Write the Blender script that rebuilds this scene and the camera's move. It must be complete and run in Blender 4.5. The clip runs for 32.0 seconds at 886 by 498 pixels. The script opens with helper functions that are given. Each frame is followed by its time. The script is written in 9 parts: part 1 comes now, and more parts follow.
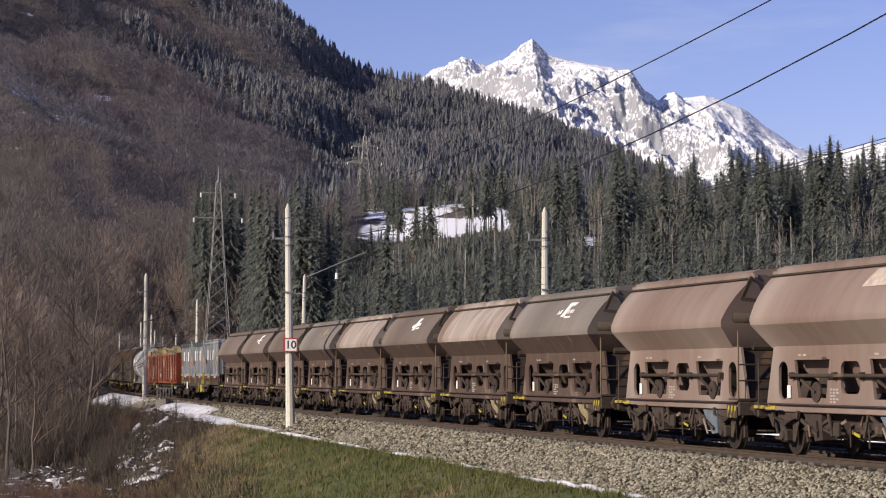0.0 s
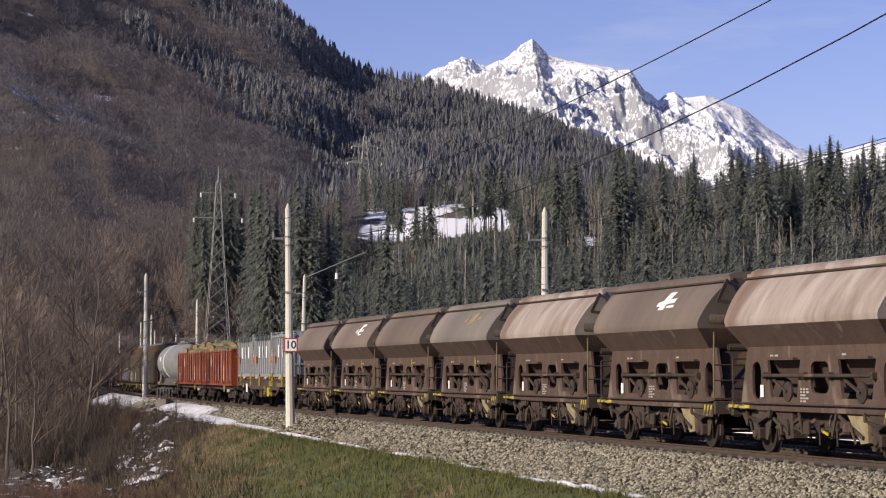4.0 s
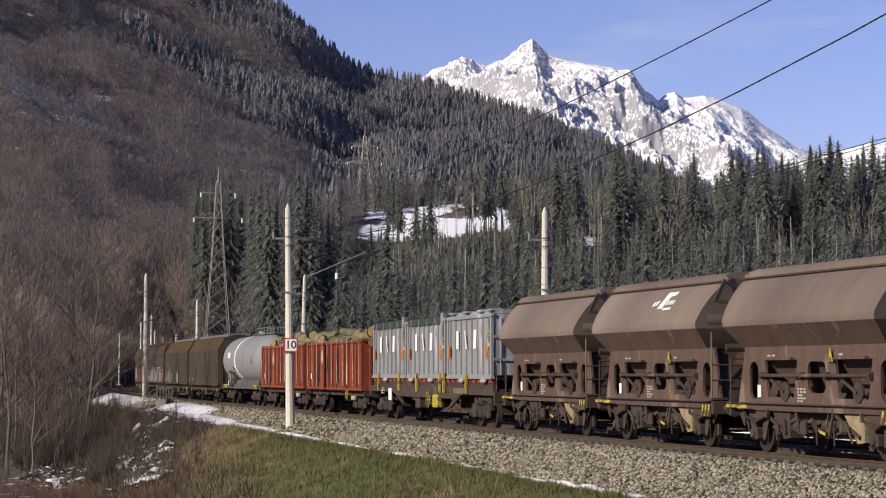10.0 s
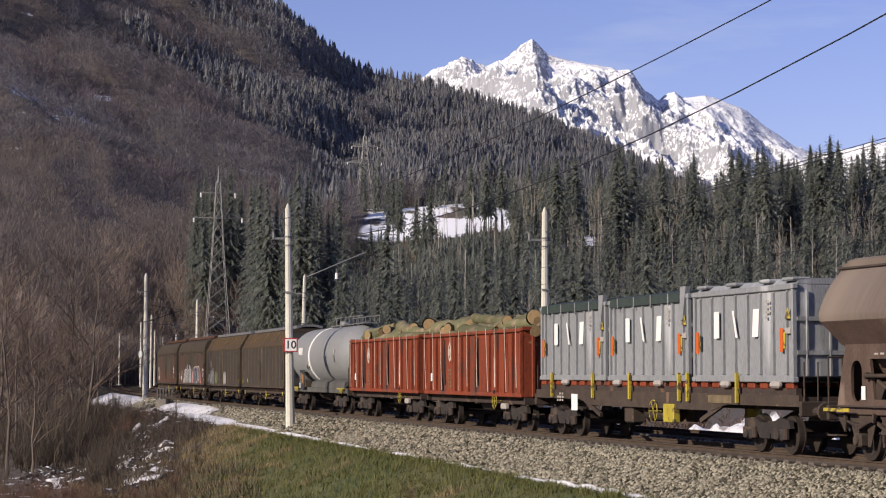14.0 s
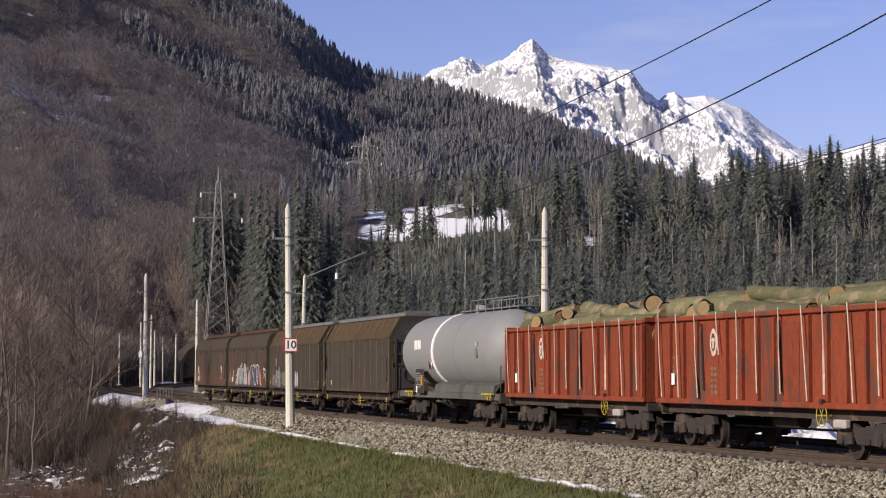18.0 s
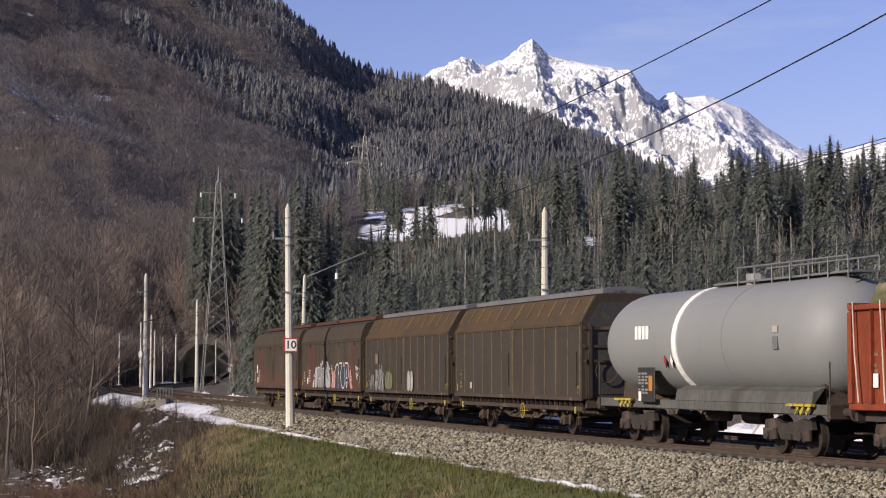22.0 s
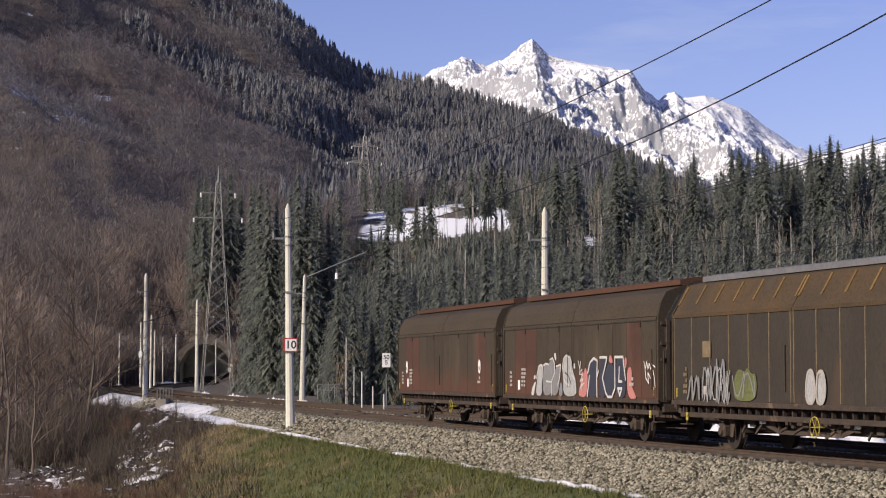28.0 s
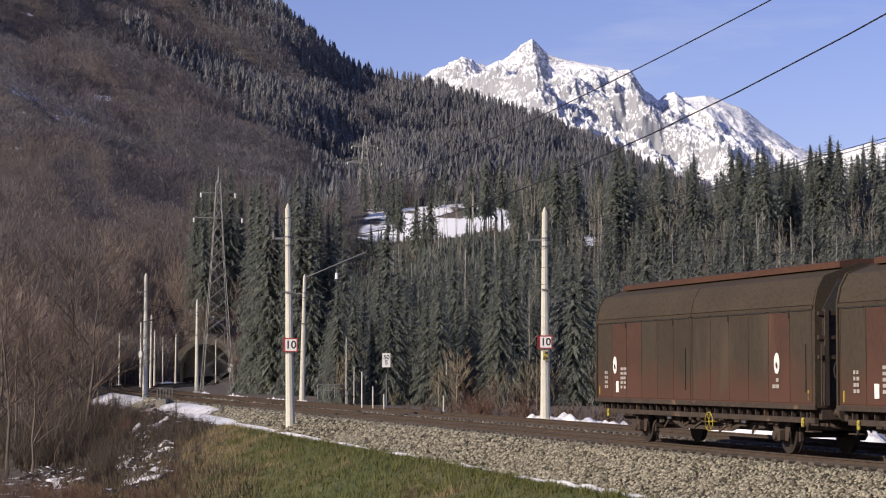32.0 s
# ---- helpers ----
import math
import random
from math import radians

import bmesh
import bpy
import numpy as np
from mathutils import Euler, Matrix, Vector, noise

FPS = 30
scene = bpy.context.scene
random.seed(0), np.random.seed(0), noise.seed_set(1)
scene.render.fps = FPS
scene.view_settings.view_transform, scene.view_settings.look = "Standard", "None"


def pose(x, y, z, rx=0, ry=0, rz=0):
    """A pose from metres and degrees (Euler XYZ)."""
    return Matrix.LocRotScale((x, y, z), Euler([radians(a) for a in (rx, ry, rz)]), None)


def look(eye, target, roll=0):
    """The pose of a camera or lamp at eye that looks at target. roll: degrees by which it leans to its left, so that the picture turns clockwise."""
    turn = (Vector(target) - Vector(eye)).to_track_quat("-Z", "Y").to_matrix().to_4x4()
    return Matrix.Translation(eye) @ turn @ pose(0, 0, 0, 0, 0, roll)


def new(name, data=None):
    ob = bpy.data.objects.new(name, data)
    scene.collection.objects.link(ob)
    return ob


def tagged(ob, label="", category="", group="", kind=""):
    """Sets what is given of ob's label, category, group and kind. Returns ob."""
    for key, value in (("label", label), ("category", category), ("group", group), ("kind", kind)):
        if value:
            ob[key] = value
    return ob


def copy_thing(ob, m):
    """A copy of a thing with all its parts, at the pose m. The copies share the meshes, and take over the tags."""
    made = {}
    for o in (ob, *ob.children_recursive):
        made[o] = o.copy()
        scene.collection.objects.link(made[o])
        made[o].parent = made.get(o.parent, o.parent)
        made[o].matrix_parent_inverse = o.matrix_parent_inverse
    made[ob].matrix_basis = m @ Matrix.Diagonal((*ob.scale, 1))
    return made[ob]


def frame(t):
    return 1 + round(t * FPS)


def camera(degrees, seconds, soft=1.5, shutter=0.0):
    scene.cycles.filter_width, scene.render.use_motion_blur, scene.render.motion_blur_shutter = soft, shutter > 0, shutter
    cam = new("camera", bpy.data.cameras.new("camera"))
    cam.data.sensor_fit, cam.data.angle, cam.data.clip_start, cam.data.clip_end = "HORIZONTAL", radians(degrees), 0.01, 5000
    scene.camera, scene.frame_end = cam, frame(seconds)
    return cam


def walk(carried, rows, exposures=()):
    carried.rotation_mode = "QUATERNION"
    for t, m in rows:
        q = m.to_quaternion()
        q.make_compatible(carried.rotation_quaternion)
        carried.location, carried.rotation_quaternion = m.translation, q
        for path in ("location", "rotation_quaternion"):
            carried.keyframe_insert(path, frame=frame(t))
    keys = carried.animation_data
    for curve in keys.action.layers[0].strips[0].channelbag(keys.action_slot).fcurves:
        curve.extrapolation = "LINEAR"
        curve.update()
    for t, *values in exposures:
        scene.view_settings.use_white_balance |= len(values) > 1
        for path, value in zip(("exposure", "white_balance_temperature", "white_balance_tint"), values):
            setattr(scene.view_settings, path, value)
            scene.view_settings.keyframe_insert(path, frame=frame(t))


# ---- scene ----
cam = camera(24.57, 32.0, 1.1)
EYE = Vector((0.0, 0.0, 1.94))
TILT = math.degrees(math.atan((660.5 - 441) / 3600.0))
walk(cam, [(0.0, pose(*EYE, 90 + TILT)), (32.0, pose(*EYE, 90 + TILT))], [(0.0, 0.2, 6600, 12), (32.0, 0.2, 6600, 12)])

# ---- light ----
SUN_TO = Vector((-0.84, -0.56, 0.46)).normalized()
world = bpy.data.worlds.new("world")
scene.world = world
world.use_nodes = True
wn = world.node_tree.nodes
sky = wn.new("ShaderNodeTexSky")
sky.sky_type = "NISHITA"
sky.sun_disc = False
sky.sun_elevation = math.asin(SUN_TO.z)
sky.sun_rotation = math.atan2(SUN_TO.x, SUN_TO.y)
sky.altitude = 600
sky.air_density = 1.0
sky.dust_density = 0.6
sky.ozone_density = 3.0
wn["Background"].inputs["Strength"].default_value = 0.09
tint = wn.new("ShaderNodeMix")
tint.data_type, tint.blend_type = "RGBA", "MULTIPLY"
tint.inputs[0].default_value = 1.0
tint.inputs[7].default_value = (1.14, 0.955, 1.27, 1)
world.node_tree.links.new(sky.outputs[0], tint.inputs[6])
# thin streaks of high cloud
wl = world.node_tree.links
wc = wn.new("ShaderNodeTexCoord")
wm = wn.new("ShaderNodeMapping")
wm.inputs["Rotation"].default_value = (0, radians(24), 0)
wm.inputs["Scale"].default_value = (3.5, 6.0, 22.0)
wz = wn.new("ShaderNodeTexNoise")
wz.inputs["Scale"].default_value, wz.inputs["Detail"].default_value, wz.inputs["Roughness"].default_value = 1.0, 6.0, 0.6
wr = wn.new("ShaderNodeMapRange")
wr.inputs[1].default_value, wr.inputs[2].default_value, wr.inputs[4].default_value = 0.53, 0.74, 0.34
wx = wn.new("ShaderNodeMix")
wx.data_type = "RGBA"
wx.inputs[7].default_value = (6.2, 6.6, 8.0, 1)
wl.new(wc.outputs["Generated"], wm.inputs[0])
wl.new(wm.outputs[0], wz.inputs["Vector"])
wl.new(wz.outputs[0], wr.inputs[0])
wl.new(wr.outputs[0], wx.inputs[0])
wl.new(tint.outputs[2], wx.inputs[6])
wl.new(wx.outputs[2], wn["Background"].inputs["Color"])
sun = new("sun", bpy.data.lights.new("sun", "SUN"))
sun.data.energy = 5.0
sun.data.angle = radians(0.5)
sun.data.color = (0.985, 0.88, 0.725)
sun.matrix_world = look(SUN_TO * 50, (0, 0, 0))


# ---- materials ----
def mat(name, base, second=None, rough=0.7, metal=0.0, scale=6.0, fine=60.0, bump=0.15, third=None, spread=0.0,
        stretch=None, third_at=0.62, third_scale=None, soft=0.06, grain=1.0, spec=None):
    """A worn surface: two colours mixed by coarse and fine noise, a third one in patches, relief, and a change from piece to piece."""
    m = bpy.data.materials.new(name)
    m.use_nodes = True
    nt = m.node_tree
    b = nt.nodes["Principled BSDF"]
    b.inputs["Roughness"].default_value = rough
    b.inputs["Metallic"].default_value = metal
    if rough >= 0.7 or spec is not None:
        b.inputs["Specular IOR Level"].default_value = 0.28 if spec is None else spec
    second = second or tuple(c * 0.75 for c in base)
    tc = nt.nodes.new("ShaderNodeTexCoord")
    mp = nt.nodes.new("ShaderNodeMapping")
    if stretch:
        mp.inputs["Scale"].default_value = stretch
    nt.links.new(tc.outputs["Object"], mp.inputs[0])

    def nz(sc, det=5.0, src=mp):
        n = nt.nodes.new("ShaderNodeTexNoise")
        n.inputs["Scale"].default_value = sc
        n.inputs["Detail"].default_value = det
        nt.links.new(src.outputs[0], n.inputs["Vector"])
        return n

    def mixer(fac, a, c):
        x = nt.nodes.new("ShaderNodeMix")
        x.data_type = "RGBA"
        for sock, v in ((x.inputs[0], fac), (x.inputs[6], a), (x.inputs[7], c)):
            if hasattr(v, "is_linked"):
                nt.links.new(v, sock)
            else:
                sock.default_value = v if isinstance(v, float) else (*v, 1)
        return x.outputs[2]

    def ramp(src, lo, hi):
        r = nt.nodes.new("ShaderNodeMapRange")
        r.inputs[1].default_value, r.inputs[2].default_value = lo, hi
        nt.links.new(src, r.inputs[0])
        return r.outputs[0]

    coarse, small = nz(scale), nz(fine, 3.0)
    col = mixer(ramp(coarse.outputs[0], 0.3, 0.7), base, second)
    dark = tuple(c * 0.6 for c in second)
    f2 = ramp(small.outputs[0], 0.45, 0.85 if grain == 1.0 else 0.45 + 0.4 / grain)
    col = mixer(f2, col, dark)
    if third:
        t = nz(third_scale or scale * 0.5, 8.0)
        col = mixer(ramp(t.outputs[0], third_at, third_at + soft), col, third)
    if spread:
        oi = nt.nodes.new("ShaderNodeObjectInfo")
        hsv = nt.nodes.new("ShaderNodeHueSaturation")
        nt.links.new(col, hsv.inputs["Color"])
        r = nt.nodes.new("ShaderNodeMapRange")
        r.inputs[3].default_value, r.inputs[4].default_value = 1 - spread, 1 + spread
        nt.links.new(oi.outputs["Random"], r.inputs[0])
        nt.links.new(r.outputs[0], hsv.inputs["Value"])
        col = hsv.outputs[0]
    nt.links.new(col, b.inputs["Base Color"])
    if bump:
        bp = nt.nodes.new("ShaderNodeBump")
        bp.inputs["Strength"].default_value = bump
        bp.inputs["Distance"].default_value = 0.02
        nt.links.new(small.outputs[0], bp.inputs["Height"])
        nt.links.new(bp.outputs[0], b.inputs["Normal"])
    return m


def island_mat(name, lo, hi, rough=0.8, trans=0.0, tone=0.0):
    """Foliage, twigs, stones: the colour changes from piece to piece, and by tone from tree to tree."""
    m = bpy.data.materials.new(name)
    m.use_nodes = True
    nt = m.node_tree
    b = nt.nodes["Principled BSDF"]
    b.inputs["Roughness"].default_value = rough
    b.inputs["Specular IOR Level"].default_value = 0.25
    g = nt.nodes.new("ShaderNodeNewGeometry")
    r = nt.nodes.new("ShaderNodeValToRGB")
    r.color_ramp.elements[0].color = (*lo, 1)
    r.color_ramp.elements[1].color = (*hi, 1)
    fac = g.outputs["Random Per Island"]
    if tone:
        at = nt.nodes.new("ShaderNodeAttribute")
        at.attribute_name = "tone"
        both = nt.nodes.new("ShaderNodeMix")
        both.inputs[0].default_value = tone
        nt.links.new(fac, both.inputs[2])
        nt.links.new(at.outputs["Fac"], both.inputs[3])
        fac = both.outputs[0]
    nt.links.new(fac, r.inputs[0])
    nt.links.new(r.outputs[0], b.inputs["Base Color"])
    if trans:
        # thin needles let some light through
        tl = nt.nodes.new("ShaderNodeBsdfTranslucent")
        nt.links.new(r.outputs[0], tl.inputs["Color"])
        mx = nt.nodes.new("ShaderNodeMixShader")
        mx.inputs[0].default_value = trans
        nt.links.new(b.outputs[0], mx.inputs[1])
        nt.links.new(tl.outputs[0], mx.inputs[2])
        nt.links.new(mx.outputs[0], nt.nodes["Material Output"].inputs["Surface"])
    return m


M_RUST = mat("brown_wagon_paint", (0.14, 0.112, 0.094), (0.108, 0.083, 0.069), 0.75, 0, 0.8, 3.2, 0.03, (0.184, 0.148, 0.12), 0.12, (1.7, 0.45, 0.4), 0.46, soft=0.28, grain=0.4)
M_RUSTDARK = mat("sooty_underframe", (0.06, 0.042, 0.034), (0.036, 0.027, 0.024), 0.85, 0, 3, 25, 0.2, (0.112, 0.068, 0.044), 0.1)
M_RED = mat("red_oxide_paint", (0.228, 0.047, 0.018), (0.155, 0.033, 0.015), 0.7, 0, 1.6, 14, 0.1, (0.096, 0.04, 0.029), 0.1, (1.5, 1, 0.4), 0.57)
M_GREY = mat("grey_container_paint", (0.243, 0.252, 0.261), (0.198, 0.207, 0.216), 0.6, 0, 1.2, 18, 0.06, (0.378, 0.387, 0.396), 0.05, (1.5, 1.5, 0.3))
M_TANK = mat("grey_tank_paint", (0.211, 0.216, 0.216), (0.189, 0.194, 0.194), 0.6, 0.0, 0.35, 90, 0.0, (0.189, 0.194, 0.189), 0.0, (2, 1, 0.5), 0.66)
M_BROWN = mat("faded_brown_paint", (0.046, 0.038, 0.03), (0.035, 0.029, 0.023), 0.75, 0, 0.8, 16, 0.08, (0.056, 0.039, 0.028), 0.1, (1.6, 1, 0.5))
M_STEEL = mat("rail_steel", (0.096, 0.072, 0.056), (0.064, 0.048, 0.038), 0.75, 0.1, 6, 80, 0.1, spec=0.02)
M_CONC = mat("pale_concrete", (0.608, 0.584, 0.496), (0.528, 0.504, 0.424), 0.85, 0, 2.5, 40, 0.2, (0.416, 0.392, 0.328), 0.05, None, 0.66)
M_SLEEPER = mat("concrete_sleeper", (0.128, 0.112, 0.096), (0.096, 0.08, 0.068), 0.9, 0, 4, 50, 0.3, None, 0.2, spec=0.02)
M_BALLAST = mat("ballast_bed", (0.085, 0.074, 0.054), (0.045, 0.038, 0.028), 0.95, 0, 9, 26, 1.0, (0.24, 0.216, 0.16), spec=0.02)
M_SNOW = mat("old_snow", (0.82, 0.82, 0.84), (0.66, 0.66, 0.68), 0.6, 0, 2.5, 14, 0.6, (0.36, 0.33, 0.29), 0, None, 0.58, 1.6)
M_YEL = mat("grimy_yellow_paint", (0.44, 0.352, 0.032), (0.336, 0.264, 0.032), 0.6, 0, 4, 30, 0.05, (0.104, 0.076, 0.032), 0.1, None, 0.54, 5.0)
M_WHITE = mat("white_paint", (0.78, 0.77, 0.74), (0.68, 0.67, 0.64), 0.6, 0, 4, 40, 0.03)
M_BLACK = mat("black_paint", (0.02, 0.02, 0.02), (0.03, 0.03, 0.03), 0.6, 0, 4, 40, 0.03)
M_SIGNRED = mat("red_sign_border", (0.36, 0.032, 0.032), (0.304, 0.032, 0.032), 0.5, 0, 4, 40, 0.0)
M_GALV = mat("galvanised_lattice", (0.216, 0.22, 0.22), (0.16, 0.164, 0.164), 0.6, 0.4, 3, 40, 0.05)
M_WIRE = mat("dark_cable", (0.03, 0.03, 0.035), None, 0.5, 0.3, 5, 40, 0)
# needles lighter than real spruce: the haze is put into their colour
M_SPRUCE = island_mat("hazy_spruce_needles", (0.145, 0.162, 0.142), (0.255, 0.273, 0.235), 0.8, 0.55)
M_BARK = mat("bark", (0.16, 0.13, 0.10), (0.10, 0.08, 0.065), 0.95, 0, 5, 30, 0.5, None, 0.15, (4, 4, 0.6))
M_TWIG = island_mat("bare_twigs", (0.12, 0.10, 0.07), (0.25, 0.205, 0.14))
M_TWIGRED = island_mat("red_twigs", (0.079, 0.045, 0.032), (0.144, 0.085, 0.059))
# far crowns and conifers: valley haze put into the colour, paler and bluer
M_FARDEC = island_mat("hazy_bare_crowns", (0.112, 0.105, 0.115), (0.23, 0.21, 0.21), 0.8, 0.5, 0.75)
M_FARCON = island_mat("hazy_far_conifers", (0.198, 0.2, 0.214), (0.284, 0.284, 0.288), 0.8, 0.55, 0.6)


# ---- building helpers ----
def obj(name, bm, material, parent=None, smooth=False):
    me = bpy.data.meshes.new(name)
    bm.to_mesh(me)
    bm.free()
    for m in (material if isinstance(material, (list, tuple)) else [material]):
        me.materials.append(m)
    if smooth:
        for p in me.polygons:
            p.use_smooth = True
    ob = new(name, me)
    ob.parent = parent
    return ob


def part(name, bm, material, parent, label="", smooth=False):
    """Link a bmesh as one mesh under a thing or a part."""
    ob = obj(name, bm, material, parent, smooth)
    if label:
        ob["label"] = label
    return ob


def thing(name, label, category, group="", m=None):
    e = tagged(new(name), label, category, group)
    if m is not None:
        e.matrix_basis = m
    return e


def box(c, s, bm=None, bevel=0.0, m=None):
    bm = bm or bmesh.new()
    r = bmesh.ops.create_cube(bm, size=1)["verts"]
    for v in r:
        v.co = Vector((v.co.x * s[0] + c[0], v.co.y * s[1] + c[1], v.co.z * s[2] + c[2]))
        if m is not None:
            v.co = m @ v.co
    if bevel:
        ed = list({e for v in r for e in v.link_edges})
        bmesh.ops.bevel(bm, geom=ed, offset=bevel, segments=1, affect="EDGES")
    return bm


def rod(a, b, r0, r1=None, n=8, bm=None):
    """A round bar from a to b."""
    bm = bm or bmesh.new()
    a, b = Vector(a), Vector(b)
    d = b - a
    q = d.to_track_quat("Z", "Y").to_matrix().to_4x4()
    bmesh.ops.create_cone(bm, cap_ends=True, segments=n, radius1=r0, radius2=r0 if r1 is None else r1, depth=d.length,
                          matrix=Matrix.Translation((a + b) / 2) @ q)
    return bm


def beam(a, b, w, h=None, bm=None):
    """A square bar from a to b."""
    bm = bm or bmesh.new()
    a, b = Vector(a), Vector(b)
    d = b - a
    q = d.to_track_quat("X", "Z").to_matrix().to_4x4()
    return box((0, 0, 0), (d.length, w, h or w), bm, 0, Matrix.Translation((a + b) / 2) @ q)


def prism(profile, x0, x1, bm=None):
    """A closed outline in y, z drawn out along x."""
    bm = bm or bmesh.new()
    A = [bm.verts.new((x0, y, z)) for y, z in profile]
    B = [bm.verts.new((x1, y, z)) for y, z in profile]
    n = len(profile)
    for i in range(n):
        bm.faces.new((A[i], A[(i + 1) % n], B[(i + 1) % n], B[i]))
    bm.faces.new(A[::-1])
    bm.faces.new(B)
    bmesh.ops.recalc_face_normals(bm, faces=bm.faces)
    return bm


def plate(outline, y0, y1, bm=None):
    """A closed outline in x, z with a thickness along y."""
    bm = bm or bmesh.new()
    A = [bm.verts.new((x, y0, z)) for x, z in outline]
    B = [bm.verts.new((x, y1, z)) for x, z in outline]
    n = len(outline)
    for i in range(n):
        bm.faces.new((A[i], A[(i + 1) % n], B[(i + 1) % n], B[i]))
    bm.faces.new(A[::-1])
    bm.faces.new(B)
    bmesh.ops.recalc_face_normals(bm, faces=bm.faces)
    return bm


def hull(verts, faces, bm=None):
    bm = bm or bmesh.new()
    vs = [bm.verts.new(v) for v in verts]
    for f in faces:
        bm.faces.new([vs[i] for i in f])
    bmesh.ops.recalc_face_normals(bm, faces=bm.faces)
    return bm


def ring(c, r, t, axis="Y", n=16, bm=None):
    """A thin ring such as a handwheel's rim."""
    bm = bm or bmesh.new()
    rows = []
    for i in range(n):
        a = 2 * math.pi * i / n
        row = []
        for j in range(5):
            b = 2 * math.pi * j / 5
            rr, o = r + 0.5 * t * math.cos(b), 0.5 * t * math.sin(b)
            p = Vector((rr * math.cos(a), o, rr * math.sin(a)))
            row.append(bm.verts.new(Vector(c) + (Vector((p.y, p.x, p.z)) if axis == "X" else p)))
        rows.append(row)
    new_faces = []
    for i in range(n):
        for j in range(5):
            new_faces.append(bm.faces.new((rows[i][j], rows[i][(j + 1) % 5], rows[(i + 1) % n][(j + 1) % 5], rows[(i + 1) % n][j])))
    bmesh.ops.recalc_face_normals(bm, faces=new_faces)
    return bm


def soup(name, verts, tris, material):
    """One mesh from big arrays of triangles."""
    me = bpy.data.meshes.new(name)
    verts, tris = np.asarray(verts, np.float32), np.asarray(tris, np.int32)
    me.vertices.add(len(verts))
    me.vertices.foreach_set("co", verts.ravel())
    me.loops.add(tris.size)
    me.loops.foreach_set("vertex_index", tris.ravel())
    me.polygons.add(len(tris))
    me.polygons.foreach_set("loop_start", np.arange(0, tris.size, 3, dtype=np.int32))
    me.update(calc_edges=True)
    me.materials.append(material)
    return me


# ---- the line of the railway ----
# s runs along the near track in metres, n from its middle towards the camera's side.
S0, S1 = -400.0, 190.0
TS = np.arange(S0, S1 + 0.5, 1.0)


def turn_at(s):
    a = np.clip(s, -78, 62) / 100.0
    th = 0.2537 - 0.0048 * a + 0.0387 * a ** 2 + 0.1176 * a ** 3
    th = th - 0.0005 * np.clip(-78 - s, 0, 92)
    return th - 0.00128 * np.clip(-170 - s, 0, 400)


TH = turn_at(TS)
TX = np.concatenate([[0], np.cumsum((np.sin(TH)[1:] + np.sin(TH)[:-1]) / 2)])
TY = np.concatenate([[0], np.cumsum(-(np.cos(TH)[1:] + np.cos(TH)[:-1]) / 2)])
_i0 = int(-S0)
TX += -6.221 - TX[_i0] + 1.4 * math.cos(TH[_i0])
TY += 101.275 - TY[_i0] + 1.4 * math.sin(TH[_i0])


def on_line(s, n=0.0, z=0.0):
    th = float(turn_at(np.float64(s)))
    return Vector((float(np.interp(s, TS, TX)) - n * math.cos(th), float(np.interp(s, TS, TY)) - n * math.sin(th), z))


def line_pose(s, n=0.0, z=0.0):
    th = float(turn_at(np.float64(s)))
    p = on_line(s, n, z)
    return pose(p.x, p.y, p.z, 0, 0, math.degrees(math.atan2(-math.cos(th), math.sin(th))))


def line_coords(X, Y):
    """s and n of places, by the nearest point of the line."""
    X, Y = np.asarray(X, float), np.asarray(Y, float)
    S, Nn = np.empty(X.shape), np.empty(X.shape)
    fx, fy = X.ravel(), Y.ravel()
    so, no = S.ravel(), Nn.ravel()
    for i in range(0, fx.size, 20000):
        dx, dy = fx[i:i + 20000, None] - TX[None], fy[i:i + 20000, None] - TY[None]
        k = np.argmin(dx * dx + dy * dy, 1)
        r = np.arange(len(k))
        ex, ey = dx[r, k], dy[r, k]
        so[i:i + 20000] = TS[k] + ex * np.sin(TH[k]) - ey * np.cos(TH[k])
        no[i:i + 20000] = -(ex * np.cos(TH[k]) + ey * np.sin(TH[k]))
    return so.reshape(X.shape), no.reshape(X.shape)


def step(a, b, x):
    t = np.clip((x - a) / (b - a), 0, 1)
    return t * t * (3 - 2 * t)


def waves(X, Y, seed, size):
    """Cheap smooth unevenness, about -1 to 1."""
    rng = np.random.RandomState(seed)
    out = 0
    for k in range(5):
        a, p, f = rng.uniform(0, 6.28), rng.uniform(0, 6.28), rng.uniform(0.6, 2.2) / size
        out = out + np.sin((X * math.cos(a) + Y * math.sin(a)) * f * 6.28 + p)
    return out / 3.0


RIDGE_U = [-3.0, -0.5, -0.218, -0.096, -0.084, -0.0714, -0.059, -0.0507, -0.0425, -0.030, -0.0137, -0.0034, 0.0154, 0.0296, 0.0488, 0.0645, 0.0836, 0.1027, 0.13, 0.16, 0.3, 0.6, 3.0]
RIDGE_E = [0.30, 0.30, 0.255, 0.190, 0.184, 0.174, 0.164, 0.1565, 0.152, 0.1485, 0.145, 0.142, 0.1365, 0.132, 0.127, 0.120, 0.111, 0.102, 0.090, 0.075, 0.05, 0.04, 0.04]
RIDGE_D = 2600.0


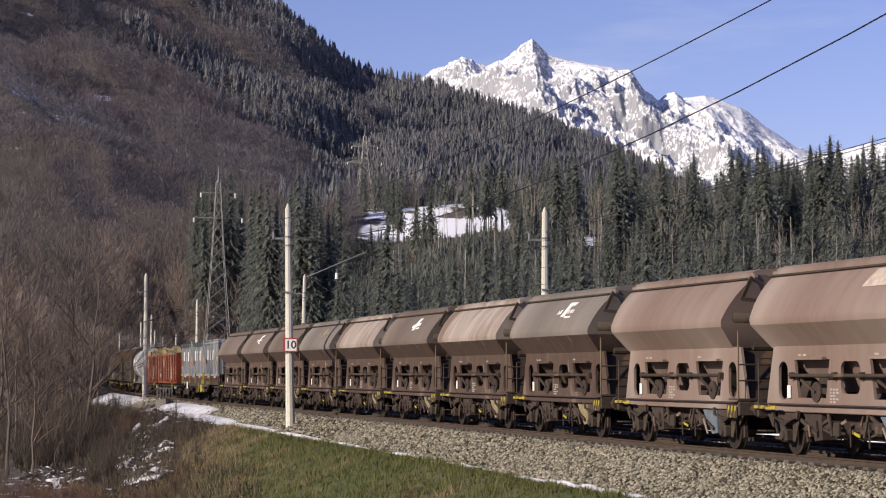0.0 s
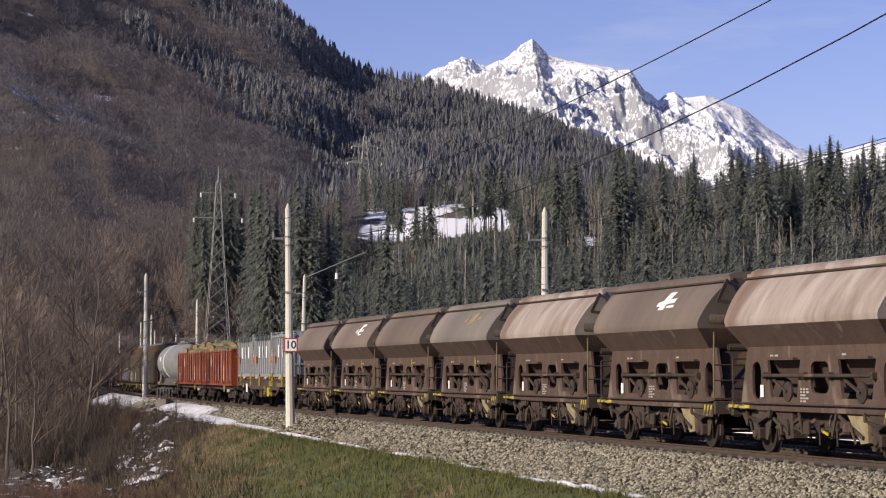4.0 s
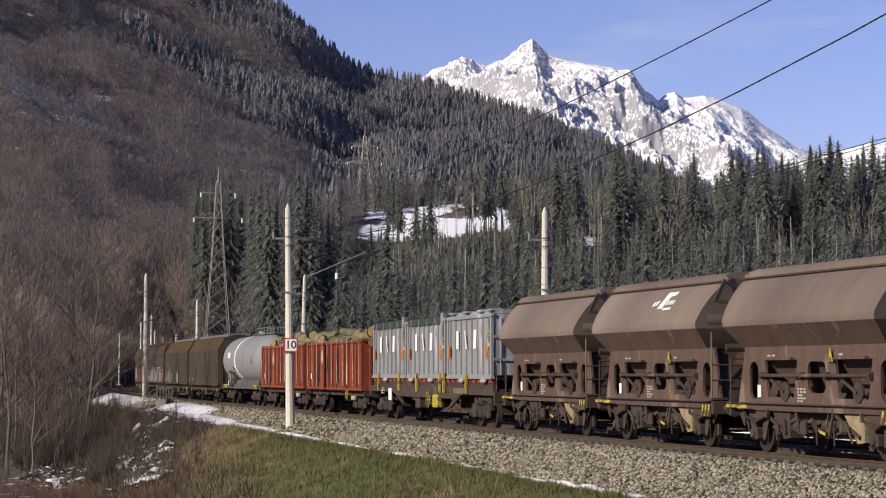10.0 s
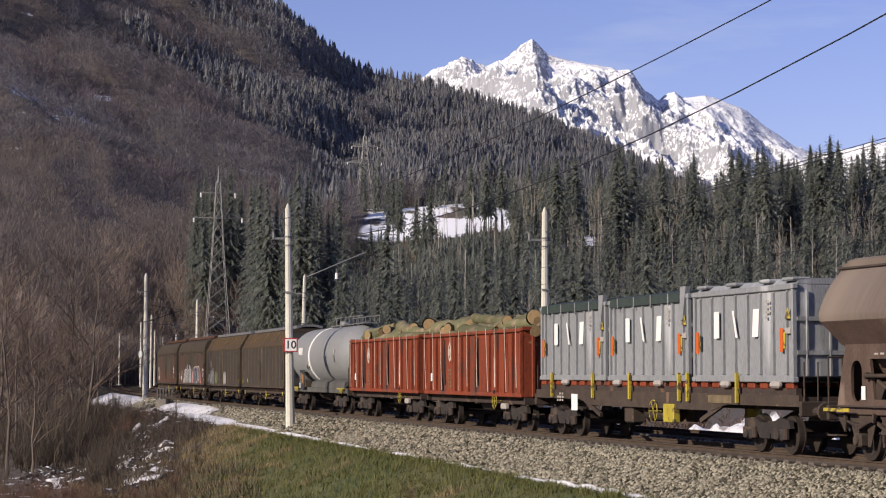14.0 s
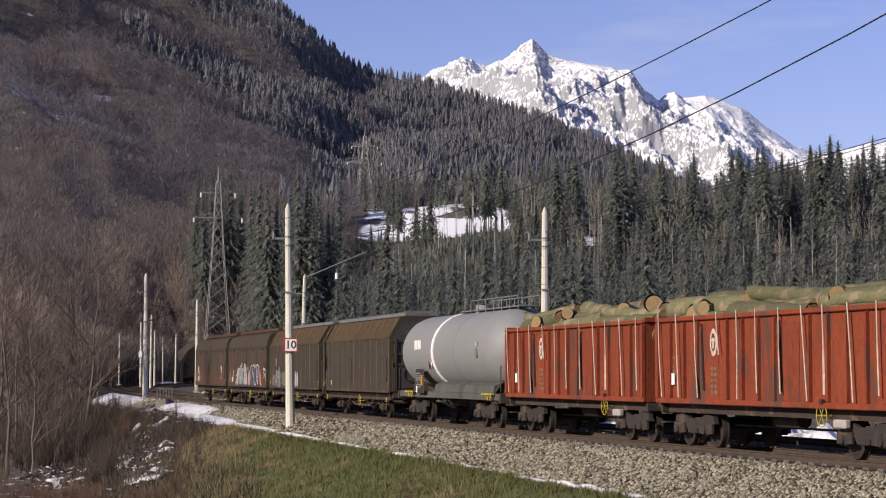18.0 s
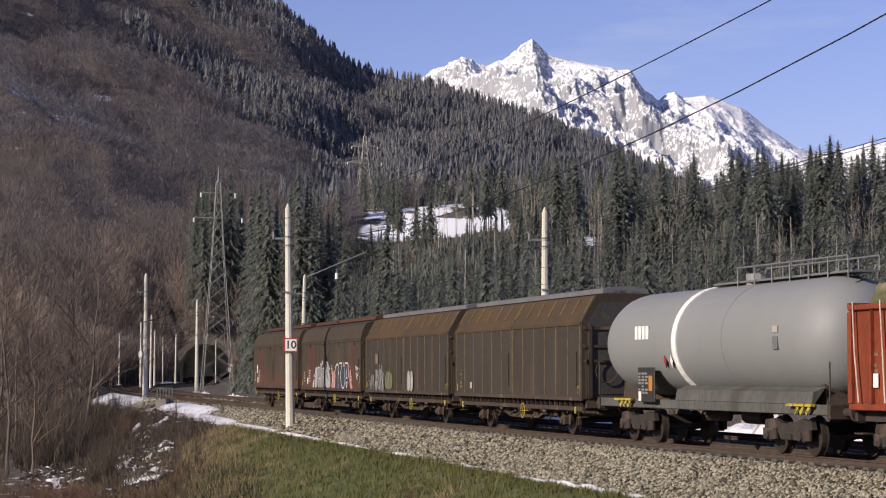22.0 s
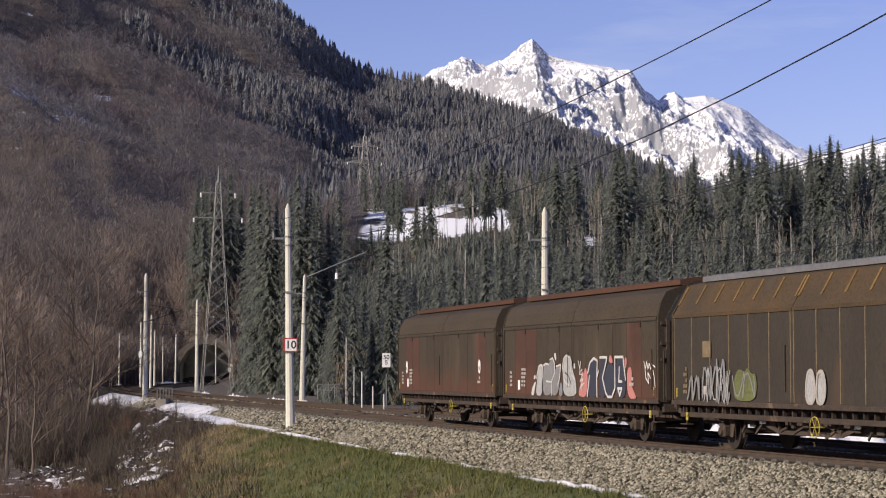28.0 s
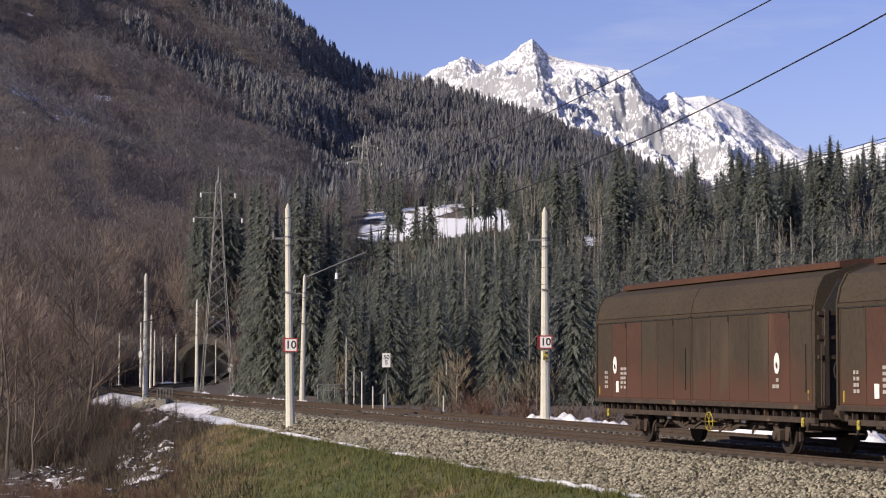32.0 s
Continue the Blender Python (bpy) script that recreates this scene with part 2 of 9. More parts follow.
def ground_z(X, Y):
    X, Y = np.asarray(X, float), np.asarray(Y, float)
    s, n = line_coords(X, Y)
    D = np.hypot(X, Y)
    u = X / np.maximum(Y, 1.0)
    front = Y > 20
    # along the railway
    near = np.interp(n, [-30, -14, -9.5, -8.0, -6.6, 5.2, 12.0, 14.5, 24, 30, 60],
                     [-1.4, -1.2, -0.9, -0.55, -0.75, -1.02, -3.6, -4.0, -4.0, -2.6, -2.2])
    near = near + 0.12 * waves(X, Y, 3, 9.0) * step(5.4, 9, n)
    near = near + np.interp(s, [-60, -40, -30, -3, 20, 40, 50], [0, 0.2, 0.2, 0.12, 0.08, 0.05, 0]) * step(2.6, 3.8, n) * (1 - step(8, 11, n))
    # the slope behind the line and the mountain
    eR = np.interp(u, RIDGE_U, RIDGE_E)
    back = np.where(front, 1.0, 0.0)
    g = np.clip((D - 330) / (RIDGE_D - 330), 0, 1)
    mount = D * eR * g ** 0.62 * (1 + (0.065 * waves(X * 1.5, Y * 0.55, 5, 330.0) + 0.03 * waves(X * 1.3, Y * 0.6, 15, 120.0)) * np.clip(g * 3, 0, 1) * (1 - g ** 4))
    # spurs and gullies that run down the mountainside
    ph = (u + 1.15 * g ** 0.62 * eR) / 0.082 * 6.283 + 0.5 * waves(X, Y, 27, 500.0)
    spur = np.sin(ph + 0.55 * np.sin(ph)) + 0.35 * np.sin(2.7 * ph + 1.0 + waves(X, Y, 28, 260.0))
    mount = mount + 7.5 * spur * D / 1500 * step(520, 900, D) * (1 - g ** 3) * (0.35 + 0.65 * step(0.02, -0.05, u))
    mount = np.where(D > RIDGE_D, RIDGE_D * eR - (D - RIDGE_D) * 0.5, mount)
    mount = np.maximum(mount, -2)
    mount = mount * (1 - (1 - step(455, 640, D)) * np.exp(-((u + 0.12) / 0.028) ** 2))
    terr = 37.5 * step(285, 515, D) * step(-0.11, -0.055, u) + 1.2 * waves(X, Y, 8, 60.0) * step(260, 330, D)
    bank = 13 * step(520, 585, D) * step(-0.06, -0.045, u) * (1 - step(0.04, 0.06, u))
    far = np.maximum(mount, terr + bank) * back
    hump = 21 * step(458, 492, Y) * np.exp(-((u + 0.118) / 0.045) ** 2)
    far = np.maximum(far, hump * back)
    w = np.maximum(step(18, 60, -n) * step(200, 280, D), step(400, 520, D))
    z = near + far * np.where(front, w, 0)
    # the valley elsewhere
    z = np.where(front, z, near * step(200, 60, D) - 2.0 * step(60, 200, D) + 120 * step(300, 3000, D))
    # the low bank on which the camera stands
    return z + (0.35 - z) * (1 - step(10, 32, D))


def ground_at(x, y):
    return float(ground_z(np.array([x]), np.array([y]))[0])


def place(px, d):
    """A place on the ground by its bearing (tangent from the view's middle axis) and its depth."""
    x = px * d
    return Vector((x, d, ground_at(x, d)))


# ---- ground ----
def ground():
    ang = np.concatenate([np.linspace(-180, -20, 60, endpoint=False), np.linspace(-20, -13, 20, endpoint=False),
                          np.linspace(-13, 13, 240, endpoint=False), np.linspace(13, 20, 20, endpoint=False), np.linspace(20, 180, 60)])
    rad = np.concatenate([[0.0, 1.5, 3.5], np.geomspace(6, 30, 14, endpoint=False), np.geomspace(30, 160, 140, endpoint=False),
                          np.geomspace(160, 700, 90, endpoint=False), np.geomspace(700, RIDGE_D, 62, endpoint=False), np.geomspace(RIDGE_D, 4800, 12)])
    A, R = np.meshgrid(np.radians(ang), rad, indexing="ij")
    X, Y = R * np.sin(A), R * np.cos(A)
    Z = ground_z(X, Y)
    V = np.stack([X, Y, Z], -1).reshape(-1, 3)
    na, nr = len(ang), len(rad)
    i = np.arange(na - 1)[:, None] * nr + np.arange(nr - 1)[None]
    i = i.ravel()
    tris = np.concatenate([np.stack([i, i + 1, i + nr + 1], 1), np.stack([i, i + nr + 1, i + nr], 1)])
    me = soup("ground", V, tris, ground_material())
    me.polygons.foreach_set("use_smooth", np.ones(len(tris), bool))
    # vertex mask of what covers the soil
    s, n = line_coords(X, Y)
    me.attributes.new("n_line", "FLOAT", "POINT").data.foreach_set("value", n.ravel().astype(np.float32))
    me.attributes.new("s_line", "FLOAT", "POINT").data.foreach_set("value", s.ravel().astype(np.float32))
    return tagged(new("ground", me), "valley floor with winter grass, snow patches and wooded slopes", "ground", kind="structure")


def ground_material():
    m = bpy.data.materials.new("winter_ground")
    m.use_nodes = True
    nt = m.node_tree
    b = nt.nodes["Principled BSDF"]
    b.inputs["Roughness"].default_value = 0.95
    geo = nt.nodes.new("ShaderNodeNewGeometry")
    at = nt.nodes.new("ShaderNodeAttribute")
    at.attribute_name = "n_line"
    ats = nt.nodes.new("ShaderNodeAttribute")
    ats.attribute_name = "s_line"

    def nz(sc, det=5.0):
        n = nt.nodes.new("ShaderNodeTexNoise")
        n.inputs["Scale"].default_value, n.inputs["Detail"].default_value = sc, det
        nt.links.new(geo.outputs["Position"], n.inputs["Vector"])
        return n.outputs[0]

    def rng(src, a, c, lo=0.0, hi=1.0):
        r = nt.nodes.new("ShaderNodeMapRange")
        for k, v in zip((1, 2, 3, 4), (a, c, lo, hi)):
            r.inputs[k].default_value = v
        nt.links.new(src, r.inputs[0])
        return r.outputs[0]

    def op(kind, a, c):
        x = nt.nodes.new("ShaderNodeMath")
        x.operation = kind
        for k, v in enumerate((a, c)):
            if isinstance(v, (int, float)):
                x.inputs[k].default_value = v
            else:
                nt.links.new(v, x.inputs[k])
        return x.outputs[0]

    def mix(f, a, c):
        x = nt.nodes.new("ShaderNodeMix")
        x.data_type = "RGBA"
        nt.links.new(f, x.inputs[0])
        for k, v in ((6, a), (7, c)):
            if isinstance(v, tuple):
                x.inputs[k].default_value = (*v, 1)
            else:
                nt.links.new(v, x.inputs[k])
        return x.outputs[2]

    grass = mix(rng(nz(0.35), 0.35, 0.65), (0.061, 0.078, 0.023), (0.115, 0.102, 0.041))
    grass = mix(rng(nz(7.0), 0.4, 0.75), grass, (0.045, 0.056, 0.015))
    soil = mix(rng(nz(0.5), 0.35, 0.65), (0.088, 0.07, 0.055), (0.122, 0.1, 0.082))
    soil = mix(rng(nz(9.0), 0.4, 0.8), soil, (0.06, 0.049, 0.041))
    n, s = at.outputs["Fac"], ats.outputs["Fac"]
    wob = rng(nz(0.6), 0.2, 0.8, -1.4, 1.4)
    # green bank on the camera's side of the line
    on_bank = op("MULTIPLY", rng(op("ADD", n, op("MULTIPLY", wob, 0.2)), 3.95, 4.35), rng(op("ADD", n, op("MULTIPLY", wob, 1.5)), 12.5, 10.5))
    on_bank = op("MULTIPLY", on_bank, rng(op("ADD", op("SUBTRACT", s, op("MULTIPLY", op("SUBTRACT", n, 5.0), 2.6)), op("MULTIPLY", wob, 3.0)), -8.0, 6.0))
    col = mix(on_bank, soil, grass)
    # snow on the path along the ballast and in the stream bed
    sn = op("MULTIPLY", rng(op("ADD", n, op("MULTIPLY", wob, 0.25)), 3.9, 4.05), rng(op("ADD", n, op("MULTIPLY", wob, 0.45)), 4.5, 4.3))
    sn = op("MULTIPLY", sn, rng(nz(0.45, 6.0), 0.47, 0.53))
    bed = op("MULTIPLY", rng(n, 12.5, 14.5), rng(n, 24, 21))
    bed = op("MULTIPLY", bed, rng(nz(0.8, 8.0), 0.60, 0.64))
    col = mix(op("MAXIMUM", sn, bed), col, (0.80, 0.81, 0.84))
    # snow in the clearing up the slope
    sep = nt.nodes.new("ShaderNodeSeparateXYZ")
    nt.links.new(geo.outputs["Position"], sep.inputs[0])
    x, y = sep.outputs[0], sep.outputs[1]
    u = op("DIVIDE", x, y)
    wob2 = rng(nz(0.04), 0.2, 0.8, -0.012, 0.012)
    uu = op("ADD", u, wob2)
    clear = op("MULTIPLY", rng(uu, -0.036, -0.033), rng(uu, 0.048, 0.044))
    clear = op("MULTIPLY", clear, op("MULTIPLY", rng(y, 506, 511), rng(y, 588, 580)))
    clear = op("MULTIPLY", clear, rng(nz(0.09, 8.0), 0.40, 0.44))
    # a narrow snowy ride through the stand
    ride = op("MULTIPLY", op("MULTIPLY", rng(u, 0.066, 0.0675), rng(u, 0.076, 0.0745)), op("MULTIPLY", rng(y, 452, 458), rng(y, 545, 540)))
    clear = op("MAXIMUM", clear, op("MULTIPLY", ride, rng(nz(0.12, 8.0), 0.40, 0.44)))
    patch = op("MULTIPLY", rng(nz(0.03, 8.0), 0.66, 0.70), rng(y, 560, 700))
    high = op("MULTIPLY", op("MULTIPLY", rng(u, -0.216, -0.210), rng(u, -0.152, -0.160)), op("MULTIPLY", rng(y, 1010, 1050), rng(y, 1300, 1250)))
    patch = op("MAXIMUM", patch, op("MULTIPLY", high, rng(nz(0.02, 8.0), 0.46, 0.52)))
    col = mix(op("MAXIMUM", clear, patch), col, (0.80, 0.81, 0.84))
    nt.links.new(col, b.inputs["Base Color"])
    bp = nt.nodes.new("ShaderNodeBump")
    bp.inputs["Strength"].default_value = 0.8
    bp.inputs["Distance"].default_value = 0.06
    nt.links.new(nz(5.0, 8.0), bp.inputs["Height"])
    nt.links.new(bp.outputs[0], b.inputs["Normal"])
    return m


ground()


# ---- snow mountain ----
PEAK = [(-0.2, 0.06), (-0.06, 0.12), (-0.006, 0.1480), (0.0, 0.1505), (0.0076, 0.1508), (0.0139, 0.1540), (0.0218, 0.1518), (0.0298, 0.1546), (0.037, 0.1607), (0.0441, 0.1658), (0.0473, 0.1623),
        (0.0521, 0.1567), (0.0648, 0.1540), (0.0838, 0.1511), (0.0862, 0.1495), (0.0918, 0.1495), (0.0957, 0.1448), (0.0997, 0.1391), (0.1068, 0.1343), (0.1092, 0.1367), (0.1147, 0.1391),
        (0.1187, 0.1359), (0.1298, 0.1372), (0.1393, 0.1343), (0.1473, 0.1311), (0.1567, 0.1239), (0.1646, 0.1183), (0.1725, 0.1127), (0.1803, 0.1088), (0.1867, 0.1079), (0.201, 0.1105),
        (0.2189, 0.1144), (0.26, 0.12), (0.4, 0.08)]


def fractal(X, Y, seed, size, octaves=6, ridged=True):
    """Sharp-crested unevenness."""
    out, amp = np.zeros(X.shape), 1.0
    o = Vector((seed * 13.7, seed * 5.3, seed))
    flat = [Vector((x, y, 0)) for x, y in zip(X.ravel() / size, Y.ravel() / size)]
    vals = np.array([noise.ridged_multi_fractal(p + o, 0.9, 2.1, octaves, 1.0, 2.0) if ridged else noise.fractal(p + o, 1.0, 2.0, octaves) for p in flat])
    return vals.reshape(X.shape)


def snow_mountain():
    D = 4300.0
    us = np.concatenate([np.linspace(-0.2, -0.02, 60, endpoint=False), np.linspace(-0.02, 0.225, 470, endpoint=False), np.linspace(0.225, 0.4, 40)])
    vs = np.linspace(0, 1, 170) ** 0.8
    U, Vv = np.meshgrid(us, vs, indexing="ij")
    crest = np.interp(U, [p[0] for p in PEAK], [p[1] for p in PEAK]) * D
    depth = D - 1500 * (1 - Vv)
    X, Y = U * D * (0.75 + 0.25 * Vv), depth
    r = fractal(X * 0.9 + Y * 0.25, Y * 0.6, 2, 400.0, 7)
    r = (r - r.mean()) / r.std()
    r2 = fractal(X + Y * 0.3, Y * 0.7, 6, 105.0, 6)
    r2 = (r2 - r2.mean()) / r2.std()
    soft_side = np.clip((U - 0.10) / 0.04, 0, 1)
    Z = crest * (0.28 + 0.72 * Vv ** 1.15) + (r * (40 - 12 * soft_side) + r2 * (13 - 2 * soft_side)) * (1 - Vv ** 7)
    jag = fractal(X[:, -1:], X[:, -1:] * 0 + 77, 5, 60.0, 5)
    Z[:, -1:] += (jag - jag.mean()) * 6
    na, nr = U.shape
    V = np.stack([X, Y, Z + 1.94], -1).reshape(-1, 3)
    back = np.stack([X[:, -1], Y[:, -1] + 260, Z[:, -1] * 0.75], -1)
    i = (np.arange(na - 1)[:, None] * nr + np.arange(nr - 1)[None]).ravel()
    tris = np.concatenate([np.stack([i, i + nr, i + nr + 1], 1), np.stack([i, i + nr + 1, i + 1], 1)])
    k = np.arange(na - 1)
    top, bk = k * nr + nr - 1, na * nr + k
    tris = np.concatenate([tris, np.stack([top, top + nr, bk + 1], 1), np.stack([top, bk + 1, bk], 1)])
    V = np.concatenate([V, back])
    m = bpy.data.materials.new("rock_and_snow")
    m.use_nodes = True
    nt = m.node_tree
    b = nt.nodes["Principled BSDF"]
    b.inputs["Roughness"].default_value = 0.8
    geo = nt.nodes.new("ShaderNodeNewGeometry")
    sep = nt.nodes.new("ShaderNodeSeparateXYZ")
    nt.links.new(geo.outputs["Normal"], sep.inputs[0])
    pos = nt.nodes.new("ShaderNodeSeparateXYZ")
    nt.links.new(geo.outputs["Position"], pos.inputs[0])
    n1 = nt.nodes.new("ShaderNodeTexNoise")
    n1.inputs["Scale"].default_value, n1.inputs["Detail"].default_value = 0.03, 12
    n1.inputs["Roughness"].default_value = 0.72
    nt.links.new(geo.outputs["Position"], n1.inputs["Vector"])

    def op(kind, a, c):
        x = nt.nodes.new("ShaderNodeMath")
        x.operation = kind
        for j, v in enumerate((a, c)):
            if isinstance(v, (int, float)):
                x.inputs[j].default_value = v
            else:
                nt.links.new(v, x.inputs[j])
        return x.outputs[0]

    def rng(src, a, c, lo=0.0, hi=1.0):
        r2 = nt.nodes.new("ShaderNodeMapRange")
        for j, v in zip((1, 2, 3, 4), (a, c, lo, hi)):
            r2.inputs[j].default_value = v
        nt.links.new(src, r2.inputs[0])
        return r2.outputs[0]

    right = rng(pos.outputs[0], 330, 560, -0.04, -0.03)
    n3 = nt.nodes.new("ShaderNodeTexNoise")
    n3.inputs["Scale"].default_value, n3.inputs["Detail"].default_value, n3.inputs["Roughness"].default_value = 0.16, 8, 0.72
    strata = nt.nodes.new("ShaderNodeMapping")
    strata.inputs["Rotation"].default_value = (0, radians(38), 0)
    strata.inputs["Scale"].default_value = (1.3, 0.8, 0.5)
    nt.links.new(geo.outputs["Position"], strata.inputs[0])
    nt.links.new(strata.outputs[0], n3.inputs["Vector"])
    f = op("ADD", op("ADD", op("MULTIPLY", sep.outputs[2], 0.5), op("MULTIPLY", n1.outputs[0], 0.55)), right)
    f = op("ADD", f, op("MULTIPLY", n3.outputs[0], 1.35))
    # a bare cliff below the summit, which holds little snow
    cx = rng(pos.outputs[0], 120, 290)
    cx = op("MULTIPLY", cx, rng(pos.outputs[0], 470, 400))
    cz = op("MULTIPLY", rng(pos.outputs[2], 380, 470), rng(pos.outputs[2], 610, 540))
    f = op("SUBTRACT", f, op("MULTIPLY", op("MULTIPLY", cx, cz), 0.06))
    f = rng(f, 1.225, 1.25)
    mx = nt.nodes.new("ShaderNodeMix")
    mx.data_type = "RGBA"
    nt.links.new(f, mx.inputs[0])
    n2 = nt.nodes.new("ShaderNodeTexNoise")
    n2.inputs["Scale"].default_value, n2.inputs["Detail"].default_value = 0.012, 8
    nt.links.new(geo.outputs["Position"], n2.inputs["Vector"])
    mr = nt.nodes.new("ShaderNodeMix")
    mr.data_type = "RGBA"
    nt.links.new(n2.outputs[0], mr.inputs[0])
    mr.inputs[6].default_value, mr.inputs[7].default_value = (0.22, 0.23, 0.255, 1), (0.34, 0.345, 0.365, 1)
    nt.links.new(mr.outputs[2], mx.inputs[6])
    mx.inputs[7].default_value = (0.84, 0.845, 0.86, 1)
    nt.links.new(mx.outputs[2], b.inputs["Base Color"])
    bp = nt.nodes.new("ShaderNodeBump")
    bp.inputs["Strength"].default_value = 0.7
    bp.inputs["Distance"].default_value = 5.0
    nt.links.new(n1.outputs[0], bp.inputs["Height"])
    nt.links.new(bp.outputs[0], b.inputs["Normal"])
    me = soup("snow_mountain", V, tris, m)
    tagged(new("snow_mountain", me), "rocky alpine peak streaked with fresh snow", "mountain", kind="structure")


snow_mountain()


# ---- railway ----
def along(name, outline, s0, s1, material, label, category, ds=2.0, n0=0.0, kind="structure", parent=None):
    """A closed outline in n, z drawn out along the line."""
    bm = bmesh.new()
    rows = []
    k = max(2, int((s1 - s0) / ds))
    for j in range(k + 1):
        s = s0 + (s1 - s0) * j / k
        rows.append([bm.verts.new(on_line(s, n0 + n, z)) for n, z in outline])
    m = len(outline)
    for a, b in zip(rows, rows[1:]):
        for i in range(m):
            bm.faces.new((a[i], a[(i + 1) % m], b[(i + 1) % m], b[i]))
    bm.faces.new(rows[0])
    bm.faces.new(rows[-1][::-1])
    bmesh.ops.recalc_face_normals(bm, faces=bm.faces)
    ob = obj(name, bm, material, parent)
    if not parent:
        tagged(ob, label, category, kind=kind)
    return ob


TRACK2 = -4.3
along("ballast_bed", [(4.35, -1.06), (4.3, -1.0), (2.1, -0.2), (-6.3, -0.2), (-7.6, -0.75), (-7.6, -1.2), (4.35, -1.2)], -360, 150, M_BALLAST,
      "grey-brown crushed stone bed under both tracks", "ballast", 2.0)
RAIL = [(-0.07, -0.17), (0.07, -0.17), (0.07, -0.145), (0.012, -0.13), (0.012, -0.045), (0.036, -0.035), (0.036, 0.0), (-0.036, 0.0), (-0.036, -0.035), (-0.012, -0.045), (-0.012, -0.13), (-0.07, -0.145)]
for n0 in (0.0, TRACK2):
    for g in (0.7535, -0.7535):
        along("rail", RAIL, -360, 150, M_STEEL, "brown rusted steel rail with a worn head", "rail", 2.0, n0 + g)


# ---- catenary masts ----
def mast(base, height, lean=0.0, r0=0.235, r1=0.13):
    t = thing("catenary_mast", "tapered pale concrete catenary mast beside the track", "mast", "catenary masts", Matrix.Translation(base) @ pose(0, 0, 0, 0, lean))
    part("pole", rod((0, 0, -0.4), (0, 0, height), r0, r1, 10), M_CONC, t, smooth=False)
    part("foundation", box((0, 0, -0.35), (0.8, 0.8, 0.5), None, 0.03), M_CONC, t)
    part("pole_cap", rod((0, 0, height), (0, 0, height + 0.25), r1 * 0.9, 0.03, 8), M_CONC, t)
    for z in (height * 0.87, height * 0.83):
        part("clamp", rod((0, 0, z), (0, 0, z + 0.06), r1 * 1.5, None, 10), M_GALV, t)
    return t


def bearing(px):
    return (px - 784) / 3600.0


MASTS = [(514.8, 98.3, -0.8, 10.7, -0.93), (964.5, 92.0, 0.0, 9.2, 0.0), (535.3, 160.0, -0.1, 9.55, 0.95), (258, 172.0, -0.05, 10.2, 0.0), (349, 228.0, 0.0, 10.0, 0.0),
         (267.5, 285.0, -0.1, 10.0, 0.4), (250, 300.0, -0.1, 9.4, 0), (274.5, 330.0, -0.2, 8.8, 0), (289, 400.0, -0.2, 9.0, 0), (311.5, 380.0, -0.2, 9.3, 0.4), (382.5, 435.0, -0.3, 9.4, 0), (212, 330.0, 0.2, 8.0, 0)]
mast_objs = []
for px, d, z, h, lean in MASTS:
    slim = 0.6 if px in (212, 289, 382.5) else 0.85 if d > 250 else 1.0
    mast_objs.append(mast(Vector((bearing(px) * d, d, z)), h, lean, 0.235 * slim, 0.13 * slim))


